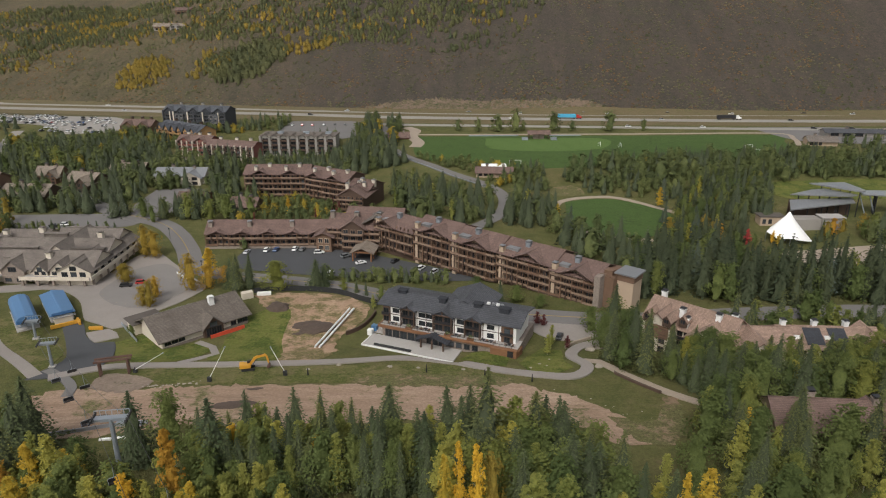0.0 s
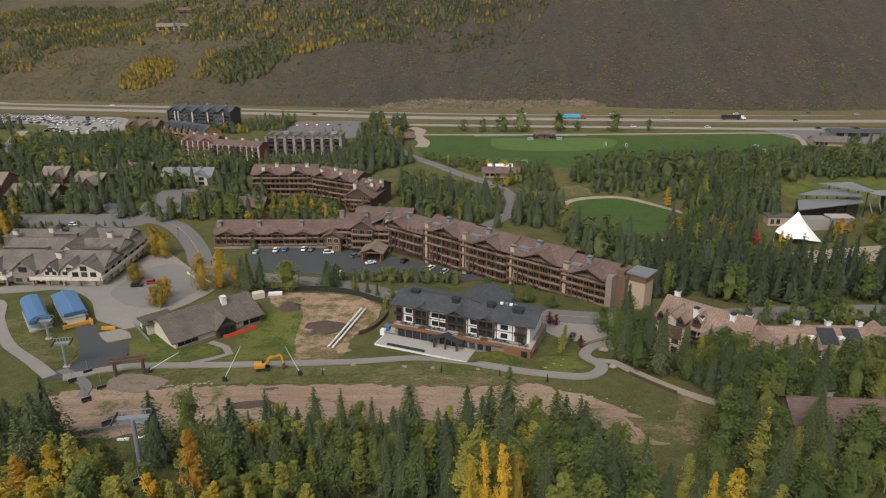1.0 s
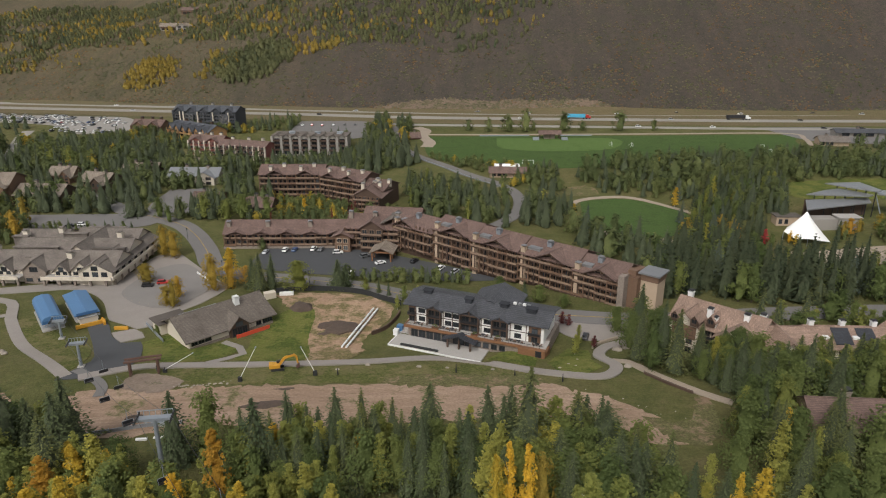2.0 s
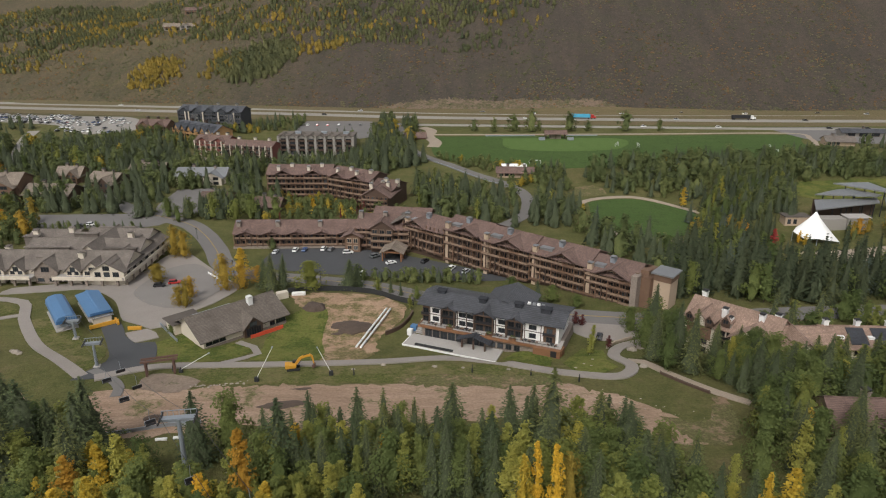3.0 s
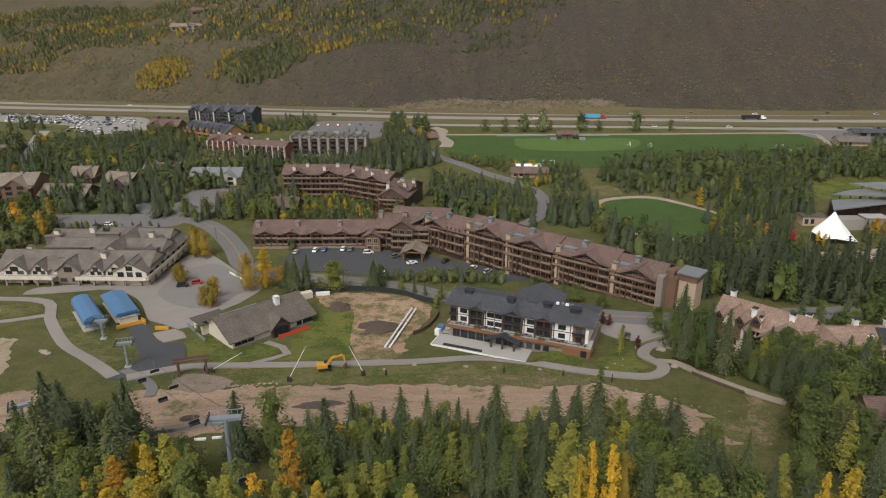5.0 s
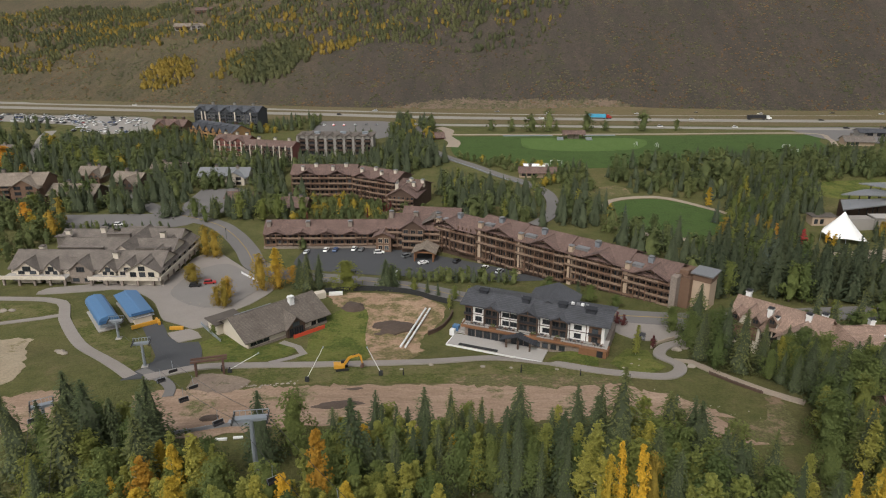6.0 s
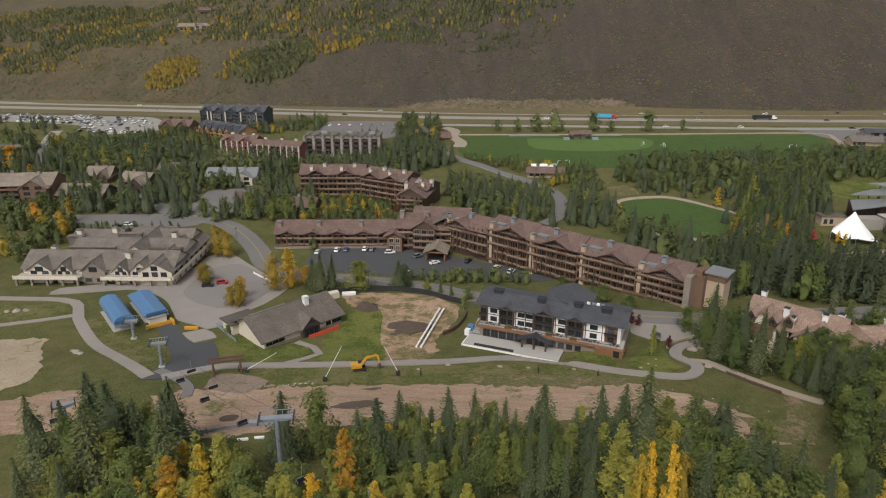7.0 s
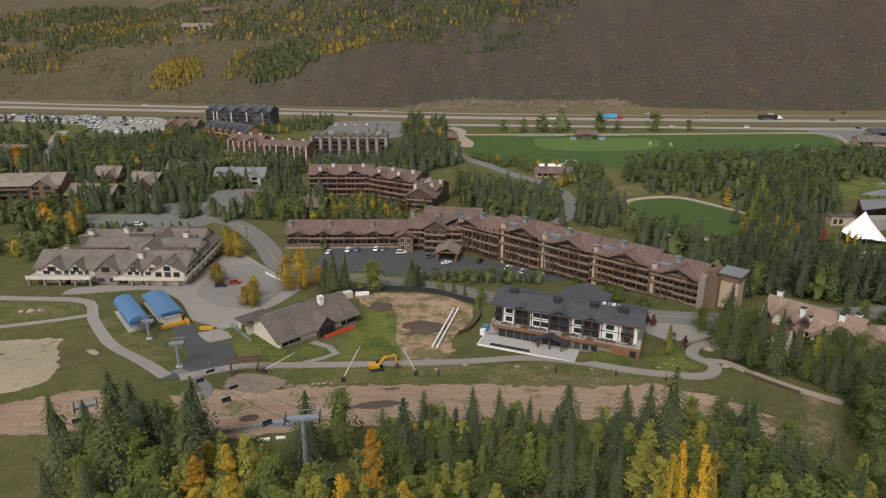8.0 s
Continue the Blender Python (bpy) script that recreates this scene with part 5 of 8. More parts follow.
# ---- the condominiums on the near right ----
def build_condos():
    h = thing("condominium", pose(62, 190, 0.5), "grey stucco condominium with pinkish tan shingle roofs", "condominium")
    R, W = ROOF_TAN, STUCCO_CREAM
    fr = pose(0, 0, 0, 0, 0, -42)
    wing(h, fr, 0, 26, 0, 14, -3, 9.6, 14.0, W, R, over=1.3)
    wing(h, fr, 1, 10, -3, 8, -3, 9.6, 13.2, W, R, "y", over=1.0)
    wing(h, fr, 15, 26, -3.5, 8, -3, 9.0, 12.6, W, R, "y", over=1.0)
    block(h, fr, "timber_gable", 1.8, 9.2, -3.12, -2.9, 5.0, 9.2, WOOD_BROWN, "brown timber gable cladding")
    for z in (0.6, 3.6, 6.4):
        windows(h, fr, [3.5, 7.4], -3.0, [z], 1.8, 1.8, WOOD_DARK, 1)
        windows(h, fr, [11.5, 13.6], 0, [z], 1.5, 1.8, WOOD_DARK, 1)
        windows(h, fr, [18, 20.5, 23], -3.5, [z], 1.7, 2.2, WOOD_DARK, 1)
        window(h, fr @ pose(0, 3.5, z, 0, 0, -90), 2.0, 1.8, WOOD_DARK)
        window(h, fr @ pose(0, 10.5, z, 0, 0, -90), 2.0, 1.8, WOOD_DARK)
        balcony(h, fr, 10.2, 14.8, 0, z - 0.4, 2.0, WOOD_DARK, METAL_DARK)
    block(h, fr, "glazed_gable", 16, 25, -3.62, -3.4, 3.4, 9.6, WOOD_DARK, "dark timber glazed gable")
    for x, y, s in ((12.3, -0.9, 2.2), (2.6, -3.9, 2.2), (8.6, -3.9, 2.2)):
        bm = B()
        walls_gable(bm, x - 1.2, x + 1.2, y, y + 5, 9.8, 12.0, 13.4, "y")
        part("dormer_wall", bm, WOOD_DARK, h, "", fr)
        bm = B()
        roof_gable(bm, x - 1.2, x + 1.2, y, y + 5, 12.0, 13.5, "y", 0.5, 0.22, 0.4)
        part("dormer_roof", bm, R, h, "", fr)
        window(h, fr @ pose(x, y, 10.8), 1.5, 1.4, WOOD_DARK)
    for x, y, z in ((2, 8.5, 15.4), (10.5, 3.0, 13.8), (12.9, 0.6, 12.6), (20.5, 5, 14.4), (24, 8, 14.4)):
        chimney(h, fr, x, y, 9.0, z, WHITE_PLASTIC, METAL_DARK, 1.5)
    fr = pose(19.5, -17, 0, 0, 0, -4)
    wing(h, fr, 0, 18, 0, 13, -3, 7.6, 11.4, W, R, over=1.2)
    wing(h, fr, 2, 12, -5, 6, -3, 8.0, 11.8, W, R, "y", over=1.0)
    block(h, fr, "glazed_gable", 2.6, 11.4, -5.12, -4.9, 0, 9.0, WOOD_DARK, "dark glazed gable")
    windows(h, fr, [4.2, 7.0, 9.8], -5.1, [0.5, 3.2, 5.9], 2.2, 2.2, WOOD_BROWN, 1)
    fr = pose(36, -15, 0, 0, 0, -3)
    wing(h, fr, 0, 28, 0, 13, -3, 7.0, 10.4, W, R, over=1.2)
    wing(h, fr, 22, 30, -3, 10, -3, 7.2, 10.6, W, R, "y", over=1.0)
    for x in (2, 11, 20):
        chimney(h, fr, x, 7, 8, 11.8, WHITE_PLASTIC, METAL_DARK, 1.4)
    bm = B()
    for x in (7, 14):
        slab(bm, [(x, 0.2, 7.4), (x + 5, 0.2, 7.4), (x + 5, 5.5, 10.2), (x, 5.5, 10.2)], 0.15)
    part("metal_roof", bm, ROOF_BLACK, h, "dark metal roof strips", fr)
    windows(h, fr, [3, 6, 9, 12, 15, 18], 0, [1, 4], 1.8, 1.8, WOOD_DARK, 1)
    windows(h, fr, [25, 27.5], -3, [1, 4], 1.8, 2.0, WOOD_DARK, 1)
    for x in (4, 12.5):
        block(h, fr, "skylight", x, x + 1.7, 2.0, 3.4, 8.0, 8.75, WHITE_PLASTIC, "white framed skylight")
    # lower house at the foot of the slope
    chalet("brown stone house with tan roofs among trees", 74, 128, at(80, 132) - 1, -4, 30, 12, 6.5, 3.6, STUCCO_TAN, ROOF_BROWN, 2)


build_condos()


# ---- lift stations ----
def lift_station(label, x, y, z, rot, L, w, e, roof, yellow):
    h = thing("lift_station", pose(x, y, z, 0, 0, rot), label, "lift station")
    bm = B()
    prof = [(-w / 2 - 0.4, 0.0), (-w / 2 - 0.4, 0.35), (-0.3, 1.0), (-0.3, 1.25), (0.3, 1.25), (w / 2 + 0.4, 0.35), (w / 2 + 0.4, 0.0)] if yellow else [(-w / 2, 0.0), (-w / 2 + 0.3, 1.4), (-w / 2 + 1.2, 2.3), (0, 2.7), (w / 2 - 1.2, 2.3), (w / 2 - 0.3, 1.4), (w / 2, 0.0)]
    a, c = [bm.verts.new((px, 0, e + pz)) for px, pz in prof], [bm.verts.new((px, L, e + pz)) for px, pz in prof]
    bm.faces.new(a)
    bm.faces.new(c[::-1])
    for i in range(len(prof)):
        j = (i + 1) % len(prof)
        bm.faces.new((a[j], a[i], c[i], c[j]))
    bmesh.ops.recalc_face_normals(bm, faces=bm.faces[:])
    bmesh.ops.bevel(bm, geom=[g for g in bm.edges], offset=0.12, segments=1, affect="EDGES")
    part("hood", bm, roof, h, "rounded blue painted hood")
    bm = B()
    for i in range(4):
        y0 = L * (0.12 + 0.22 * i)
        box(bm, -w / 2 - 0.02, w / 2 + 0.02, y0, y0 + 0.15, e - 0.1, e + 0.25)
    box(bm, -w / 2 + 0.3, w / 2 - 0.3, -0.06, 0.1, e + 0.3, e + 1.1)
    part("seam", bm, BLUE_DARK, h)
    for px in (-w * 0.28, w * 0.28):
        for py in (L * 0.25, L * 0.75):
            bm = B()
            tube(bm, (px, py, -0.5), (px, py, e), 0.35, 0.35, 10)
            part("column", bm, METAL_GREY, h)
    block(h, I4, "deck", -w / 2, w / 2, L * 0.1, L, 0, 0.4, CONCRETE)
    block(h, I4, "machine_box", -w / 2 + 0.6, w / 2 - 0.6, L * 0.3, L * 0.8, e - 1.8, e, YELLOW_PAINT if yellow else BLUE_DARK)
    bm = B()
    for py in (-1.8, -0.6):
        box(bm, -w / 2, w / 2, py, py + 0.15, e - 0.3, e - 0.1)
    for k in range(7):
        px = -w / 2 + w * k / 6
        box(bm, px - 0.06, px + 0.06, -1.8, 0.1, e - 0.25, e - 0.15)
    part("catwalk", bm, METAL_GREY, h, "galvanised catwalk frame")
    if yellow:
        block(h, I4, "barrier", -w / 2 - 1, w / 2 + 1, -3.6, -3.0, 0.2, 1.5, YELLOW_PAINT, "yellow padded barrier", 0.12)
        block(h, I4, "barrier", w / 2, w / 2 + 0.7, -5.5, -1.5, 0.2, 1.5, YELLOW_PAINT, "yellow padded barrier", 0.12)
        block(h, I4, "hut", -w / 2 + 0.8, w / 2 - 0.8, -1.5, L * 0.2, 0.2, 2.6, STUCCO_CREAM)
    KEEP.append([(h.matrix_basis @ Vector((a, b, 0)))[:2] for a, b in ((-w, -6), (w, -6), (w, L + 3), (-w, L + 3))])


lift_station("blue hooded chairlift terminal on steel columns", -133.2, 197.4, 0.2, 37, 21, 6.6, 3.4, BLUE_PAINT, False)
lift_station("blue roofed chairlift loading station with yellow barriers", -126.0, 204.8, 0.0, 37, 22, 7.0, 3.0, BLUE_PAINT, True)


# ---- amphitheatre pavilion and tent ----
def build_pavilion():
    h = thing("pavilion", pose(178, 336, -8), "open pavilion with overlapping grey metal roof planes", "pavilion")
    planes = (((-4.2, -9, 10.5), (34, 1.5, 11.2), (34, 5, 12.7), (0.2, 2, 12.5)),
              ((1.5, 4.6, 14.8), (31, 0.5, 14.8), (35, 2.5, 15), (24, 13.5, 15.4), (15, 11.5, 15.2)),
              ((17, 17, 17.5), (35.5, 0.5, 17.2), (39, 3, 17.3), (36, 18, 17.7)),
              ((42, 11.5, 15), (37.6, 3.5, 15), (62, -2, 15), (66, 10, 15)))
    for pts in planes:
        bm = B()
        slab(bm, pts, 0.6)
        roof = part("roof_plane", bm, METAL_ROOF, h)
        a, b, c, d = (Vector(pts[k]) for k in (0, 1, -2, -1))
        bm = B()
        for k in range(1, 8):
            t = k / 8
            p, q = a.lerp(b, t), d.lerp(c, t)
            tube(bm, p + Vector((0, 0, 0.05)), q + Vector((0, 0, 0.05)), 0.09, 0.09, 4)
        part("seam", bm, METAL_GREY, roof)
        for k in range(5):
            p = a.lerp(b, 0.06 + 0.22 * k).lerp(d.lerp(c, 0.06 + 0.22 * k), 0.3)
            bm = B()
            tube(bm, (p.x, p.y, -1), (p.x, p.y, p.z - 0.5), 0.28, 0.28, 8)
            part("column", bm, METAL_DARK, h)
    for x in (41, 46, 55):
        bm = B()
        tube(bm, (x, 3, 4), (x - 3.5, 5, 14.6), 0.3, 0.3, 8)
        tube(bm, (x, 3, -1), (x, 3, 4), 0.35, 0.35, 8)
        part("strut", bm, METAL_GREY, h, "slanting pale steel strut")
    # Dark panel added to give the shaded void beneath the roof planes.
    block(h, I4, "stage_wall", 2, 34, 5.6, 6.4, -2, 11.6, WOOD_DARK, "dark panel standing for the shaded void under the roof")
    block(h, I4, "stage_house", -3, 10, -13, -6, -1, 6.6, STUCCO_GREY, "tan side building")
    block(h, I4, "side_wall", 10, 21, -14, -7.5, -1, 7.4, STUCCO_GREY)
    block(h, I4, "side_roof", 9.6, 21.4, -14.5, -7, 7.4, 7.8, CONCRETE, "pale low roof")
    block(h, I4, "ticket_house", -17, -5, -6, 0, -1, 5.6, STUCCO_TAN, "small tan side building")
    block(h, I4, "ticket_roof", -17.5, -4.5, -6.5, 0.5, 5.6, 6.1, ROOF_GREYBROWN)
    windows(h, I4, [-15, -12], -6, [2.2], 1.6, 2.2, METAL_DARK, 1)
    KEEP.append([(165, 322), (252, 322), (252, 372), (190, 372)])
    t = thing("tent", pose(165.3, 311.5, -8.6), "white peaked tensile tent canopy", "tent")
    bm = B()
    rim = [(-10, -1, 5.2), (-6.5, -6, 3.0), (-1, -7, 3.4), (5, -7, 2.4), (11, -5, 1.2), (8, 2, 4.4), (3, 8, 5.0), (-5, 6, 5.0)]
    rings = []
    for k in range(7):
        s = k / 6
        flare = (1 - s) ** 1.15
        rings.append([bm.verts.new((x * (flare * 0.97 + 0.03), y * (flare * 0.97 + 0.03), z * (1 - s) + 14.6 * s)) for x, y, z in rim])
    for a, b in zip(rings, rings[1:]):
        for i in range(8):
            bm.faces.new((a[i], a[(i + 1) % 8], b[(i + 1) % 8], b[i]))
    bm.faces.new(rings[-1])
    for f in bm.faces:
        f.smooth = True
    part("canopy", bm, WHITE_FABRIC, t)
    bm = B()
    tube(bm, (0, 0, -0.5), (0, 0, 15.2), 0.22, 0.15, 8)
    part("mast", bm, METAL_GREY, t)
    for x, y, z in rim[::2]:
        bm = B()
        tube(bm, (x, y, -0.5), (x, y, z), 0.15, 0.12, 6)
        part("pole", bm, METAL_GREY, t)
    bm = B()
    bmesh.ops.create_uvsphere(bm, u_segments=10, v_segments=6, radius=1.5, matrix=pose(0.6, -1.75, 10.0, 66, 0, 0) @ Matrix.Diagonal((1, 0.5, 0.25, 1)))
    part("vent", bm, METAL_DARK, t, "dark oval vent")
    KEEP.append([(148, 298), (182, 298), (182, 328), (148, 328)])


build_pavilion()


def build_field_pavilion():
    h = thing("field_pavilion", pose(64, 509, 2.6), "small brown roofed stand at the sports field", "pavilion")
    bm = B()
    roof_gable(bm, 0, 16, 0, 7, 4.4, 6.2, "x", 0.8, 0.25, 0.6)
    part("roof", bm, ROOF_BROWN, h)
    for x in (0.5, 8, 15.5):
        for y in (0.4, 6.4):
            block(h, I4, "post", x - 0.25, x + 0.25, y - 0.25, y + 0.25, -0.3, 4.5, WOOD_DARK)
    block(h, I4, "wall", 4, 12, 2, 6.5, -0.3, 4.2, STONE)
    for i in range(4):
        for xa, xb in ((-5, -0.5), (16.5, 21)):
            block(h, I4, "bench_tier", xa, xb, -4 + i, -3.2 + i, -0.2, 0.5 + 0.45 * i, METAL_GREY)
    c = thing("canopy", pose(24, 414, 0.9), "white fabric shelter roof beside the field", "shelter")
    bm = B()
    roof_gable(bm, 0, 15, 0, 7, 3.4, 4.1, "x", 0.5, 0.12, 0.3)
    part("roof", bm, WHITE_FABRIC, c)
    for x in (0.4, 7.5, 14.6):
        for y in (0.4, 6.6):
            block(c, I4, "post", x - 0.15, x + 0.15, y - 0.15, y + 0.15, -0.5, 3.7, METAL_GREY)
    chalet("low brown building at the field's edge", 20, 404, 0.2, -4, 22, 8, 3.4, 2.0, STUCCO_TAN, ROOF_BROWN, 1, False)
    chalet("brown roofed pavilion beside the tennis courts", 262, 486, 2.5, -8, 20, 10, 4, 2.5, STUCCO_TAN, ROOF_GREYBROWN, 1, False)
    chalet("long low dark building beside the tennis courts", 292, 520, 2.5, -4, 60, 9, 4, 1.6, STUCCO_GREY, ROOF_SLATE, 1, False)


build_field_pavilion()


# ---- trees ----
def core_of(rng, profile, seg=8):
    """The dense inner mass of a crown: a lumpy lathe through (height, radius) rings."""
    v, f = [], []
    for i, (z, r) in enumerate(profile):
        for j in range(seg):
            t = 6.283 * (j + 0.5 * (i % 2)) / seg
            k = r * rng.uniform(0.6, 1.2)
            v.append((k * math.cos(t), k * math.sin(t), z + rng.normal(0, 0.012)))
    for i in range(len(profile) - 1):
        for j in range(seg):
            f.append((i * seg + j, i * seg + (j + 1) % seg, (i + 1) * seg + (j + 1) % seg, (i + 1) * seg + j))
    f.append(tuple(range((len(profile) - 1) * seg, len(profile) * seg)))
    return np.array(v), f


def unit(v):
    return v / np.maximum(1e-6, np.linalg.norm(v, axis=-1, keepdims=True))


def leaf_quads(c, a, b, shell=0.9, round_=0.6):
    """Four-cornered sprays, leaning with the crown's surface, and normals that follow its round form as much as the spray's own."""
    c, a, b = np.array(c), np.array(a), np.array(b)
    out = unit(c * (1, 1, 0.5) - (0, 0, 0.1))
    own = unit(np.cross(b, a))
    own = np.where((np.sum(own * out, 1) < 0)[:, None], -own, own)
    own = unit(own + shell * out)
    la, lb = np.linalg.norm(a, axis=1)[:, None], np.linalg.norm(b, axis=1)[:, None]
    ah = unit(a - own * np.sum(a * own, 1)[:, None])
    a, b = ah * la, np.cross(ah, own) * lb
    v = np.stack([c - a * 0.5, c + b * 0.5, c + a * 0.6, c - b * 0.5], 1).reshape(-1, 3)
    return v, np.repeat(unit(round_ * out + (1 - round_) * own), 4, 0)


def quads_mesh(name, centres, along, across, material, cores=(), inner=None, shell=0.9, round_=0.6):
    """A crown of many small leaf clumps, each a four-cornered spray of its own, round its dense inner mass."""
    v, nor = leaf_quads(centres, along, across, shell, round_)
    n = len(v) // 4
    faces = [(4 * i, 4 * i + 1, 4 * i + 2, 4 * i + 3) for i in range(n)]
    for cv, cf in cores:
        base = len(v)
        v = np.concatenate([v, cv])
        nor = np.concatenate([nor, unit(cv * (1, 1, 0.4) + (0, 0, 0.02))])
        faces += [tuple(base + k for k in q) for q in cf]
    me = bpy.data.meshes.new(name)
    me.from_pydata(v.tolist(), [], faces, shade_flat=False)
    me.materials.append(material)
    me.materials.append(inner or material)
    me.polygons.foreach_set("material_index", [0] * n + [1] * (len(faces) - n))
    me.normals_split_custom_set_from_vertices(nor.tolist())
    return me


def spruce_sprays(rng, layers, per, along_n, size, width=0.19, bare=0.06, lean=0.5):
    """Drooping whorls on a spire, 1 m tall: centres, directions along and across each spray."""
    C, A, Bc = [], [], []
    lop = rng.uniform(0, 6.28)
    for k in range(layers):
        s = k / (layers - 1)
        z = bare + (1 - bare) * s
        r = width * (1 - s) ** 0.72 * rng.uniform(0.72, 1.14) + 0.006
        n = max(3, int(per * (1 - s * 0.65)))
        for j in range(n):
            ang = 6.283 * (j + rng.uniform(-0.35, 0.35)) / n + k * 1.7
            rr = r * rng.uniform(0.68, 1.12) * (1 + 0.12 * math.cos(ang - lop))
            d = np.array([math.cos(ang), math.sin(ang), 0.0])
            t = np.array([-d[1], d[0], 0.0])
            for i in range(along_n):
                q = (i + 0.7) / along_n
                p = d * rr * q + np.array([0, 0, z - 0.42 * rr * q ** 1.6 + rng.normal(0, 0.006)]) + t * rng.normal(0, 0.16) * rr * q
                out = unit(d + t * rng.normal(0, 0.5) + np.array([0, 0, rng.normal(-lean * 0.7, 0.3)]))
                side = unit(np.cross(out, np.array([0, 0, 1.0])) + rng.normal(0, 0.45, 3))
                sz = size * rng.uniform(0.7, 1.3) * (0.55 + 0.45 * (1 - s))
                C.append(p)
                A.append(out * sz * 1.5)
                Bc.append(side * sz * 0.8)
    return C, A, Bc


def leaf_sprays(rng, clumps, per, size, wide=0.2, low=0.22, top=1.0, squat=1.0, spire=False):
    """An uneven crown of leaf clumps on a 1 m tall tree."""
    C, A, Bc = [], [], []
    for k in range(clumps):
        s = rng.uniform(0, 1) ** 0.9
        z = low + (top - low) * s
        prof = math.sin(math.pi * min(1, 0.16 + 0.8 * s ** (0.8 * squat))) ** 0.75
        if spire:
            prof = min(1.0, 0.45 + 2.2 * s) * (1.02 - s) ** 0.6
        ang, rad = rng.uniform(0, 6.283), wide * prof * math.sqrt(rng.uniform(0.1, 1.0))
        cen = np.array([rad * math.cos(ang), rad * math.sin(ang), z])
        cr = wide * rng.uniform(0.26, 0.5) * (0.5 + 0.5 * prof)
        for i in range(per):
            o = unit(rng.normal(0, 1, 3)) * cr * rng.uniform(0.35, 1.0) ** 0.5
            o[2] *= 0.8
            a = unit(rng.normal(0, 1, 3) + np.array([0, 0, -0.35]))
            b = unit(np.cross(a, rng.normal(0, 1, 3)))
            sz = size * rng.uniform(0.6, 1.35)
            C.append(cen + o)
            A.append(a * sz)
            Bc.append(b * sz * 0.8)
    return C, A, Bc


def trunk_mesh(name, rng, height, r0, material, limbs=0, reach=0.16):
    bm = B()
    bend = rng.uniform(-0.015, 0.015, 2)
    tube(bm, (0, 0, -0.06), (bend[0], bend[1], height * 0.5), r0, r0 * 0.66, 7)
    tube(bm, (bend[0], bend[1], height * 0.49), (0, 0, height), r0 * 0.66, r0 * 0.18, 6)
    for i in range(limbs):
        z = height * rng.uniform(0.3, 0.8)
        a = rng.uniform(0, 6.283)
        q = reach * rng.uniform(0.5, 1.0)
        tube(bm, (bend[0] * 0.7, bend[1] * 0.7, z), (q * math.cos(a), q * math.sin(a), z + q * rng.uniform(0.5, 1.3)), r0 * 0.38, r0 * 0.12, 4)
    me = bpy.data.meshes.new(name)
    bm.to_mesh(me)
    bm.free()
    me.materials.append(material)
    return me


build_patio()
rng = np.random.default_rng(7)
KINDS = {
    "spruce": ("spruce_tree", "dark green spruce tree with drooping boughs", SPRUCE),
    "blue": ("spruce_tree", "blue-grey spruce tree with dense boughs", SPRUCE_BLUE),
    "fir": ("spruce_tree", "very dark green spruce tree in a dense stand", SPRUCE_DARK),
    "green": ("cottonwood_tree", "leafy green cottonwood tree", LEAF_GREEN),
    "olive": ("aspen_tree", "slender aspen turning olive and yellow", LEAF_OLIVE),
    "yellow": ("aspen_tree", "aspen tree in golden yellow autumn leaf", LEAF_YELLOW),
    "orange": ("aspen_tree", "aspen tree in orange autumn leaf", LEAF_ORANGE),
    "gold": ("cottonwood_tree", "broad cottonwood turning gold and olive", LEAF_GOLD),
    "amber": ("cottonwood_tree", "broad cottonwood in deep amber autumn leaf", LEAF_ORANGE),
    "crimson": ("ornamental_tree", "small ornamental tree in crimson autumn leaf", LEAF_CRIMSON),
    "red": ("ornamental_tree", "small ornamental tree with purple-red leaves", LEAF_RED),
}
MESHES = {}
for kind, (nm, lb, mat_) in KINDS.items():
    for near in (True, False):
        opts = []
        for v in range(4):
            if kind in ("spruce", "blue", "fir"):
                w = rng.uniform(0.2, 0.275) * (1.15 if kind == "blue" else 1.0)
                s = spruce_sprays(rng, 34 if near else 22, 15 if near else 10, 5 if near else 3, 0.027 if near else 0.05, w, 0.04)
                prof_ = [(0.04 + 0.9 * k / 8, w * 0.5 * (1 - k / 8) ** 0.82 + 0.003) for k in range(9)]
                tr = trunk_mesh("trunk", rng, 0.97, 0.012, BARK)
            elif kind in ("green", "gold", "amber"):
                w = rng.uniform(0.22, 0.3)
                s = leaf_sprays(rng, 64 if near else 36, 26 if near else 15, 0.031 if near else 0.05, w, 0.07, 0.95)
                prof_ = [(0.08 + 0.8 * k / 7, w * 0.44 * math.sin(math.pi * (0.14 + 0.8 * k / 7)) ** 0.75) for k in range(8)]
                tr = trunk_mesh("trunk", rng, 0.8, 0.014, BARK, 7, 0.16)
            else:
                w = rng.uniform(0.135, 0.19)
                s = leaf_sprays(rng, 64 if near else 34, 26 if near else 15, 0.027 if near else 0.046, w, 0.14, 0.99, 0.72, True)
                prof_ = [(0.17 + 0.76 * k / 7, w * 0.4 * min(1.0, 0.45 + 2.2 * k / 7) * (1.02 - k / 7) ** 0.6) for k in range(8)]
                tr = trunk_mesh("trunk", rng, 0.92, 0.01, BARK_PALE, 6, 0.09)
            conifer = kind in ("spruce", "blue", "fir")
            # Conifer cores get the painted inner shade; leafy crowns keep their leaf colour.
            opts.append((quads_mesh("crown", *s, mat_, [core_of(rng, prof_)], CORE_SHADE if conifer else None, 0.35 if conifer else 0.9, 0.35 if conifer else 0.6), tr))
        MESHES[kind, near] = opts

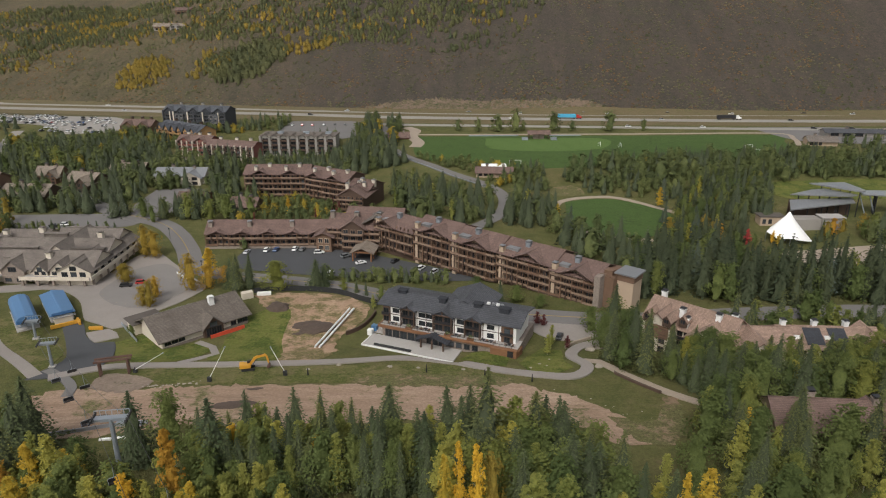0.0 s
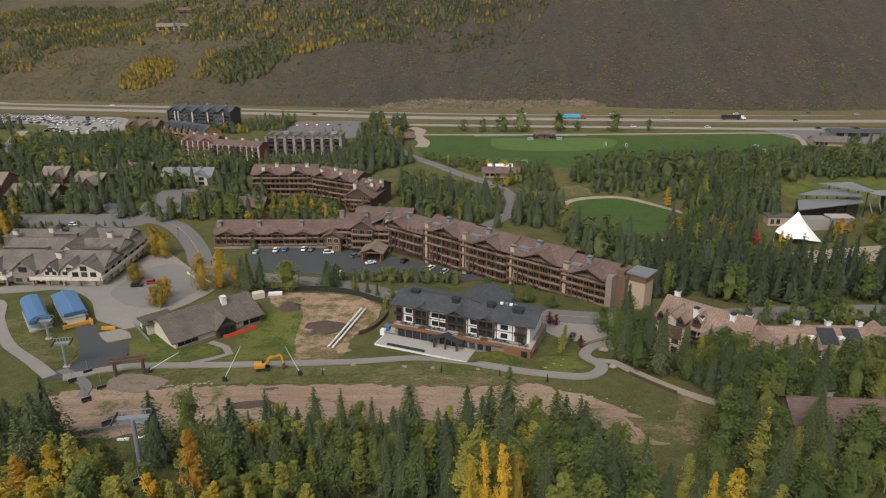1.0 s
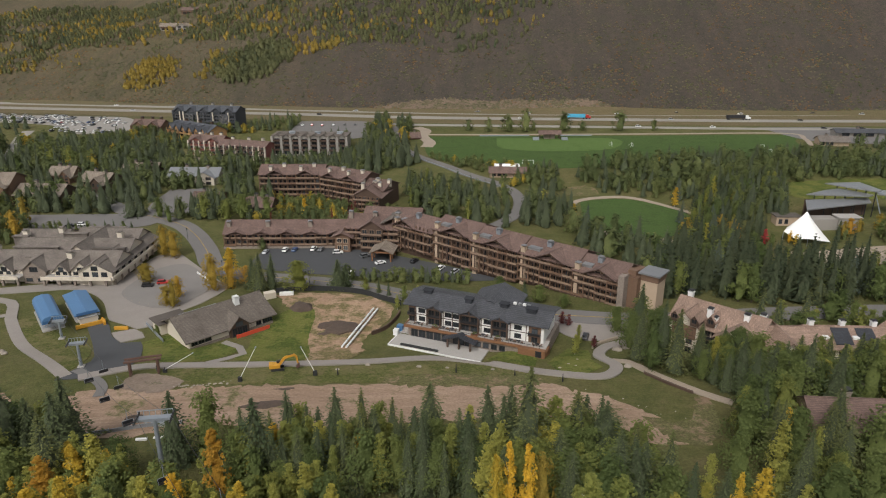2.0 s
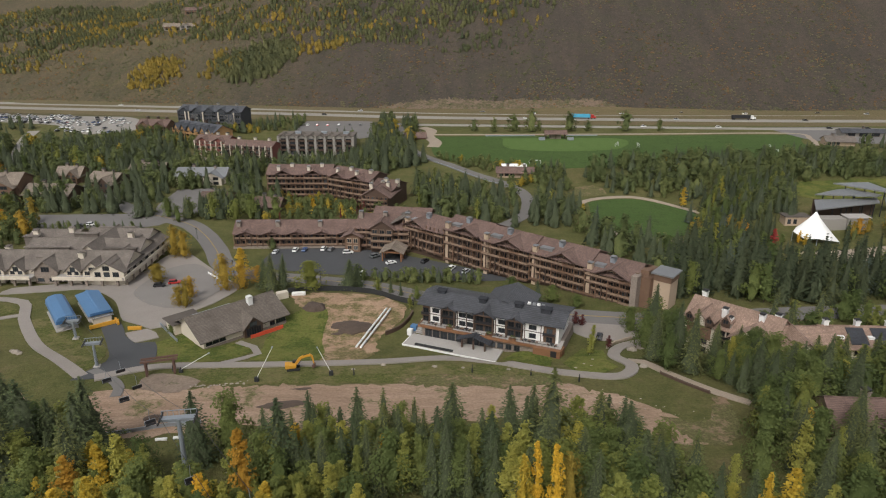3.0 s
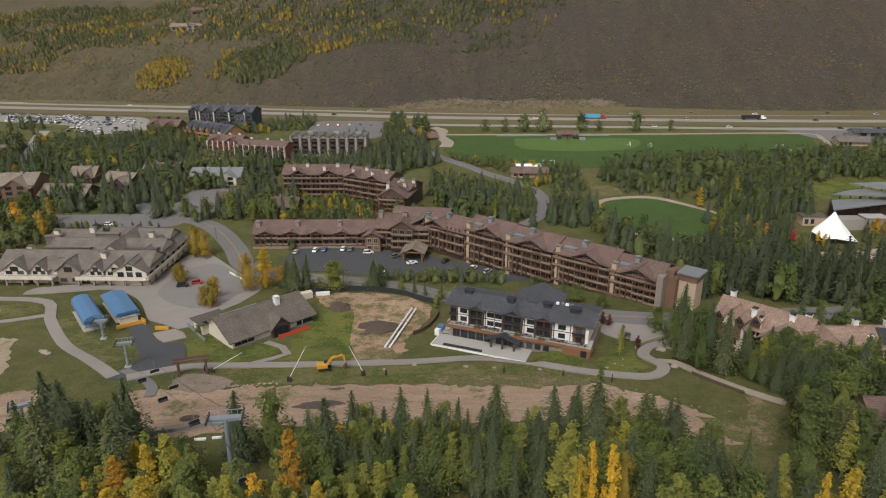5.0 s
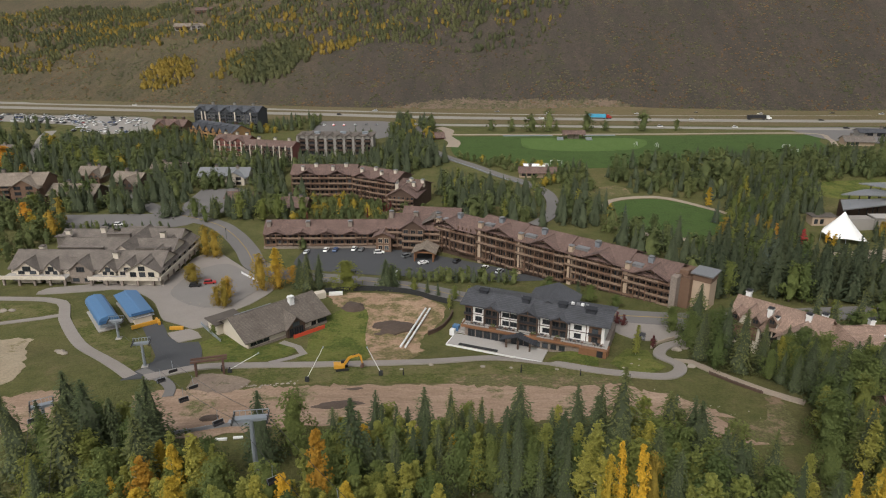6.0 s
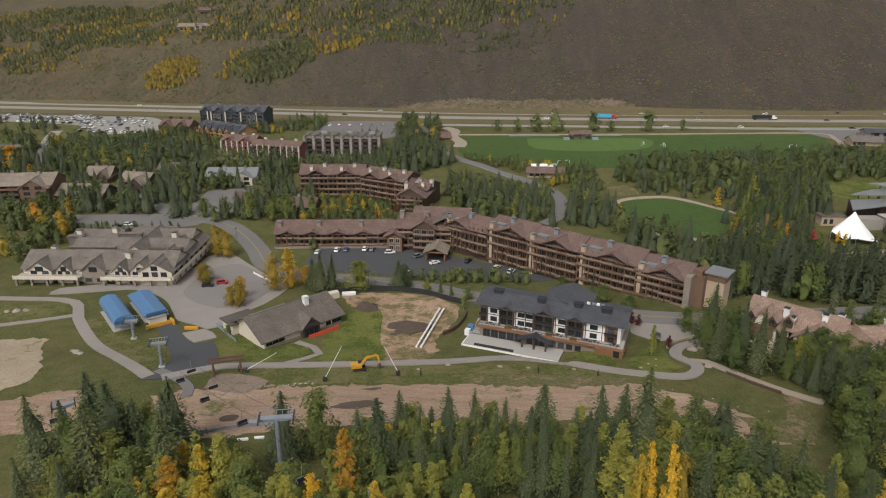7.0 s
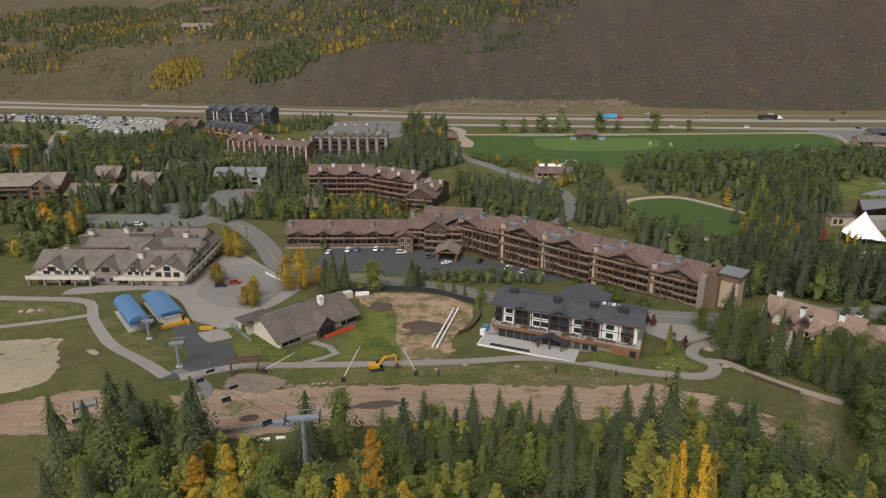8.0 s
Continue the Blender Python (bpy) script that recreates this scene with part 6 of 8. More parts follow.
COUNT = {"spruce_tree": 0, "aspen_tree": 0, "cottonwood_tree": 0, "ornamental_tree": 0}
OVERFLOW = []


def tree(kind, x, y, h, near=False, fat=1.0):
    nm, lb, _ = KINDS[kind]
    if COUNT[nm] >= (380 if nm == "spruce_tree" else 300):
        OVERFLOW.append((kind, x, y, h))
        return
    COUNT[nm] += 1
    crown, trunk = MESHES[kind, near][int(rng.integers(4))]
    fat *= rng.uniform(0.85, 1.25)
    m = pose(x, y, at(x, y) - 0.1, rng.normal(0, 1.2), rng.normal(0, 1.2), rng.uniform(0, 360)) @ Matrix.Diagonal((h * fat, h * fat, h, 1))
    t = thing(nm, m, lb, "tree", "trees of the valley")
    for part_name, me in (("trunk", trunk), ("crown", crown)):
        o = new(part_name, me)
        o.parent = t


BOUNDS = {}


def blocked(x, y):
    """Whether a spot lies in one of the outlines kept clear; their bounds are tried first."""
    for p in KEEP:
        if id(p) not in BOUNDS:
            xs, ys = [q[0] for q in p], [q[1] for q in p]
            BOUNDS[id(p)] = (p, min(xs), max(xs), min(ys), max(ys))
        _, x0, x1, y0, y1 = BOUNDS[id(p)]
        if x0 <= x <= x1 and y0 <= y <= y1 and inside(p, x, y):
            return True
    return False


def grove(poly, n, mixture, h0, h1, near=False, gap=3.0, sink=OVERFLOW, far=False, fat=1.0):
    """Scatter trees over a plan outline, clear of roads, lawns and buildings."""
    xs, ys = [p[0] for p in poly], [p[1] for p in poly]
    kinds, weights = zip(*mixture.items())
    placed, tries = [], 0
    while len(placed) < n and tries < n * 30:
        tries += 1
        x, y = rng.uniform(min(xs), max(xs)), rng.uniform(min(ys), max(ys))
        if not inside(poly, x, y) or blocked(x, y) or any((x - a) ** 2 + (y - b) ** 2 < gap * gap for a, b in placed):
            continue
        placed.append((x, y))
        kind = kinds[int(rng.choice(len(kinds), p=np.array(weights) / sum(weights)))]
        h = rng.uniform(h0, h1) * (1.0 if kind in ("spruce", "blue", "fir") else 0.82)
        if far:
            OVERFLOW.append((kind, x, y, h))
        else:
            tree(kind, x, y, h, near, fat)


# single trees of the foreground slope
for kind, x, y, h in (("spruce", -116.5, 121, 20), ("spruce", -111.5, 123, 17), ("spruce", -97, 124, 16), ("spruce", -104.5, 121, 18), ("spruce", -107.9, 128, 21), ("spruce", -100.5, 122, 22), ("spruce", -101, 114, 21), ("spruce", -89.5, 126, 19.5), ("spruce", -87.9, 119, 19),
                      ("spruce", -64.4, 120, 17.5), ("spruce", -42.7, 107.5, 21.5), ("spruce", -10.8, 118, 20), ("spruce", 8, 113, 25), ("spruce", 18.7, 115, 19.5),
                      ("spruce", 23.2, 110, 19), ("spruce", 27, 105, 17.4), ("spruce", -2.9, 112, 15.5), ("spruce", -22.1, 118, 14.5)):
    tree(kind, x, y, h, True, 1.3)
for kind, x, y, h in (("orange", -48.1, 100, 19), ("green", -57.7, 122, 17), 
                      ("olive", -77.6, 108, 15), ("olive", -71.3, 104, 16.5), ("yellow", 40, 84, 19.5), ("olive", 14.4, 84, 19), ("olive", 19.1, 84, 18.5), ("orange", -80.5, 101, 14),
                      ("yellow", -53, 92, 14), ("olive", -31.6, 112, 14.5), ("olive", -38, 116, 13)):
    tree(kind, x, y, h, True)
for kind, x, y, h, fat in (("yellow", 0.0, 89, 19.6, 0.55), ("yellow", 2.9, 91, 20.6, 0.5), ("yellow", 5.8, 89.5, 20.9, 0.55), ("gold", 8.6, 92, 19.2, 0.4), ("yellow", 37.5, 86, 17.5, 0.6), ("olive", 13, 88, 14, 0.8)):
    tree(kind, x, y, h, True, fat)
# single trees round the plaza, parking lot and hotel
for kind, x, y, h, fat in (("gold", -129, 277, 15, 0.95), ("gold", -124.5, 276, 13, 0.95), ("green", -139, 278, 5, 1.3), ("gold", -123.5, 246, 8.5, 1.6), ("gold", -126, 249, 7, 1.4), ("gold", -102.4, 216.7, 11, 1.2), ("gold", -105.5, 219, 8, 1.1),
                           ("gold", -104, 226, 9, 1.0), ("gold", -94, 235, 15.5, 0.95), ("gold", -88.5, 238, 10.5, 1.1), ("yellow", -92, 250, 13, 1.9), ("spruce", -77, 235, 15, 1.5), ("spruce", -80.5, 239, 12, 1.5), ("amber", -84, 244, 8, 1.2),
                           ("spruce", -73.5, 238, 14, 1.4), ("green", -62, 236, 12, 1.5), ("spruce", -48, 238, 12, 1.5), ("spruce", -45, 240, 9, 1.5), ("green", -153, 334, 11, 1.2), ("green", -164, 339, 11, 1.2),
                           ("green", -100, 197.3, 3.4, 1.6)):
    tree(kind, x, y, h, True, fat)
for kind, x, y, h, fat in (("red", 31, 203, 5, 2.0), ("red", 33, 202, 4.5, 2.0), ("olive", 33, 186, 8, 1.2), ("olive", 31, 180, 7, 1.2), ("red", 38, 186, 4.5, 1.4), ("green", 48, 199, 9, 1.4),
                           ("spruce", 20, 213, 12, 1.0), ("green", -37, 234, 6, 1.1), ("spruce", -28, 228.5, 6, 1.0), ("green", -22, 224, 6, 1.1), ("olive", -17, 221, 7, 1.1), ("spruce", -32, 232, 6, 1.0),
                           ("green", 26, 222, 7, 1.6), ("green", 34, 217, 5, 1.8), ("green", 12, 228, 8, 1.5), ("olive", -24, 215, 6, 1.3)):
    tree(kind, x, y, h, True, fat)
grove([(-78, 82), (-46, 82), (-46, 99), (-58, 103), (-86, 100)], 36, {"olive": 6, "yellow": 2.5, "green": 2}, 9.5, 13.5, True, 2.6, fat=1.1)
KEEP.append([(-65, 100), (-59, 100), (-58, 116), (-60, 126), (-80, 134), (-96, 134), (-90, 128), (-72, 120)])
grove([(-94, 96), (-66, 96), (-66, 104), (-70, 118), (-90, 118)], 36, {"olive": 6, "yellow": 1.6, "green": 2, "orange": 0.5}, 9, 13, True, 2.3, fat=1.1)
for kind, x, y, h, fat in (("spruce", -210, 369, 16.8, 1.1), ("spruce", -202, 362, 16.9, 1.1), ("blue", -168, 334, 17, 1.2), ("blue", -164, 336, 15.5, 1.2), ("spruce", -142, 331, 12.8, 1.1), ("spruce", -176, 369, 13.6, 1.0),
                           ("spruce", -193, 377, 15, 1.0), ("spruce", -189, 358, 14, 1.0), ("green", -129, 331, 15, 1.1), ("green", -110, 331, 14.5, 1.2), ("green", -117, 328, 12.5, 1.1), ("green", -97, 331, 13, 1.1),
                           ("green", -145, 325, 9.7, 1.1), ("green", -220, 360, 14, 1.0), ("gold", -217, 325, 14, 1.0), ("gold", -209, 303, 14, 1.0), ("green", -231, 360, 13, 1.0), ("yellow", -220, 307, 12, 1.6),
                           ("amber", -314, 440, 16, 1.5), ("amber", -285, 412, 11, 1.2), ("green", -246, 432, 15, 1.2), ("green", -262, 436, 15, 1.2), ("green", -280, 428, 13, 1.2), ("amber", -232, 322, 12, 1.2), ("green", -243, 347, 10, 1.3),
                           ("spruce", -222, 352, 15, 1.3), ("spruce", -216, 350, 14, 1.3), ("green", -232, 348, 12, 1.1)):
    tree(kind, x, y, h, False, fat)
for kind, x, y, h, fat in (("spruce", -18, 354, 20, 0.9), ("spruce", -14, 351, 20, 0.9), ("spruce", -23, 358, 18, 0.9), ("spruce", -9, 347, 20, 0.9), ("spruce", -28, 374, 18, 0.9), ("spruce", -6, 341, 17.6, 0.9),
                           ("yellow", -79, 334, 10.5, 1.5), ("green", -253, 440, 17, 1.2), ("green", -275, 453, 16, 1.2), ("green", -242, 448, 12.6, 1.1), ("spruce", -193, 440, 17, 1.0), ("spruce", -185, 432, 16, 1.0),
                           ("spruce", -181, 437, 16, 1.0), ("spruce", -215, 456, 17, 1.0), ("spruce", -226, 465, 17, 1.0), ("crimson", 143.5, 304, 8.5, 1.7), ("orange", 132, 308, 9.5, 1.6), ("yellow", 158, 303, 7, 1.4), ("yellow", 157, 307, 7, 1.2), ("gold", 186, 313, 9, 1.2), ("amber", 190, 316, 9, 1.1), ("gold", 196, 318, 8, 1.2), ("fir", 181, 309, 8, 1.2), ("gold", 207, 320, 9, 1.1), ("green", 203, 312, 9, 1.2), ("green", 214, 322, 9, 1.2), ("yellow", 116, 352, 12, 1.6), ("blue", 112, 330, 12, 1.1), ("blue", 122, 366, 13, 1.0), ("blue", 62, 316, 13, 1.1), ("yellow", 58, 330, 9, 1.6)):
    tree(kind, x, y, h, False, fat)
# foreground belts
NEAR_MIX = {"olive": 5, "spruce": 3, "green": 2, "yellow": 0.6}
grove([(-78, 84), (-40, 84), (-42, 103), (-76, 103)], 20, {"olive": 6, "yellow": 2, "green": 2}, 14, 19, True, 3.0)
grove([(-48, 106), (0, 106), (-2, 121), (-48, 119)], 74, {"olive": 5, "spruce": 5, "green": 3, "yellow": 0.3}, 13, 19, True, 2.2)
grove([(-48, 92), (-26, 92), (-30, 106), (-48, 106)], 22, {"olive": 6, "green": 3, "yellow": 0.8}, 10, 15, True, 2.6)
grove([(0, 96), (34, 92), (26, 119), (0, 121)], 50, {"spruce": 5, "olive": 3, "green": 3}, 14, 20, True, 2.5, fat=1.1)
grove([(6, 72), (95, 72), (95, 93), (34, 92), (14, 84)], 48, {"olive": 6, "yellow": 1.2, "green": 3}, 12, 17, True, 3.2)
grove([(10, 70), (95, 68), (95, 88), (10, 88)], 30, {"olive": 5, "yellow": 1, "green": 2}, 11, 15, True, 3.4)
grove([(32, 88), (130, 85), (134, 114), (50, 114), (36, 106)], 48, {"spruce": 2, "olive": 5, "green": 3, "yellow": 0.7}, 12, 17, True, 3.0)
grove([(50, 114), (134, 114), (140, 160), (62, 150), (57, 124)], 72, {"spruce": 6, "olive": 1, "green": 4, "yellow": 0.3}, 13, 20, True, 3.0, fat=1.1)
grove([(48, 169), (56, 165), (57, 178), (55, 204), (49, 198)], 10, {"spruce": 3, "green": 5, "olive": 1}, 15, 21, True, 3.2, fat=1.1)
grove([(61, 160), (67, 152), (76, 166), (72, 178), (62, 172)], 15, {"spruce": 5, "green": 5, "olive": 2}, 9, 14, True, 2.8, fat=1.1)
grove([(66, 150), (125, 150), (126, 166), (84, 166), (70, 172)], 38, {"spruce": 3, "olive": 2, "green": 6}, 12, 17, True, 3.0, fat=1.25)
grove([(64, 196), (72, 214), (140, 206), (160, 196), (160, 182), (100, 190)], 34, {"spruce": 4, "green": 4, "olive": 1}, 9, 14, False, 3.4, fat=1.2)
grove([(-112, 104), (-84, 108), (-84, 128), (-110, 130)], 12, {"spruce": 5, "green": 4}, 13, 19, True, 3.0, fat=1.1)
grove([(-98, 84), (-72, 86), (-74, 106), (-92, 104)], 22, {"olive": 6, "green": 4, "yellow": 1}, 11, 16, True, 2.8)
# woods behind the condominiums and round the amphitheatre
KEEP.append([(122, 254), (215, 254), (215, 300), (122, 300)])
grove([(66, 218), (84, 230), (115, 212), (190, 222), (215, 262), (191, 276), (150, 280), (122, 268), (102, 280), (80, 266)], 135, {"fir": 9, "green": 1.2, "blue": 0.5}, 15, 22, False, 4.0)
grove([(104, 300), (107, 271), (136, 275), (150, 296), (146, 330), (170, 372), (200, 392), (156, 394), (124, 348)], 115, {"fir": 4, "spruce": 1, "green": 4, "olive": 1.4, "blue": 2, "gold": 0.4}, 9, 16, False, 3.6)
KEEP.pop()
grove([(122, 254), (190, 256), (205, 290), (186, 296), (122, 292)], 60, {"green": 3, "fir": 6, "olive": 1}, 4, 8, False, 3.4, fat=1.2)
grove([(138, 340), (164, 328), (188, 374), (194, 396), (300, 402), (300, 420), (160, 414), (150, 378)], 110, {"spruce": 5, "green": 4, "olive": 1}, 9, 14, gap=3.4, far=True)
grove([(146, 296), (184, 296), (190, 322), (184, 322), (183, 298), (148, 297)], 7, {"green": 3, "spruce": 2}, 5, 9, False, 3.0)
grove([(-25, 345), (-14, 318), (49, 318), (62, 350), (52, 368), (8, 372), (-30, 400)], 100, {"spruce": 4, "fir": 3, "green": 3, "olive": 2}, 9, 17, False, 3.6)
grove([(49, 321), (57, 288), (66, 262), (78, 240), (92, 283), (83, 298), (60, 304)], 34, {"spruce": 6, "green": 3, "olive": 1}, 10, 17, False, 3.4)
grove([(-195, 377), (-164, 349), (-144, 329), (-103, 330), (-100, 364), (-137, 410), (-204, 410)], 78, {"green": 5, "spruce": 4, "olive": 1, "blue": 2}, 10, 15, False, 4.0)
grove([(-100, 320), (-60, 312), (-40, 325), (-48, 352), (-98, 352)], 44, {"green": 5, "olive": 2, "red": 0.8, "yellow": 1.2}, 6, 10, False, 4.0)
grove([(-250, 350), (-168, 334), (-181, 371), (-212, 382), (-250, 345)], 18, {"spruce": 5, "green": 3, "blue": 2}, 11, 16, False, 4.0)
grove([(-260, 322), (-205, 290), (-210, 316), (-236, 345), (-262, 340)], 34, {"gold": 2, "olive": 4, "green": 4}, 9, 13, False, 4.0)
grove([(-300, 310), (-210, 262), (-205, 286), (-262, 320), (-300, 340)], 34, {"amber": 1.2, "olive": 4, "green": 4, "gold": 1}, 8, 12, False, 4.0)
grove([(-90, 289), (-50, 289), (-50, 284), (-90, 284)], 13, {"olive": 3, "green": 2, "yellow": 1}, 5, 7, False, 3.0)
grove([(-80, 262), (-40, 258), (-42, 268), (-80, 272)], 9, {"olive": 3, "gold": 1}, 7, 10, False, 3.5, fat=1.1)
grove([(-66, 258), (10, 248), (14, 256), (-30, 276)], 7, {"green": 3, "spruce": 2}, 5, 9, False, 6.0)
grove([(180, 275), (240, 262), (250, 310), (205, 312)], 30, {"spruce": 5, "green": 4, "olive": 2, "orange": 0.5}, 10, 16, False, 4.0)
grove([(-165, 552), (-102, 556), (-95, 590), (-160, 590)], 26, {"spruce": 4, "green": 4, "olive": 1}, 7, 12, far=True, gap=4)
grove([(-250, 532), (-160, 545), (-165, 552), (-250, 545)], 22, {"spruce": 4, "green": 3, "yellow": 0.5}, 7, 11, far=True, gap=3)
grove([(-128, 501), (-78, 499), (-78, 514), (-128, 516)], 20, {"spruce": 4, "green": 4, "olive": 1}, 10, 15, far=True, gap=4)
# farther trees, in one mass
grove([(34, 398), (58, 372), (62, 414), (40, 414)], 26, {"green": 4, "olive": 2, "spruce": 3, "gold": 0.6}, 6, 11, far=True, gap=3.4)
grove([(62, 418), (161, 408), (300, 402), (300, 436), (187, 436), (114, 426)], 105, {"green": 6, "olive": 2, "spruce": 3}, 10, 16, far=True, gap=4.0)
for kind, x, y, h, f in (("green", 128, 392, 17, 1.2), ("gold", 136, 398, 16, 1.1), ("green", 145, 404, 15, 1.2), ("green", 118, 398, 14, 1.2), ("gold", 150, 385, 13, 1.1), ("green", 166, 396, 15, 1.2), ("gold", 160, 360, 12, 1.2), ("green", 172, 352, 13, 1.2), ("blue", 150, 340, 14, 1.2), ("gold", 136, 345, 11, 1.3)):
    tree(kind, x, y, h, False, f)
grove([(66, 374), (129, 366), (160, 398), (75, 410)], 64, {"green": 6, "olive": 2, "spruce": 3}, 8, 12, far=True, gap=3.4)
grove([(105, 428), (180, 431), (182, 438), (106, 436)], 40, {"spruce": 1}, 7, 9, far=True, gap=1.4)
grove([(200, 440), (320, 428), (320, 446), (240, 452)], 60, {"spruce": 3, "green": 1}, 8, 12, far=True, gap=2.2)
grove([(-70, 434), (-33, 420), (-24, 436), (-40, 466), (-66, 474)], 60, {"spruce": 8, "green": 3, "olive": 0.6}, 10, 16, far=True, gap=3.2)
grove([(-128, 592), (-72, 588), (-72, 597), (-128, 601)], 14, {"spruce": 3, "green": 3, "olive": 1}, 8, 13, far=True, gap=3)
grove([(-130, 446), (-70, 434), (-68, 468), (-122, 470)], 60, {"spruce": 6, "green": 4, "olive": 1}, 6, 10, far=True, gap=3.2)
grove([(-118, 415), (-60, 400), (-40, 420), (-70, 432), (-128, 446)], 46, {"spruce": 8, "green": 3, "olive": 0.6}, 10, 15, far=True, gap=3.6)
grove([(-70, 535), (-52, 470), (-34, 474), (-34, 566), (-66, 590), (-80, 560)], 80, {"spruce": 5, "green": 3, "olive": 2, "yellow": 0.6}, 9, 15, far=True, gap=3.2)
grove([(-122, 560), (-76, 550), (-76, 596), (-122, 600)], 16, {"spruce": 3, "green": 2, "olive": 2}, 10, 15, far=True, gap=4)
grove([(-345, 430), (-180, 412), (-128, 415), (-132, 448), (-190, 466), (-240, 508), (-345, 505)], 330, {"spruce": 5, "green": 5, "olive": 1, "yellow": 0.15}, 11, 17, far=True, gap=4.6)
grove([(-430, 380), (-285, 350), (-290, 430), (-345, 520), (-460, 560)], 200, {"spruce": 4, "green": 4, "olive": 2, "orange": 0.5, "yellow": 0.5}, 9, 15, far=True, gap=4)
grove([(-480, 540), (-352, 512), (-342, 566), (-440, 594), (-480, 600)], 60, {"spruce": 4, "green": 4, "olive": 1}, 8, 13, far=True, gap=4.5)
grove([(-230, 526), (-190, 499), (-184, 503), (-224, 530)], 16, {"spruce": 4, "green": 2, "olive": 1}, 8, 11, far=True, gap=2.6)
grove([(-270, 530), (-240, 520), (-236, 545), (-262, 548)], 14, {"spruce": 2, "green": 2, "olive": 2, "yellow": 1}, 8, 12, far=True, gap=4)
grove([(-20, 440), (16, 412), (26, 380), (40, 392), (50, 412), (20, 432), (-8, 452)], 46, {"olive": 4, "green": 2, "yellow": 1.5}, 5, 9, far=True, gap=3)
for x, y, h in ((28, 540, 12), (44, 542, 14), (57.5, 541, 18), (64, 544, 9), (88, 543, 16), (103, 544, 9), (133, 543, 17), (160, 545, 10), (12, 544, 10)):
    tree("green", x, y, h, False, 0.95)
grove([(255, 470), (400, 450), (400, 545), (350, 545), (345, 495), (262, 495)], 40, {"green": 3, "spruce": 3, "olive": 2, "yellow": 0.6}, 8, 13, far=True, gap=4)
grove([(230, 290), (420, 230), (460, 440), (300, 440), (262, 370)], 200, {"green": 3, "spruce": 5, "olive": 2}, 10, 15, far=True, gap=4.5)


grove([(-300, 350), (-200, 340), (-170, 372), (-180, 405), (-300, 420)], 90, {"spruce": 4, "green": 5, "blue": 1}, 9, 14, far=True, gap=4.2)
# trees screening the lodge, annex and apartments
grove([(-108, 364), (-78, 362), (-60, 352), (-34, 340), (-30, 334), (-60, 344), (-78, 354), (-108, 354)], 34, {"green": 5, "olive": 2, "yellow": 1, "red": 0.8}, 5, 8.5, far=True, gap=2.2)
grove([(-186, 466), (-150, 450), (-118, 442), (-76, 470), (-76, 462), (-118, 434), (-150, 442), (-186, 458)], 34, {"spruce": 6, "green": 2, "olive": 0.5}, 5, 8.5, far=True, gap=2.4)
grove([(-230, 530), (-205, 512), (-195, 500), (-205, 496), (-240, 524)], 22, {"spruce": 3, "green": 3, "yellow": 0.5}, 8, 13, far=True, gap=3)
grove([(-232, 566), (-172, 556), (-172, 546), (-200, 540), (-225, 556)], 16, {"spruce": 3, "green": 3, "yellow": 1}, 7, 11, far=True, gap=3)
grove([(-60, 252), (14, 246), (14, 242), (-40, 246), (-60, 248)], 22, {"green": 4, "spruce": 3, "olive": 2}, 5, 9, far=True, gap=2.6)
grove([(16, 246), (52, 213), (56, 215), (22, 250)], 20, {"green": 5, "olive": 3, "spruce": 1}, 3.5, 7, far=True, gap=2.2)
grove([(-180, 399), (-142, 399), (-142, 394), (-180, 394)], 12, {"green": 3, "olive": 1, "spruce": 1}, 4.5, 8, far=True, gap=2.6)
grove([(-276, 348), (-204, 346), (-204, 352), (-276, 351)], 14, {"spruce": 3, "green": 3}, 7, 12, far=True, gap=3)
grove([(-226, 318), (-160, 318), (-160, 314), (-226, 314)], 20, {"green": 2, "spruce": 2, "olive": 1}, 3.5, 6, far=True, gap=2.4)
grove([(96, 426), (300, 410), (300, 398), (120, 404)], 60, {"green": 4, "olive": 3, "yellow": 1}, 7, 11, far=True, gap=2.6)


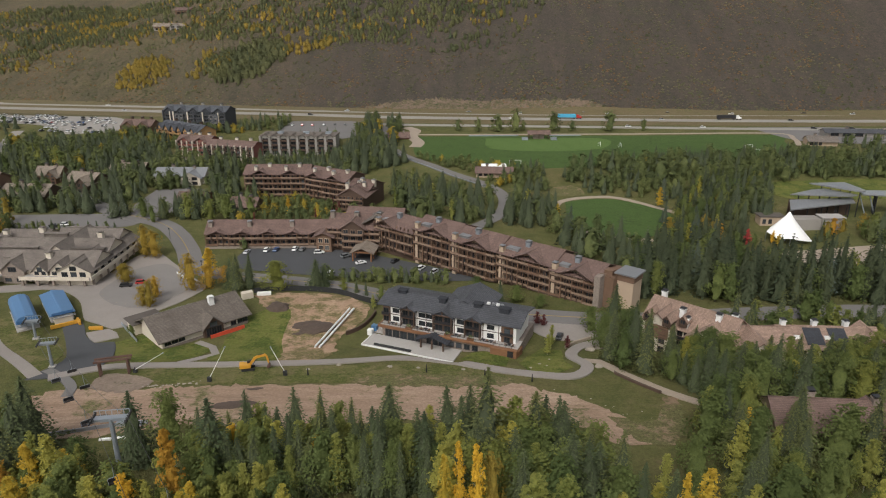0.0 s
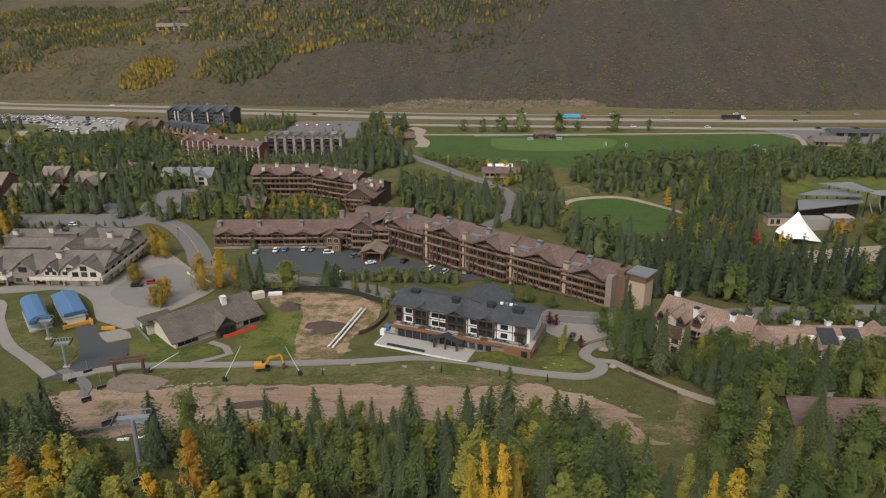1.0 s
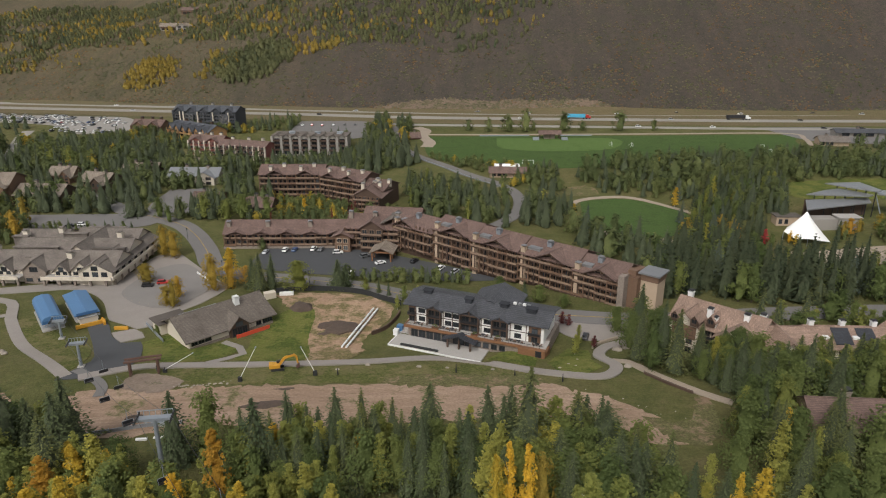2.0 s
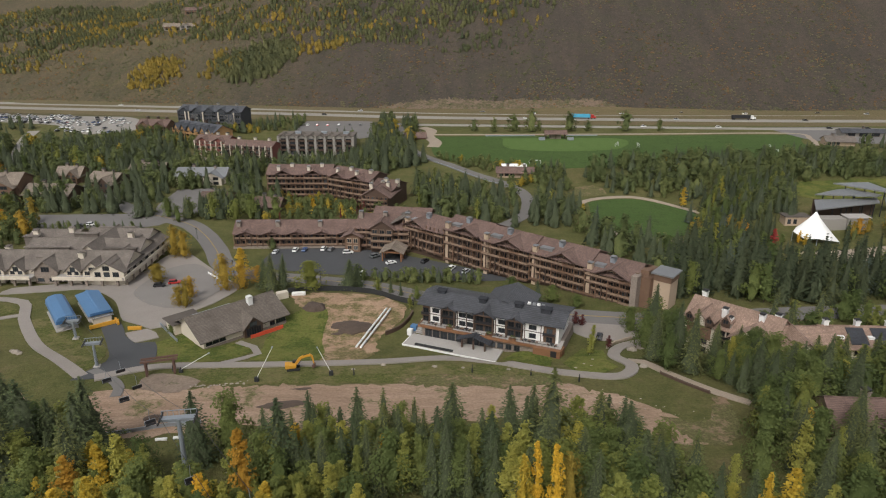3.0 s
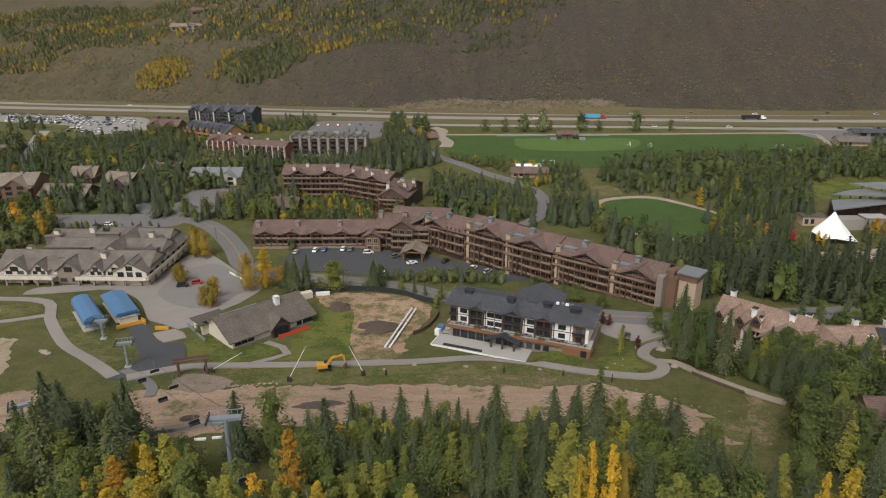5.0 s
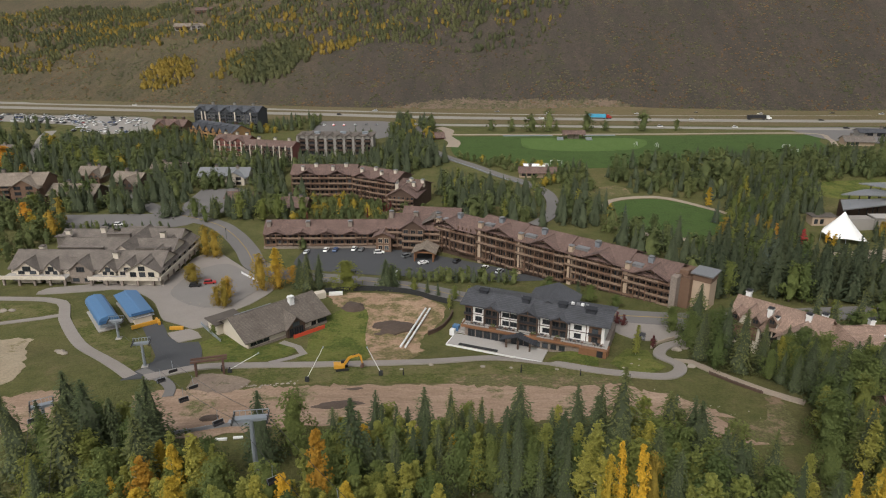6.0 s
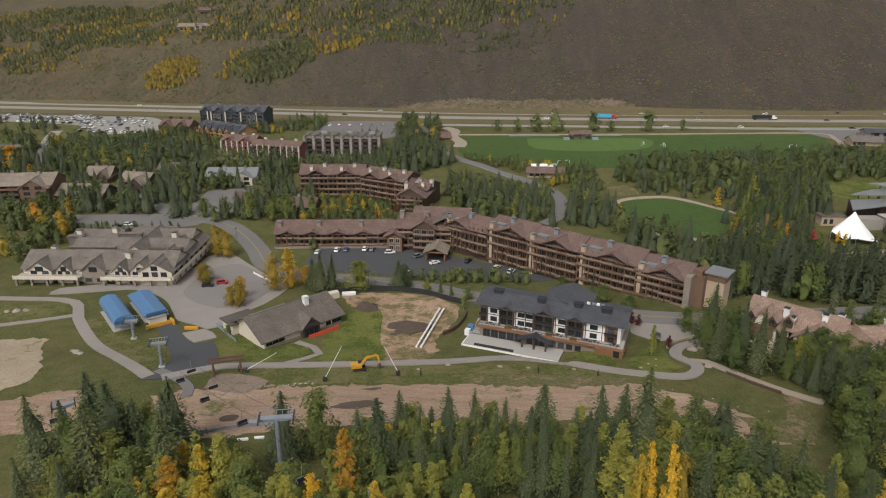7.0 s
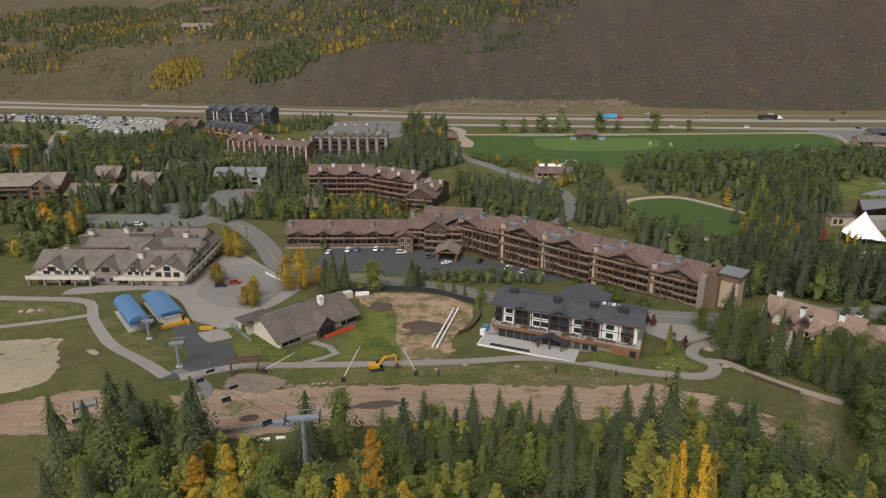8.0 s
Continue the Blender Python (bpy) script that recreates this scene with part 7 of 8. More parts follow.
# ---- farther woods, hillside woods and brush: one mass of each ----
def mass(name, spots, shape, material, label, category, shaded_core=False):
    """Many plants joined in one mesh; shape gives the sprays and inner mass of a plant 1 m tall."""
    libs = [shape(rng) for _ in range(5)]
    V, N, F, K, base = [], [], [], [], 0
    libs = [(*leaf_quads(*sprays), core) for sprays, core in libs]
    for x, y, z, h, w in spots:
        v, nor, core = libs[int(rng.integers(5))]
        t = rng.uniform(0, 6.283)
        R = np.array([[math.cos(t), -math.sin(t), 0], [math.sin(t), math.cos(t), 0], [0, 0, 1]])
        S, O = np.array([h * w, h * w, h]), np.array([x, y, z])
        F.append((np.arange(len(v)) + base).reshape(-1, 4))
        V.append((v @ R.T) * S + O)
        N.append(nor @ R.T)
        K.append(np.zeros(len(v) // 4, np.int32))
        base += len(v)
        if core is not None:
            cv, cf = core
            V.append((cv @ R.T) * S + O)
            N.append(unit(cv * (1, 1, 0.4) + (0, 0, 0.02)) @ R.T)
            F.append(np.array([q for q in cf if len(q) == 4]) + base)
            K.append(np.ones(len(F[-1]), np.int32))
            base += len(cv)
    V, F = np.concatenate(V).astype(np.float32), np.concatenate(F).astype(np.int32)
    me = bpy.data.meshes.new(name)
    me.vertices.add(len(V))
    me.vertices.foreach_set("co", V.ravel())
    me.loops.add(F.size)
    me.loops.foreach_set("vertex_index", F.ravel())
    me.polygons.add(len(F))
    me.polygons.foreach_set("loop_start", np.arange(len(F), dtype=np.int32) * 4)
    me.materials.append(material)
    # Second slot: painted shade for the inner masses of far conifers.
    me.materials.append(CORE_SHADE)
    me.polygons.foreach_set("material_index", np.concatenate(K) * int(shaded_core))
    me.update(calc_edges=True)
    me.normals_split_custom_set_from_vertices(np.concatenate(N).tolist())
    return tagged(new(name, me), label, category, kind="stuff")


def far_spruce(r):
    return spruce_sprays(r, 14, 8, 2, 0.07, 0.26, 0.03), core_of(r, [(0.03 + 0.9 * k / 5, 0.16 * (1 - k / 5) ** 0.85 + 0.003) for k in range(6)], 6)


def far_leafy(r):
    return leaf_sprays(r, 28, 9, 0.078, 0.34, 0.06, 0.97), core_of(r, [(0.07 + 0.8 * k / 5, 0.15 * math.sin(math.pi * (0.14 + 0.8 * k / 5)) ** 0.75) for k in range(6)], 7)


def hill_leafy(r):
    return leaf_sprays(r, 11, 4, 0.14, 0.34, 0.06, 0.97), core_of(r, [(0.02 + 0.86 * k / 3, 0.28 * math.sin(math.pi * (0.16 + 0.76 * k / 3)) ** 0.75) for k in range(4)], 5)


def low_bush(r):
    return leaf_sprays(r, 1, 2, 0.4, 0.3, 0.3, 0.9), core_of(r, [(-0.1, 0.5), (0.45, 0.52), (0.85, 0.25)], 5)


def ground_spots(kinds):
    return [(x, y, at(x, y) - 0.1, h, rng.uniform(0.9, 1.45)) for k, x, y, h in OVERFLOW if k in kinds]


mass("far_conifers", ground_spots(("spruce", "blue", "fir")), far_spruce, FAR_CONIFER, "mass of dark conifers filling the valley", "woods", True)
mass("far_leafy_trees", ground_spots(("green", "olive", "gold")), far_leafy, FAR_LEAF, "mass of green and olive leafy trees", "woods")
mass("far_autumn_trees", ground_spots(("yellow", "orange", "amber", "red", "crimson")), far_leafy, FAR_YELLOW, "yellow autumn trees scattered through the valley", "woods")


def hill_patch(cx, cy, rx, ry, n, h0, h1):
    out = []
    for _ in range(n):
        a, r = rng.uniform(0, 6.283), math.sqrt(rng.uniform(0, 1))
        x, y = cx + rx * r * math.cos(a) + rng.normal(0, 3), cy + ry * r * math.sin(a) + rng.normal(0, 3)
        if y > float(hill_foot(x)) + 6:
            out.append((x, y, at(x, y) - 0.6, rng.uniform(h0, h1), rng.uniform(0.8, 1.2)))
    return out


def hill_wood(n, h0, h1, seed, bias):
    """Open woodland over the upper western hillside, thicker along the draws."""
    edge = [(-660, 812), (-533, 812), (-478, 800), (-490, 868), (-399, 872), (-320, 846), (-253, 822), (-156, 788), (-104, 758), (-68, 760), (-8, 736), (50, 732), (87, 752), (114, 790), (60, 860), (-300, 1060), (-720, 1160)]
    out = []
    while len(out) < n:
        x, y = rng.uniform(-720, 114), rng.uniform(732, 1120)
        if inside(edge, x, y) and noise.noise((x * 0.018, y * 0.028, seed)) + 0.4 * noise.noise((x * 0.06, y * 0.08, seed)) > rng.normal(bias, 0.12):
            out.append((x, y, at(x, y) - 0.5, rng.uniform(h0, h1), rng.uniform(0.8, 1.25)))
    return out


greens = hill_patch(-214, 764, 42, 34, 330, 6, 11) + hill_wood(4300, 3, 8, 1.7, -0.2) + hill_patch(-40, 785, 90, 22, 150, 4, 8) + hill_patch(-250, 768, 22, 12, 26, 5, 9) + hill_patch(-300, 850, 120, 20, 40, 2, 5)
yellows = hill_patch(-330, 768, 27, 38, 230, 4, 8) + hill_patch(-150, 772, 36, 9, 50, 5, 9) + hill_patch(-245, 772, 16, 10, 26, 6, 9) + hill_wood(900, 3, 8, 21.3, 0.1) + hill_patch(-262, 768, 10, 26, 40, 5, 9) + hill_patch(-448, 948, 30, 14, 50, 6, 9) + hill_patch(-480, 830, 60, 25, 34, 3, 6)
darks = hill_wood(130, 6, 11, 40.1, 0.0) + hill_patch(-208, 762, 36, 12, 8, 8, 11) + hill_patch(50, 732, 20, 5, 6, 5, 7)
mass("hillside_aspens", greens, hill_leafy, HILL_LEAF, "green aspen woods on the dry hillside", "woods")
mass("hillside_autumn_aspens", yellows, hill_leafy, HILL_YELLOW, "golden aspen groves on the dry hillside", "woods")
mass("hillside_conifers", darks, far_spruce, FAR_CONIFER, "scattered dark conifers on the hillside", "woods")

def scrub(n, lo, hi, h0, h1, seed):
    out = []
    for _ in range(n):
        x = rng.uniform(-580, 440)
        y = float(hill_foot(x)) + 4 + 320 * rng.uniform(0, 1) ** 1.3
        if noise.noise((x * 0.02, y * 0.02, seed)) + 0.8 * noise.noise((x * 0.085, y * 0.06, seed + 5)) > rng.uniform(lo, hi):
            out.append((x, y, at(x, y) - 0.3, rng.uniform(h0, h1), rng.uniform(1.5, 2.8)))
    return out


mass("sagebrush", scrub(15000, -0.5, 0.6, 0.6, 1.5, 3.3), low_bush, SAGE, "low grey sagebrush on the hillside", "shrubs")
mass("dark_scrub", scrub(11000, -0.2, 0.6, 0.6, 1.5, 9.1), low_bush, SCRUB, "dark green scrub dotting the hillside", "shrubs")
mass("rust_scrub", scrub(15000, -0.2, 0.5, 0.5, 1.3, 15.7), low_bush, RUSTY, "rust-coloured autumn scrub on the hillside", "shrubs")


# ---- chairlift ----
def lift_tower(label, x, y, top, rot, arm=6.0, r=0.42, foot=True):
    z = at(x, y)
    h = thing("lift_tower", pose(x, y, z, 0, 0, rot), label, "chairlift tower", "chairlift towers")
    H = top - z
    bm = B()
    tube(bm, (0, 0, -0.6), (0, 0, H), r * 1.15, r * 0.8, 12)
    part("pole", bm, METAL_GREY, h)
    bm = B()
    box(bm, -arm / 2, arm / 2, -0.28, 0.28, H - 0.3, H + 0.25)
    for s in (-1, 1):
        slab(bm, [(0, -0.2, H - 0.2), (s * arm * 0.3, -0.2, H - 0.2), (s * arm * 0.3, 0.2, H - 0.2), (0, 0.2, H - 0.2)], 0.25)
    part("crossarm", bm, METAL_GREY, h)
    bm = B()
    box(bm, -arm / 2, arm / 2, 1.1, 1.22, H + 1.2, H + 1.32)
    box(bm, -arm / 2, arm / 2, 0.35, 1.2, H + 0.1, H + 0.16)
    for k in range(7):
        px = -arm / 2 + arm * k / 6
        box(bm, px - 0.04, px + 0.04, 1.12, 1.2, H + 0.1, H + 1.3)
    part("catwalk", bm, METAL_GREY, h, "galvanised catwalk with handrail")
    for s in (-1, 1):
        bm = B()
        box(bm, s * arm / 2 - 0.12, s * arm / 2 + 0.12, -2.0, 2.0, H + 0.1, H + 0.3)
        for k in range(5):
            tube(bm, (s * arm / 2 - 0.14, -1.8 + 0.9 * k, H + 0.42), (s * arm / 2 + 0.14, -1.8 + 0.9 * k, H + 0.42), 0.26, 0.26, 10)
        part("sheave_train", bm, METAL_DARK, h, "dark row of cable wheels")
    bm = B()
    for k in range(int(H / 0.5)):
        box(bm, -0.2, 0.2, r * 0.9, r * 0.9 + 0.12, 0.5 + 0.5 * k, 0.55 + 0.5 * k)
    part("ladder", bm, METAL_GREY, h)
    if foot:
        block(h, I4, "footing", -0.9, 0.9, -0.9, 0.9, -0.6, 0.5, CONCRETE, "pale concrete footing", 0.1)
    return h


lift_tower("tall grey steel chairlift tower among aspens", -62.3, 109.1, 27.2, 8, 6.4, 0.5)
lift_tower("grey steel chairlift tower beside the asphalt", -110.7, 170.2, 10.6, 14, 4.6)
lift_tower("short grey chairlift tower before the blue terminal", -129.0, 193.4, 6.2, 14, 4.4)
lift_tower("pale steel chairlift tower on a concrete footing", -115.1, 129.9, 16.5, 30, 4.6)


def cable(a, b, sag):
    crv = bpy.data.curves.new("lift_cable", "CURVE")
    crv.dimensions, crv.bevel_depth, crv.bevel_resolution = "3D", 0.045, 1
    sp = crv.splines.new("POLY")
    n = 24
    sp.points.add(n)
    for i in range(n + 1):
        t = i / n
        p = Vector(a).lerp(Vector(b), t)
        sp.points[i].co = (p.x, p.y, p.z - 4 * sag * t * (1 - t), 1)
    crv.materials.append(METAL_DARK)
    return tagged(new("lift_cable", crv), "thin dark steel chairlift cable", "cable", "chairlift cables")


cable((-65.4, 108.7, 27.6), (-112.9, 169.7, 11.0), 2.4)
cable((-59.2, 109.5, 27.6), (-108.5, 170.7, 11.0), 2.4)
cable((-112.9, 169.7, 11.0), (-131.0, 192.9, 6.6), 0.4)
cable((-108.5, 170.7, 11.0), (-127.0, 193.9, 6.6), 0.4)
cable((-65.4, 108.7, 27.6), (-10, 30, 45), 3.0)
cable((-59.2, 109.5, 27.6), (-4, 31, 45), 3.0)
cable((-117.0, 128.8, 16.9), (-80, 60, 30), 2.5)
cable((-113.1, 131.0, 16.9), (-76, 62, 30), 2.5)


def lift_chair(x, y, z, rot, seat_mat=METAL_DARK):
    """A four-seat chair hanging from its cable at z."""
    h = thing("lift_chair", pose(x, y, z, 0, 0, rot), "dark padded steel chairlift chair hanging from its cable", "lift chair", "chairlift chairs")
    bm = B()
    tube(bm, (0, 0, 0.1), (0, 0.35, -1.6), 0.05, 0.05, 6)
    tube(bm, (0, 0.35, -1.6), (0, 0.3, -2.5), 0.05, 0.05, 6)
    tube(bm, (-1.0, 0.3, -2.4), (1.0, 0.3, -2.4), 0.05, 0.05, 6)
    part("hanger", bm, METAL_GREY, h)
    bm = B()
    box(bm, -1.1, 1.1, -0.35, 0.3, -3.35, -3.22)
    bevel_all(bm, 0.04)
    part("seat", bm, seat_mat, h)
    bm = B()
    box(bm, -1.1, 1.1, 0.26, 0.36, -3.2, -2.5)
    bevel_all(bm, 0.03)
    part("backrest", bm, seat_mat, h)
    for px in (-1.05, 1.05):
        bm = B()
        tube(bm, (px, 0.3, -2.4), (px, -0.35, -2.9), 0.035, 0.035, 5)
        tube(bm, (px, -0.35, -2.9), (px, -0.3, -3.3), 0.035, 0.035, 5)
        part("armrest", bm, METAL_GREY, h)


for t, side in ((0.42, 0), (0.56, 1), (0.66, 0), (0.76, 1), (0.12, 0)):
    a, b = (Vector((-65.4, 108.7, 27.6)), Vector((-112.9, 169.7, 11.0))) if side == 0 else (Vector((-59.2, 109.5, 27.6)), Vector((-108.5, 170.7, 11.0)))
    p = a.lerp(b, t)
    lift_chair(p.x, p.y, p.z - 9.6 * t * (1 - t), 38 + 180 * side)
for t, side in ((0.2, 0), (0.3, 1)):
    a, b = (Vector((-65.4, 108.7, 27.6)), Vector((-10, 30, 45))) if side == 0 else (Vector((-59.2, 109.5, 27.6)), Vector((-4, 31, 45)))
    p = a.lerp(b, t)
    lift_chair(p.x, p.y, p.z - 12 * t * (1 - t), 38 + 180 * side)


lift_chair(-117.0, 128.8, 16.4, 30)
lift_chair(-114.4, 127.6, 14.6, 30)


# ---- timber gate, snow guns, excavator, building-site things ----
def build_gate():
    x, y = -90.6, 165.4
    h = thing("timber_gate", pose(x, y, at(x, y), 0, 0, 16), "rust-brown timber gateway with low pitched roof beam", "gate")
    for s in (-1, 1):
        for dy in (-0.9, 0.9):
            block(h, I4, "post", s * 3.6 - 0.24, s * 3.6 + 0.24, dy - 0.24, dy + 0.24, -0.5, 4.6, RUST, "", 0.04)
        block(h, I4, "brace", s * 3.6 - 0.12, s * 3.6 + 0.12, -0.9, 0.9, 2.0, 2.3, RUST)
    for dy in (-0.9, 0.9):
        block(h, I4, "beam", -4.8, 4.8, dy - 0.22, dy + 0.22, 4.5, 5.05, RUST, "", 0.04)


build_gate()


def snow_gun(x, y, dx, dy, dz, fan=True):
    z = at(x, y)
    h = thing("snow_gun", pose(x, y, z), "long pale snowmaking lance on a dark padded base", "snow gun", "snow guns along the path")
    bm = B()
    tube(bm, (0, 0, 1.0), (dx, dy, dz), 0.085, 0.06, 8)
    part("lance", bm, WHITE_PLASTIC, h, "long pale metal lance")
    bm = B()
    tube(bm, (0, 0, -0.4), (0, 0, 1.7), 0.16, 0.16, 8)
    tube(bm, (0.5, 0.1, -0.4), (0.5, 0.1, 1.3), 0.09, 0.09, 6)
    part("stand", bm, METAL_DARK, h)
    bm = B()
    box(bm, -0.55, 0.55, -0.4, 0.4, 0.0, 1.5 if fan else 1.0)
    bevel_all(bm, 0.15)
    part("padding", bm, BLACK_MESH, h, "black padded cover")
    bm = B()
    tube(bm, (dx * 0.96, dy * 0.96, dz * 0.97), (dx * 1.02, dy * 1.02, dz * 1.02), 0.17, 0.2, 8)
    part("nozzle", bm, METAL_GREY, h)


snow_gun(-85.5, 166.4, 8.6, -0.5, 6.4, False)
snow_gun(-62.9, 160.5, 4.6, 1.6, 9.6)
snow_gun(-43.4, 164.4, -3.6, 1.0, 8.2)


def build_excavator():
    x, y = -54.6, 168.2
    h = thing("excavator", pose(x, y, at(x, y) + 0.15, 0, 0, 12) @ Matrix.Scale(0.86, 4), "yellow tracked excavator with bent arm on bare earth", "excavator")
    for s in (-1, 1):
        bm = B()
        box(bm, -2.1, 2.1, s * 1.15 - 0.3, s * 1.15 + 0.3, 0, 0.9)
        bevel_all(bm, 0.25)
        part("track", bm, RUBBER, h, "black steel track")
    bm = B()
    box(bm, -2.3, 0.9, -1.3, 1.3, 1.05, 2.2)
    box(bm, -2.6, -1.2, -1.25, 1.25, 1.1, 2.45)
    bevel_all(bm, 0.12)
    part("body", bm, YELLOW_PAINT, h)
    bm = B()
    box(bm, -0.2, 1.3, 0.1, 1.25, 1.2, 3.0)
    bevel_all(bm, 0.1)
    cab = part("cab", bm, METAL_DARK, h, "dark glazed driver's cab")
    block(cab, I4, "cab_window", 1.29, 1.33, 0.25, 1.1, 1.9, 2.8, CAR_GLASS)

    def limb(name, pts, w):
        bm = B()
        for (a, c, t0, t1) in zip(pts, pts[1:], w, w[1:]):
            d = Vector((c[0] - a[0], 0, c[1] - a[1]))
            n = Vector((-d.z, 0, d.x)).normalized()
            A, C = Vector((a[0], 0, a[1])), Vector((c[0], 0, c[1]))
            q = [A + n * t0, A - n * t0, C - n * t1, C + n * t1]
            f = [bm.verts.new((v.x, -0.5, v.z)) for v in q]
            k = [bm.verts.new((v.x, 0.0, v.z)) for v in q]
            bm.faces.new(f)
            bm.faces.new(k[::-1])
            for i in range(4):
                bm.faces.new((f[(i + 1) % 4], f[i], k[i], k[(i + 1) % 4]))
        bmesh.ops.recalc_face_normals(bm, faces=bm.faces[:])
        return part(name, bm, YELLOW_PAINT, h)
    limb("boom", [(0.6, 1.8), (2.4, 4.2), (3.6, 4.6), (5.8, 4.9)], [0.35, 0.42, 0.4, 0.28])
    limb("stick", [(5.3, 5.3), (6.2, 4.4), (6.6, 1.9)], [0.2, 0.32, 0.2])
    bm = B()
    tube(bm, (1.6, -0.25, 1.9), (3.2, -0.25, 4.1), 0.12, 0.1, 8)
    tube(bm, (3.4, -0.25, 5.0), (5.4, -0.25, 5.4), 0.1, 0.1, 8)
    part("ram", bm, METAL_DARK, h)
    bm = B()
    pr = [(6.6, 2.0), (7.2, 1.3), (6.9, 0.5), (6.0, 0.3), (5.9, 0.6), (6.4, 1.2)]
    f = [bm.verts.new((px, -0.95, pz)) for px, pz in pr]
    k = [bm.verts.new((px, 0.45, pz)) for px, pz in pr]
    bm.faces.new(f)
    bm.faces.new(k[::-1])
    for i in range(len(pr)):
        j = (i + 1) % len(pr)
        bm.faces.new((f[j], f[i], k[i], k[j]))
    bmesh.ops.recalc_face_normals(bm, faces=bm.faces[:])
    part("bucket", bm, RUST, h, "rusty digging bucket")


build_excavator()


def build_pipes():
    a, b = Vector((-38.6, 186.2)), Vector((-31.5, 214.0))
    d = (b - a).normalized()
    n = Vector((-d.y, d.x))
    for s in (-0.75, 0.75):
        p, q = a + n * s, b + n * s
        ang = math.degrees(math.atan2(d.y, d.x))
        h = thing("plastic_pipe", pose(p.x, p.y, at(p.x, p.y) + 0.15, 0, 0, ang), "long white plastic pipe lying on bare earth", "pipe", "pipes on the site")
        L = (q - p).length
        bm = B()
        tube(bm, (0, 0, 0.3), (L, 0, 0.3), 0.32, 0.32, 12)
        part("pipe", bm, WHITE_PLASTIC, h)
        for k in range(4):
            bm = B()
            tube(bm, (L * (0.15 + 0.23 * k) - 0.12, 0, 0.3), (L * (0.15 + 0.23 * k) + 0.12, 0, 0.3), 0.37, 0.37, 12)
            part("coupling", bm, METAL_GREY, h)


build_pipes()


def mound(name, label, x, y, rx, ry, hgt, material, rot=0, category="soil heap", n=22):
    bm = B()
    bmesh.ops.create_icosphere(bm, subdivisions=4, radius=1.0)
    seed = x * 0.37 + y * 0.11
    c, s = math.cos(radians(rot)), math.sin(radians(rot))
    for v in bm.verts:
        k = 1 + 0.3 * noise.noise((v.co.x * 1.6 + seed, v.co.y * 1.6, v.co.z)) + 0.12 * noise.noise((v.co.x * 5 + seed, v.co.y * 5, v.co.z * 5))
        px, py = v.co.x * rx * k, v.co.y * ry * k
        X, Y = x + px * c - py * s, y + px * s + py * c
        v.co = Vector((X, Y, at(X, Y) - 0.1 + max(-0.3, v.co.z) * hgt * k))
    for f in bm.faces:
        f.smooth = True
    return tagged(part(name, bm, material), label, category)


mound("soil_mound", "low round heap of dark topsoil", -57.6, 216.5, 4.2, 4.2, 1.5, DIRT_DARK)
mound("soil_mound", "broad low spread of dark topsoil", -45.0, 203.0, 5.5, 3.2, 0.7, DIRT_DARK, 20)
mound("soil_mound", "uneven heap of dark soil", -40.5, 200.5, 5.6, 4.2, 1.1, DIRT_DARK, 30)
mound("soil_mound", "small heap of dark soil", -46.5, 196.8, 2.4, 1.2, 0.4, DIRT_DARK, 10)
mound("soil_mound", "long dark soil patch on the ski run", -53, 147, 8, 3.0, 0.35, DIRT_DARK, 4)
mound("soil_mound", "dark soil patch on the ski run", -50, 156.0, 4, 0.9, 0.3, DIRT_DARK, 8)
mound("soil_mound", "brown earth heap on the ski run", -83, 141, 2.4, 1.6, 0.7, DIRT_DARK, 8)
mound("soil_mound", "dark soil spread on the sandy patch", -171, 181, 5, 2.0, 0.3, DIRT_DARK, -8)


def wall_line(name, label, pts, hgt, thick, material, category):
    line = smooth_line([(*p, 0) for p in pts], 2.0)
    bm = B()
    rows = []
    for i, p in enumerate(line):
        d = (line[min(i + 1, len(line) - 1)] - line[max(i - 1, 0)]).normalized()
        s = Vector((-d.y, d.x, 0)) * thick / 2
        z = at(p.x, p.y)
        w = 0.08 * hgt * noise.noise((p.x * 0.4, p.y * 0.4, 1))
        rows.append([bm.verts.new((q.x, q.y, zz)) for q, zz in ((p + s, z - 0.4), (p + s, z + hgt + w), (p - s, z + hgt + w), (p - s, z - 0.4))])
    for a, b in zip(rows, rows[1:]):
        for k in range(3):
            bm.faces.new((a[k], a[k + 1], b[k + 1], b[k]))
    bm.faces.new(rows[0])
    bm.faces.new(rows[-1][::-1])
    bmesh.ops.recalc_face_normals(bm, faces=bm.faces[:])
    ob = thing(name, I4, label, category)
    part("panel", bm, material, ob)
    for i in range(0, len(line), 2):
        p = line[i]
        bm = B()
        box(bm, p.x - 0.08, p.x + 0.08, p.y - thick / 2 - 0.1, p.y + thick / 2 + 0.1, at(p.x, p.y) - 0.4, at(p.x, p.y) + hgt + 0.12)
        part("post", bm, material, ob)


wall_line("site_fence", "black mesh site fence along the street", [(-70, 232), (-60, 234.5), (-48, 234), (-38, 230.5), (-30, 224), (-23, 219)], 2.0, 0.12, BLACK_MESH, "fence")
wall_line("retaining_wall", "dark timber retaining wall beside the hotel", [(-31, 196), (-27, 200), (-24, 207), (-23, 212)], 1.4, 0.5, WOOD_DARK, "retaining wall")
wall_line("low_wall", "low pale stone wall round the forecourt", [(37.5, 186), (41, 190), (47, 193.5)], 0.9, 0.5, GRAVEL, "low wall")
wall_line("retaining_wall", "dark timber edging along the footpath", [(47.5, 165.5), (52, 159), (56.5, 153.5)], 0.7, 0.6, WOOD_DARK, "retaining wall")
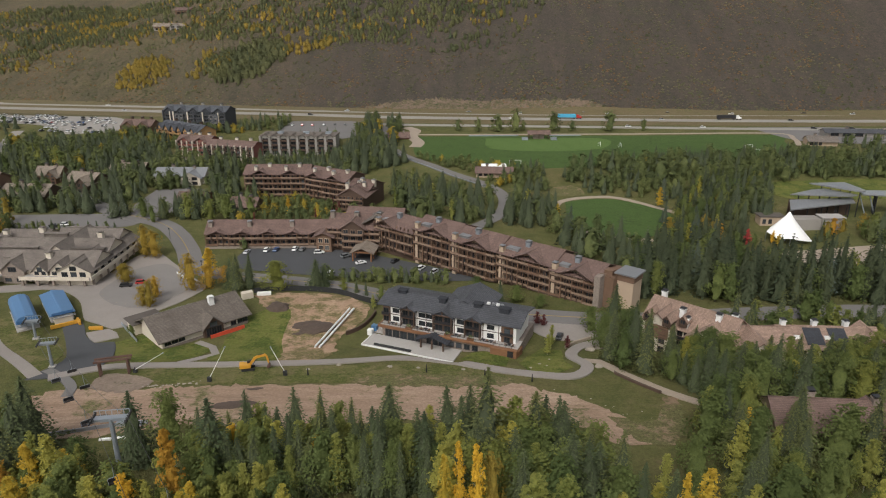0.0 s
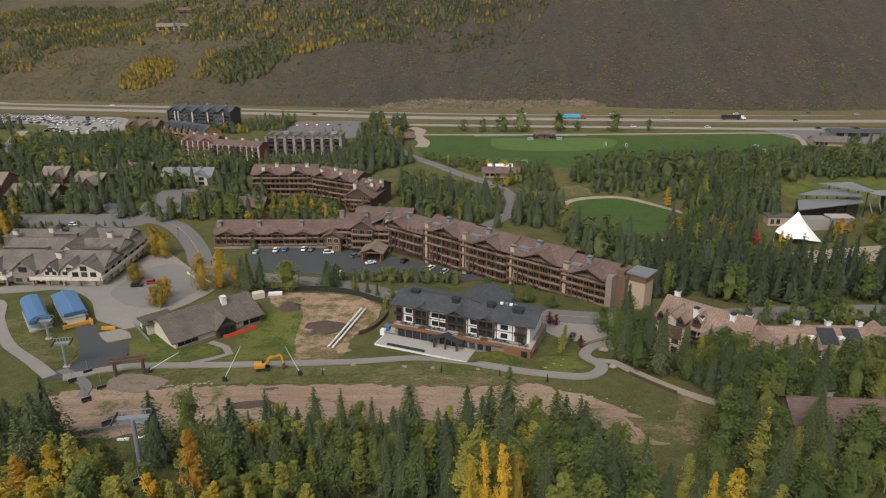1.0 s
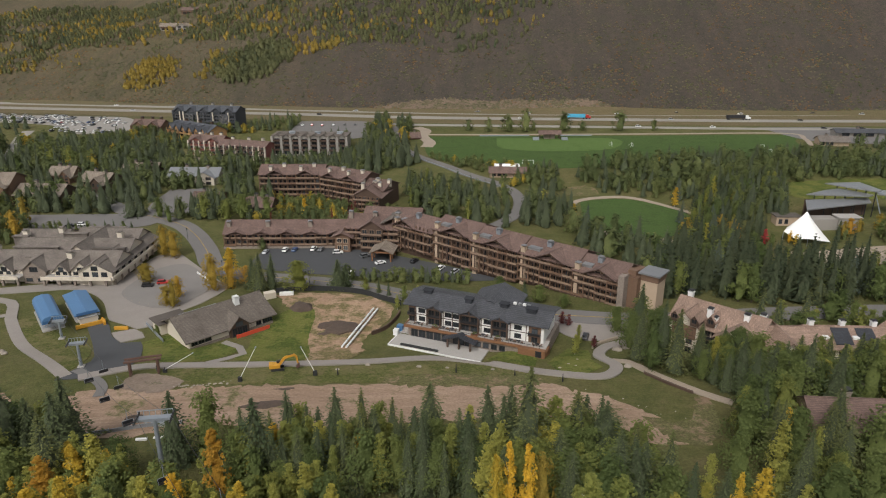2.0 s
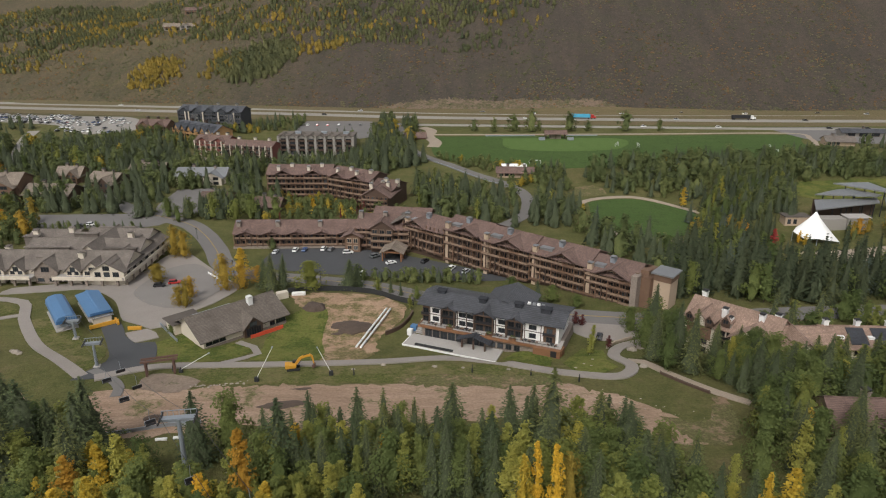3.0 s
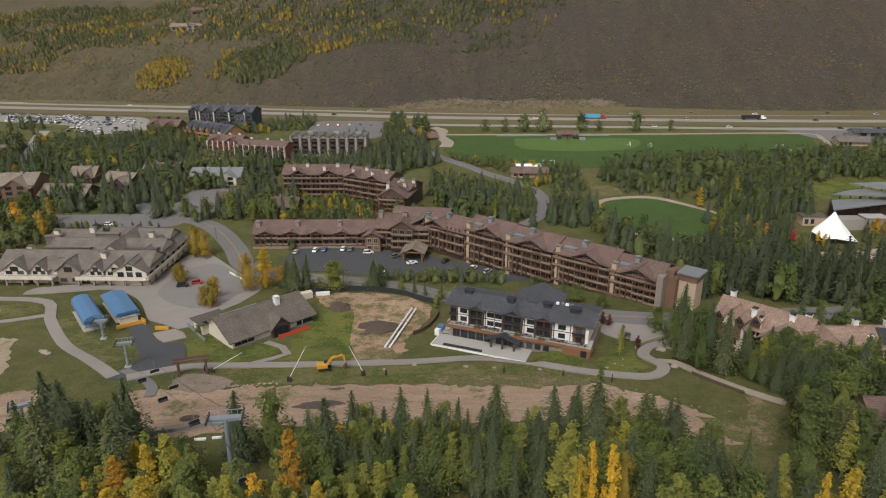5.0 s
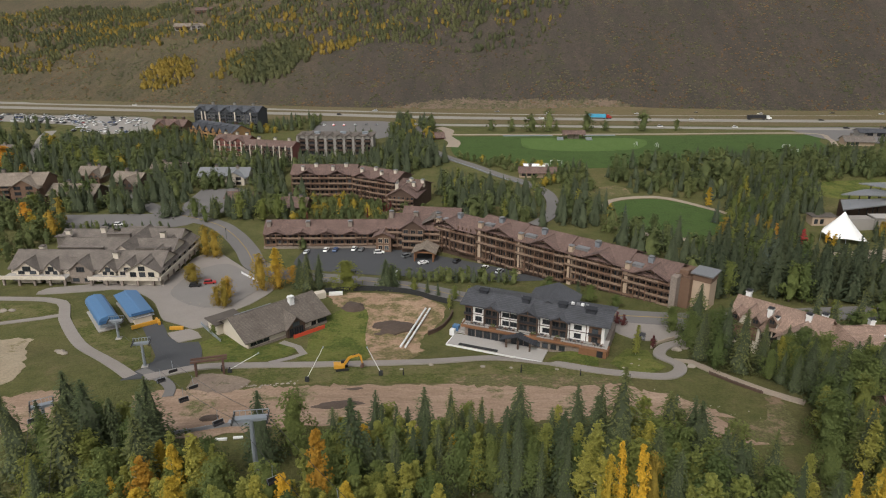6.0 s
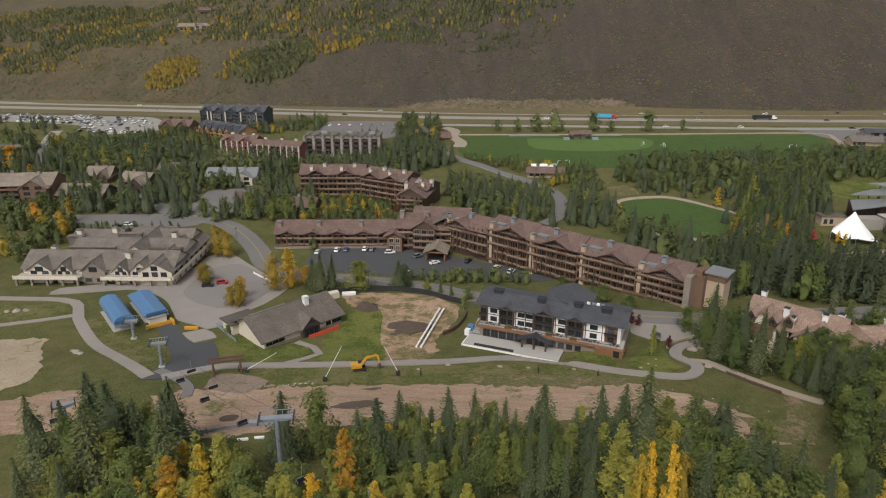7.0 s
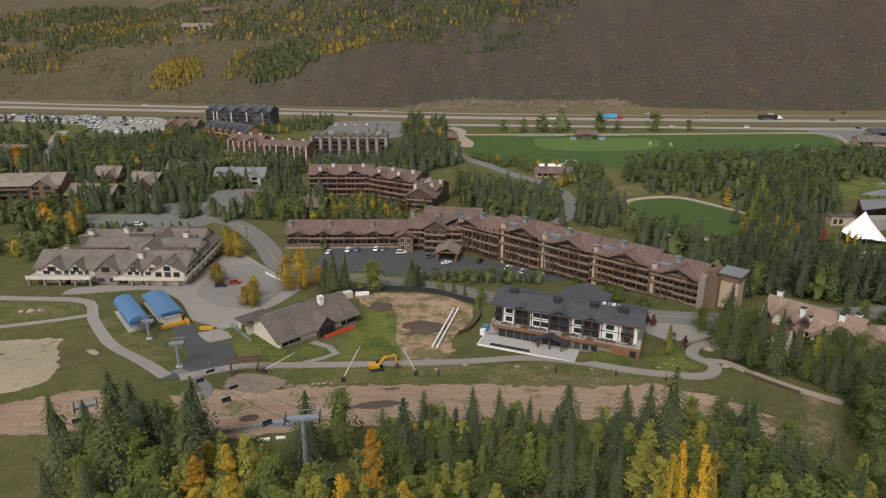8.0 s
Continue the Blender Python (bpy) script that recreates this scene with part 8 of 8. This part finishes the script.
wall_line("barrier", "red mesh safety barrier beside the building", [(-73.5, 193.6), (-70, 196.5), (-65, 201)], 1.2, 0.25, RED_FABRIC, "barrier")
wall_line("low_wall", "low white wall along the street bend", [(-108, 257), (-101, 249), (-96, 243)], 0.9, 0.4, WHITE_PLASTIC, "low wall")
wall_line("low_wall", "low curved stone wall in the plaza", [(-129, 238), (-123, 226), (-114, 220), (-104, 218)], 0.2, 0.4, GRAVEL, "low wall")
wall_line("railing_fence", "grey rail fence beside the asphalt apron", [(-106, 203), (-101, 197), (-96, 191)], 1.1, 0.2, METAL_GREY, "fence")
wall_line("slope_fence", "low weathered timber fence on the ski run", [(-98, 132), (-88, 134), (-78, 136.5), (-70, 137.5)], 1.1, 0.15, METAL_GREY, "fence")
wall_line("guard_rail", "pale metal guard rail along the park road", [(-31, 458), (-18.5, 436), (-2, 416), (10, 401.5), (27, 386)], 0.55, 0.2, METAL_GREY, "guard rail")
wall_line("field_fence", "pale low fence behind the sports field", [(20, 521.5), (58, 522.5)], 1.0, 0.15, METAL_GREY, "fence")
wall_line("field_fence", "pale low fence beside the sports field stand", [(82, 522.8), (106, 523.2)], 1.0, 0.15, METAL_GREY, "fence")


def boulder(x, y, r, group="boulders"):
    bm = B()
    bmesh.ops.create_icosphere(bm, subdivisions=2, radius=r)
    for v in bm.verts:
        k = 1 + 0.35 * noise.noise((v.co.x * 1.1 / r + x, v.co.y * 1.1 / r + y, v.co.z / r))
        v.co = Vector((v.co.x * k * 1.25, v.co.y * k, v.co.z * k * 0.7))
    ob = part("boulder", bm, BOULDER)
    ob.matrix_basis = pose(x, y, at(x, y) + r * 0.25)
    tagged(ob, "pale weathered boulder lying on the grass", "boulder", group)


for x, y, r in ((44.9, 184.7, 1.3), (47.8, 186.1, 1.1), (-37.9, 168.3, 0.5), (-29.7, 171.4, 0.6), (-15.1, 170.2, 0.65), (-7, 169.4, 0.45), (5.7, 168.3, 0.5), (24.8, 169.4, 0.4), (27.7, 172.3, 0.35),
                (44.2, 170.2, 1.0), (-141.3, 182.1, 1.1), (-139.5, 181, 0.8), (-178, 213.5, 1.2), (-175, 214, 1.0), (-181, 213, 0.8), (-143, 183.5, 0.7), (31, 176, 0.35), (29.5, 171, 0.3)):
    boulder(x, y, r)
for i in range(34):
    boulder(-80 + 15 * (i / 34) + rng.normal(0, 0.4), 157.4 + 0.07 * i + rng.normal(0, 0.5), rng.uniform(0.15, 0.32), "stone edging of the ski run")
for i in range(40):
    t = i / 39
    boulder(10 + 36 * t + rng.normal(0, 3), 154 - 16 * t * t + rng.normal(0, 3), rng.uniform(0.1, 0.24), "stones on the ski run")


def hydrant(x, y, hgt, label, material):
    h = thing("hydrant_post", pose(x, y, at(x, y)), label, "post", "posts on the slope")
    bm = B()
    tube(bm, (0, 0, -0.4), (0, 0, hgt), 0.14, 0.12, 8)
    part("pole", bm, material, h)
    bm = B()
    tube(bm, (0, 0, 0.1), (0, 0, hgt * 0.55), 0.22, 0.2, 10)
    part("padding", bm, material, h)


for x, y, g in ((11.5, 164.4, 1.9), (-4.6, 166.3, 2.6), (-37.2, 164.6, 2.2), (24, 160.5, 2.4), (-88.0, 167.2, 2.0)):
    hydrant(x, y, g, "dark padded post on the grass slope", METAL_DARK)


# ---- containers, huts, site boxes ----
def crate(name, label, x, y, rot, L, w, hgt, material, category):
    h = thing(name, pose(x, y, at(x, y) + 0.1, 0, 0, rot), label, category)
    bm = B()
    box(bm, -L / 2, L / 2, -w / 2, w / 2, 0, hgt)
    bevel_all(bm, 0.08)
    part("body", bm, material, h)
    bm = B()
    for k in range(int(L / 0.8)):
        px = -L / 2 + 0.4 + 0.8 * k
        box(bm, px - 0.06, px + 0.06, -w / 2 - 0.05, w / 2 + 0.05, 0.15, hgt - 0.15)
    part("rib", bm, material, h)


crate("storage_box", "cream storage shed beside the ski building", -70.8, 226.0, 30, 4.0, 2.4, 2.4, STUCCO_CREAM, "shed")
crate("site_trailer", "low white storage boxes by the fence", -65.6, 229.4, 8, 5.0, 1.6, 1.1, WHITE_PLASTIC, "container")
crate("blue_tank", "long blue-grey metal container on the ski run", -74.0, 137.2, -2, 6.0, 1.4, 1.0, METAL_GREY, "container")
crate("yellow_barrier", "yellow padded barrier at the asphalt's edge", -113.0, 199.8, 2, 4.4, 0.8, 1.1, YELLOW_PAINT, "barrier")
crate("bench", "pale bench on the ski run", -76.5, 130.3, 6, 2.6, 0.6, 0.5, WHITE_PLASTIC, "bench")
crate("bench", "pale bench on the grass slope", -72.8, 130.8, 6, 2.2, 0.6, 0.5, WHITE_PLASTIC, "bench")
crate("covered_stack", "white-covered stack beside the terrace", -23.2, 196.0, -22, 1.6, 1.6, 2.0, WHITE_PLASTIC, "covered stack")
crate("covered_stack", "pale blue covered stack on the terrace", -22.0, 198.6, -22, 2.0, 1.8, 2.2, BLUE_PAINT, "covered stack")


# ---- goals on the sports fields ----
def goal(x, y, rot, w=7.3, hgt=2.4):
    h = thing("goal", pose(x, y, at(x, y) + 0.2, 0, 0, rot), "white football goal on the green field", "goal", "goals on the field")
    for s in (-1, 1):
        bm = B()
        tube(bm, (s * w / 2, 0, 0), (s * w / 2, 0, hgt), 0.12, 0.12, 6)
        tube(bm, (s * w / 2, 0, hgt), (s * w / 2, 2.0, 0), 0.06, 0.06, 5)
        part("post", bm, WHITE_PLASTIC, h)
    bm = B()
    tube(bm, (-w / 2, 0, hgt), (w / 2, 0, hgt), 0.12, 0.12, 6)
    part("crossbar", bm, WHITE_PLASTIC, h)


for g in ((46.3, 430, 0, 7.3, 2.4), (126.6, 482, 85, 6, 2.2), (162.7, 439.5, 0, 7.3, 2.4), (216.5, 478, 0, 5, 2), (215, 463, 0, 5, 2), (113, 486, 80, 6, 2.2)):
    goal(*g)


# ---- vehicles ----
PAINTS = {"white": (0.72, 0.72, 0.7), "black": (0.02, 0.02, 0.022), "silver": (0.42, 0.43, 0.44), "red": (0.36, 0.03, 0.025), "blue": (0.05, 0.09, 0.2), "grey": (0.13, 0.135, 0.14)}
CAR_PAINT = {k: surface(k + "_car_paint", v, 0.05, 0.5, 6.0, 0.3, bump=0.0) for k, v in PAINTS.items()}
CARS = {}


def car(colour, x, y, rot, group, suv=True, lift=0.25, far=False):
    key = (colour, suv, far)
    m = pose(x, y, at(x, y) + lift, 0, 0, rot)
    if key in CARS:
        c = copy_thing(CARS[key], m)
        return tagged(c, group=group)
    h = thing("car", m, colour + (" sport utility car" if suv else " saloon car") + " standing on asphalt", "car", group)
    top = 1.75 if suv else 1.42
    bm = B()
    prof = [(-2.3, 0.35), (2.3, 0.35), (2.32, 0.75), (2.1, 0.98), (1.0, 1.05), (-2.15, 1.08), (-2.32, 0.8)]
    a, c = [bm.verts.new((px, -0.9, pz)) for px, pz in prof], [bm.verts.new((px, 0.9, pz)) for px, pz in prof]
    bm.faces.new(a)
    bm.faces.new(c[::-1])
    for i in range(len(prof)):
        j = (i + 1) % len(prof)
        bm.faces.new((a[j], a[i], c[i], c[j]))
    bmesh.ops.recalc_face_normals(bm, faces=bm.faces[:])
    bmesh.ops.bevel(bm, geom=bm.edges[:], offset=0.07, segments=2, affect="EDGES")
    part("body", bm, CAR_PAINT[colour], h)
    back = -2.1 if suv else -1.7
    bm = B()
    pts = [(1.05, 0.82, 1.03), (0.35, 0.68, top - 0.06), (back + 0.35, 0.68, top - 0.06), (back, 0.82, 1.03)]
    va, vb = [bm.verts.new((px, -py, pz)) for px, py, pz in pts], [bm.verts.new((px, py, pz)) for px, py, pz in pts]
    bm.faces.new(va)
    bm.faces.new(vb[::-1])
    for i in range(4):
        bm.faces.new((va[(i + 1) % 4], va[i], vb[i], vb[(i + 1) % 4]))
    bmesh.ops.recalc_face_normals(bm, faces=bm.faces[:])
    part("glazing", bm, CAR_GLASS, h)
    CARS[key] = h
    bm = B()
    box(bm, back + 0.3, 0.4, -0.7, 0.7, top - 0.07, top)
    bevel_all(bm, 0.03)
    part("roof", bm, CAR_PAINT[colour], h)
    for px in (-1.45, 1.45):
        for py in () if far else (-0.82, 0.82):
            bm = B()
            tube(bm, (px, py - 0.12, 0.34), (px, py + 0.12, 0.34), 0.36, 0.36, 12)
            part("wheel", bm, RUBBER, h)
    CARS[key] = h
    return h


for col, x, y, r, s in (("black", -120.7, 239.5, 12, True), ("red", -116.5, 243.5, 14, True), ("black", 36.9, 193.6, 70, True), ("white", -54.3, 280.4, 6, True), ("white", -45.5, 255.5, 80, True),
                        ("grey", -62.4, 284.5, 80, False), ("white", -65.7, 285, 82, True), ("silver", -86.2, 281, 84, False), ("white", -34.6, 268, 30, False), ("black", -20.4, 270, 60, True),
                        ("silver", -3.3, 258, 60, True), ("white", -9, 262, 62, True), ("blue", -74, 284, 84, False), ("white", -78, 283.5, 84, True), ("grey", -42, 276, 40, True), ("white", -186, 320, 5, True), ("black", -191, 318.5, 8, False)):
    car(col, x, y, r, "cars in the lodge parking", s)
cols = list(PAINTS)
for i in range(150):
    x = rng.uniform(-425, -275)
    y = (578 if x < -330 else 552) + (34 if x < -330 else 54) * rng.integers(0, 6) / 5 + (-330 - x) * 0.12 + rng.normal(0, 0.6)
    car(cols[int(rng.choice(6, p=[0.55, 0.12, 0.17, 0.03, 0.05, 0.08]))], x, y, 84 + rng.normal(0, 3), "cars in the crowded parking lot", bool(rng.integers(2)), 0.25, True)
for i in range(12):
    x = -126 + 52 * (i % 6) / 6 + rng.normal(0, 1)
    car(cols[int(rng.integers(6))], x, 520 + 50 * (i // 6) + rng.normal(0, 1), 88, "cars behind the apartments", bool(rng.integers(2)), 0.25, True)


def on_line(pts, x):
    for (xa, ya), (xb, yb) in zip(pts, pts[1:]):
        if xa <= x <= xb:
            return ya + (yb - ya) * (x - xa) / (xb - xa), math.degrees(math.atan2(yb - ya, xb - xa))


for i, x in enumerate((-330, -215, -90, 24, 70, 128, 150, 205, 262, 330, 372)):
    y, a = on_line(FWY_FAR, x)
    car(("white", "black", "silver", "grey")[i % 4], x, y + (3 if i % 2 else -2), a + 180, "cars on the freeway", bool(i % 3), 0.4, True)
for i, x in enumerate((-300, -120, 60, 190, 300)):
    y, a = on_line(FWY_NEAR, x)
    car(("silver", "black", "white")[i % 3], x, y - 2, a, "cars on the freeway", bool(i % 2), 0.4, True)
for x, y in ((152, 560.5), (212, 557), (300, 552), (330, 550.5)):
    car("white" if x < 250 else "black", x, y, -3, "cars on the frontage road", True, 0.35, True)


def lorry(x, line, off, back, paint_trailer, paint_cab, label):
    y, a = on_line(line, x)
    h = thing("lorry", pose(x, y + off, at(x, y) + 0.4, 0, 0, a + (180 if back else 0)), label, "lorry", "lorries on the freeway")
    bm = B()
    box(bm, -9.5, 6.4, -1.25, 1.25, 1.2, 4.1)
    bevel_all(bm, 0.1)
    part("trailer", bm, paint_trailer, h)
    bm = B()
    box(bm, 7.0, 9.4, -1.2, 1.2, 0.8, 3.7)
    box(bm, 9.0, 11.4, -1.1, 1.1, 0.8, 2.2)
    bevel_all(bm, 0.2)
    part("cab", bm, paint_cab, h)
    block(h, I4, "windscreen", 9.38, 9.45, -1.0, 1.0, 2.4, 3.4, CAR_GLASS)
    for px in (-8.2, -6.9, 5.0, 7.6, 10.4):
        bm = B()
        tube(bm, (px, -1.2, 0.5), (px, 1.2, 0.5), 0.5, 0.5, 12)
        part("axle", bm, RUBBER, h)


lorry(110, FWY_NEAR, 2, False, surface("sky_blue_tarpaulin", (0.06, 0.33, 0.5), 0.1, 0.4, 3.0, 0.6), CAR_PAINT["red"], "sky-blue trailer with red tractor on the freeway")
lorry(248, FWY_NEAR, 2, False, METAL_DARK, CAR_PAINT["white"], "dark flatbed lorry with white tractor on the freeway")


# ---- street lamps and young plantings ----
for x, y in ((-127, 300), (-98, 258), (-60, 244), (-4, 213), (56, 201)):
    h = thing("street_lamp", pose(x, y, at(x, y)), "slim dark street lamp beside the road", "street lamp", "street lamps")
    bm = B()
    tube(bm, (0, 0, -0.3), (0, 0, 5.0), 0.1, 0.07, 8)
    part("pole", bm, METAL_DARK, h)
    bm = B()
    box(bm, -0.25, 0.25, -0.25, 0.25, 5.0, 5.6)
    bevel_all(bm, 0.06)
    part("lantern", bm, METAL_DARK, h)
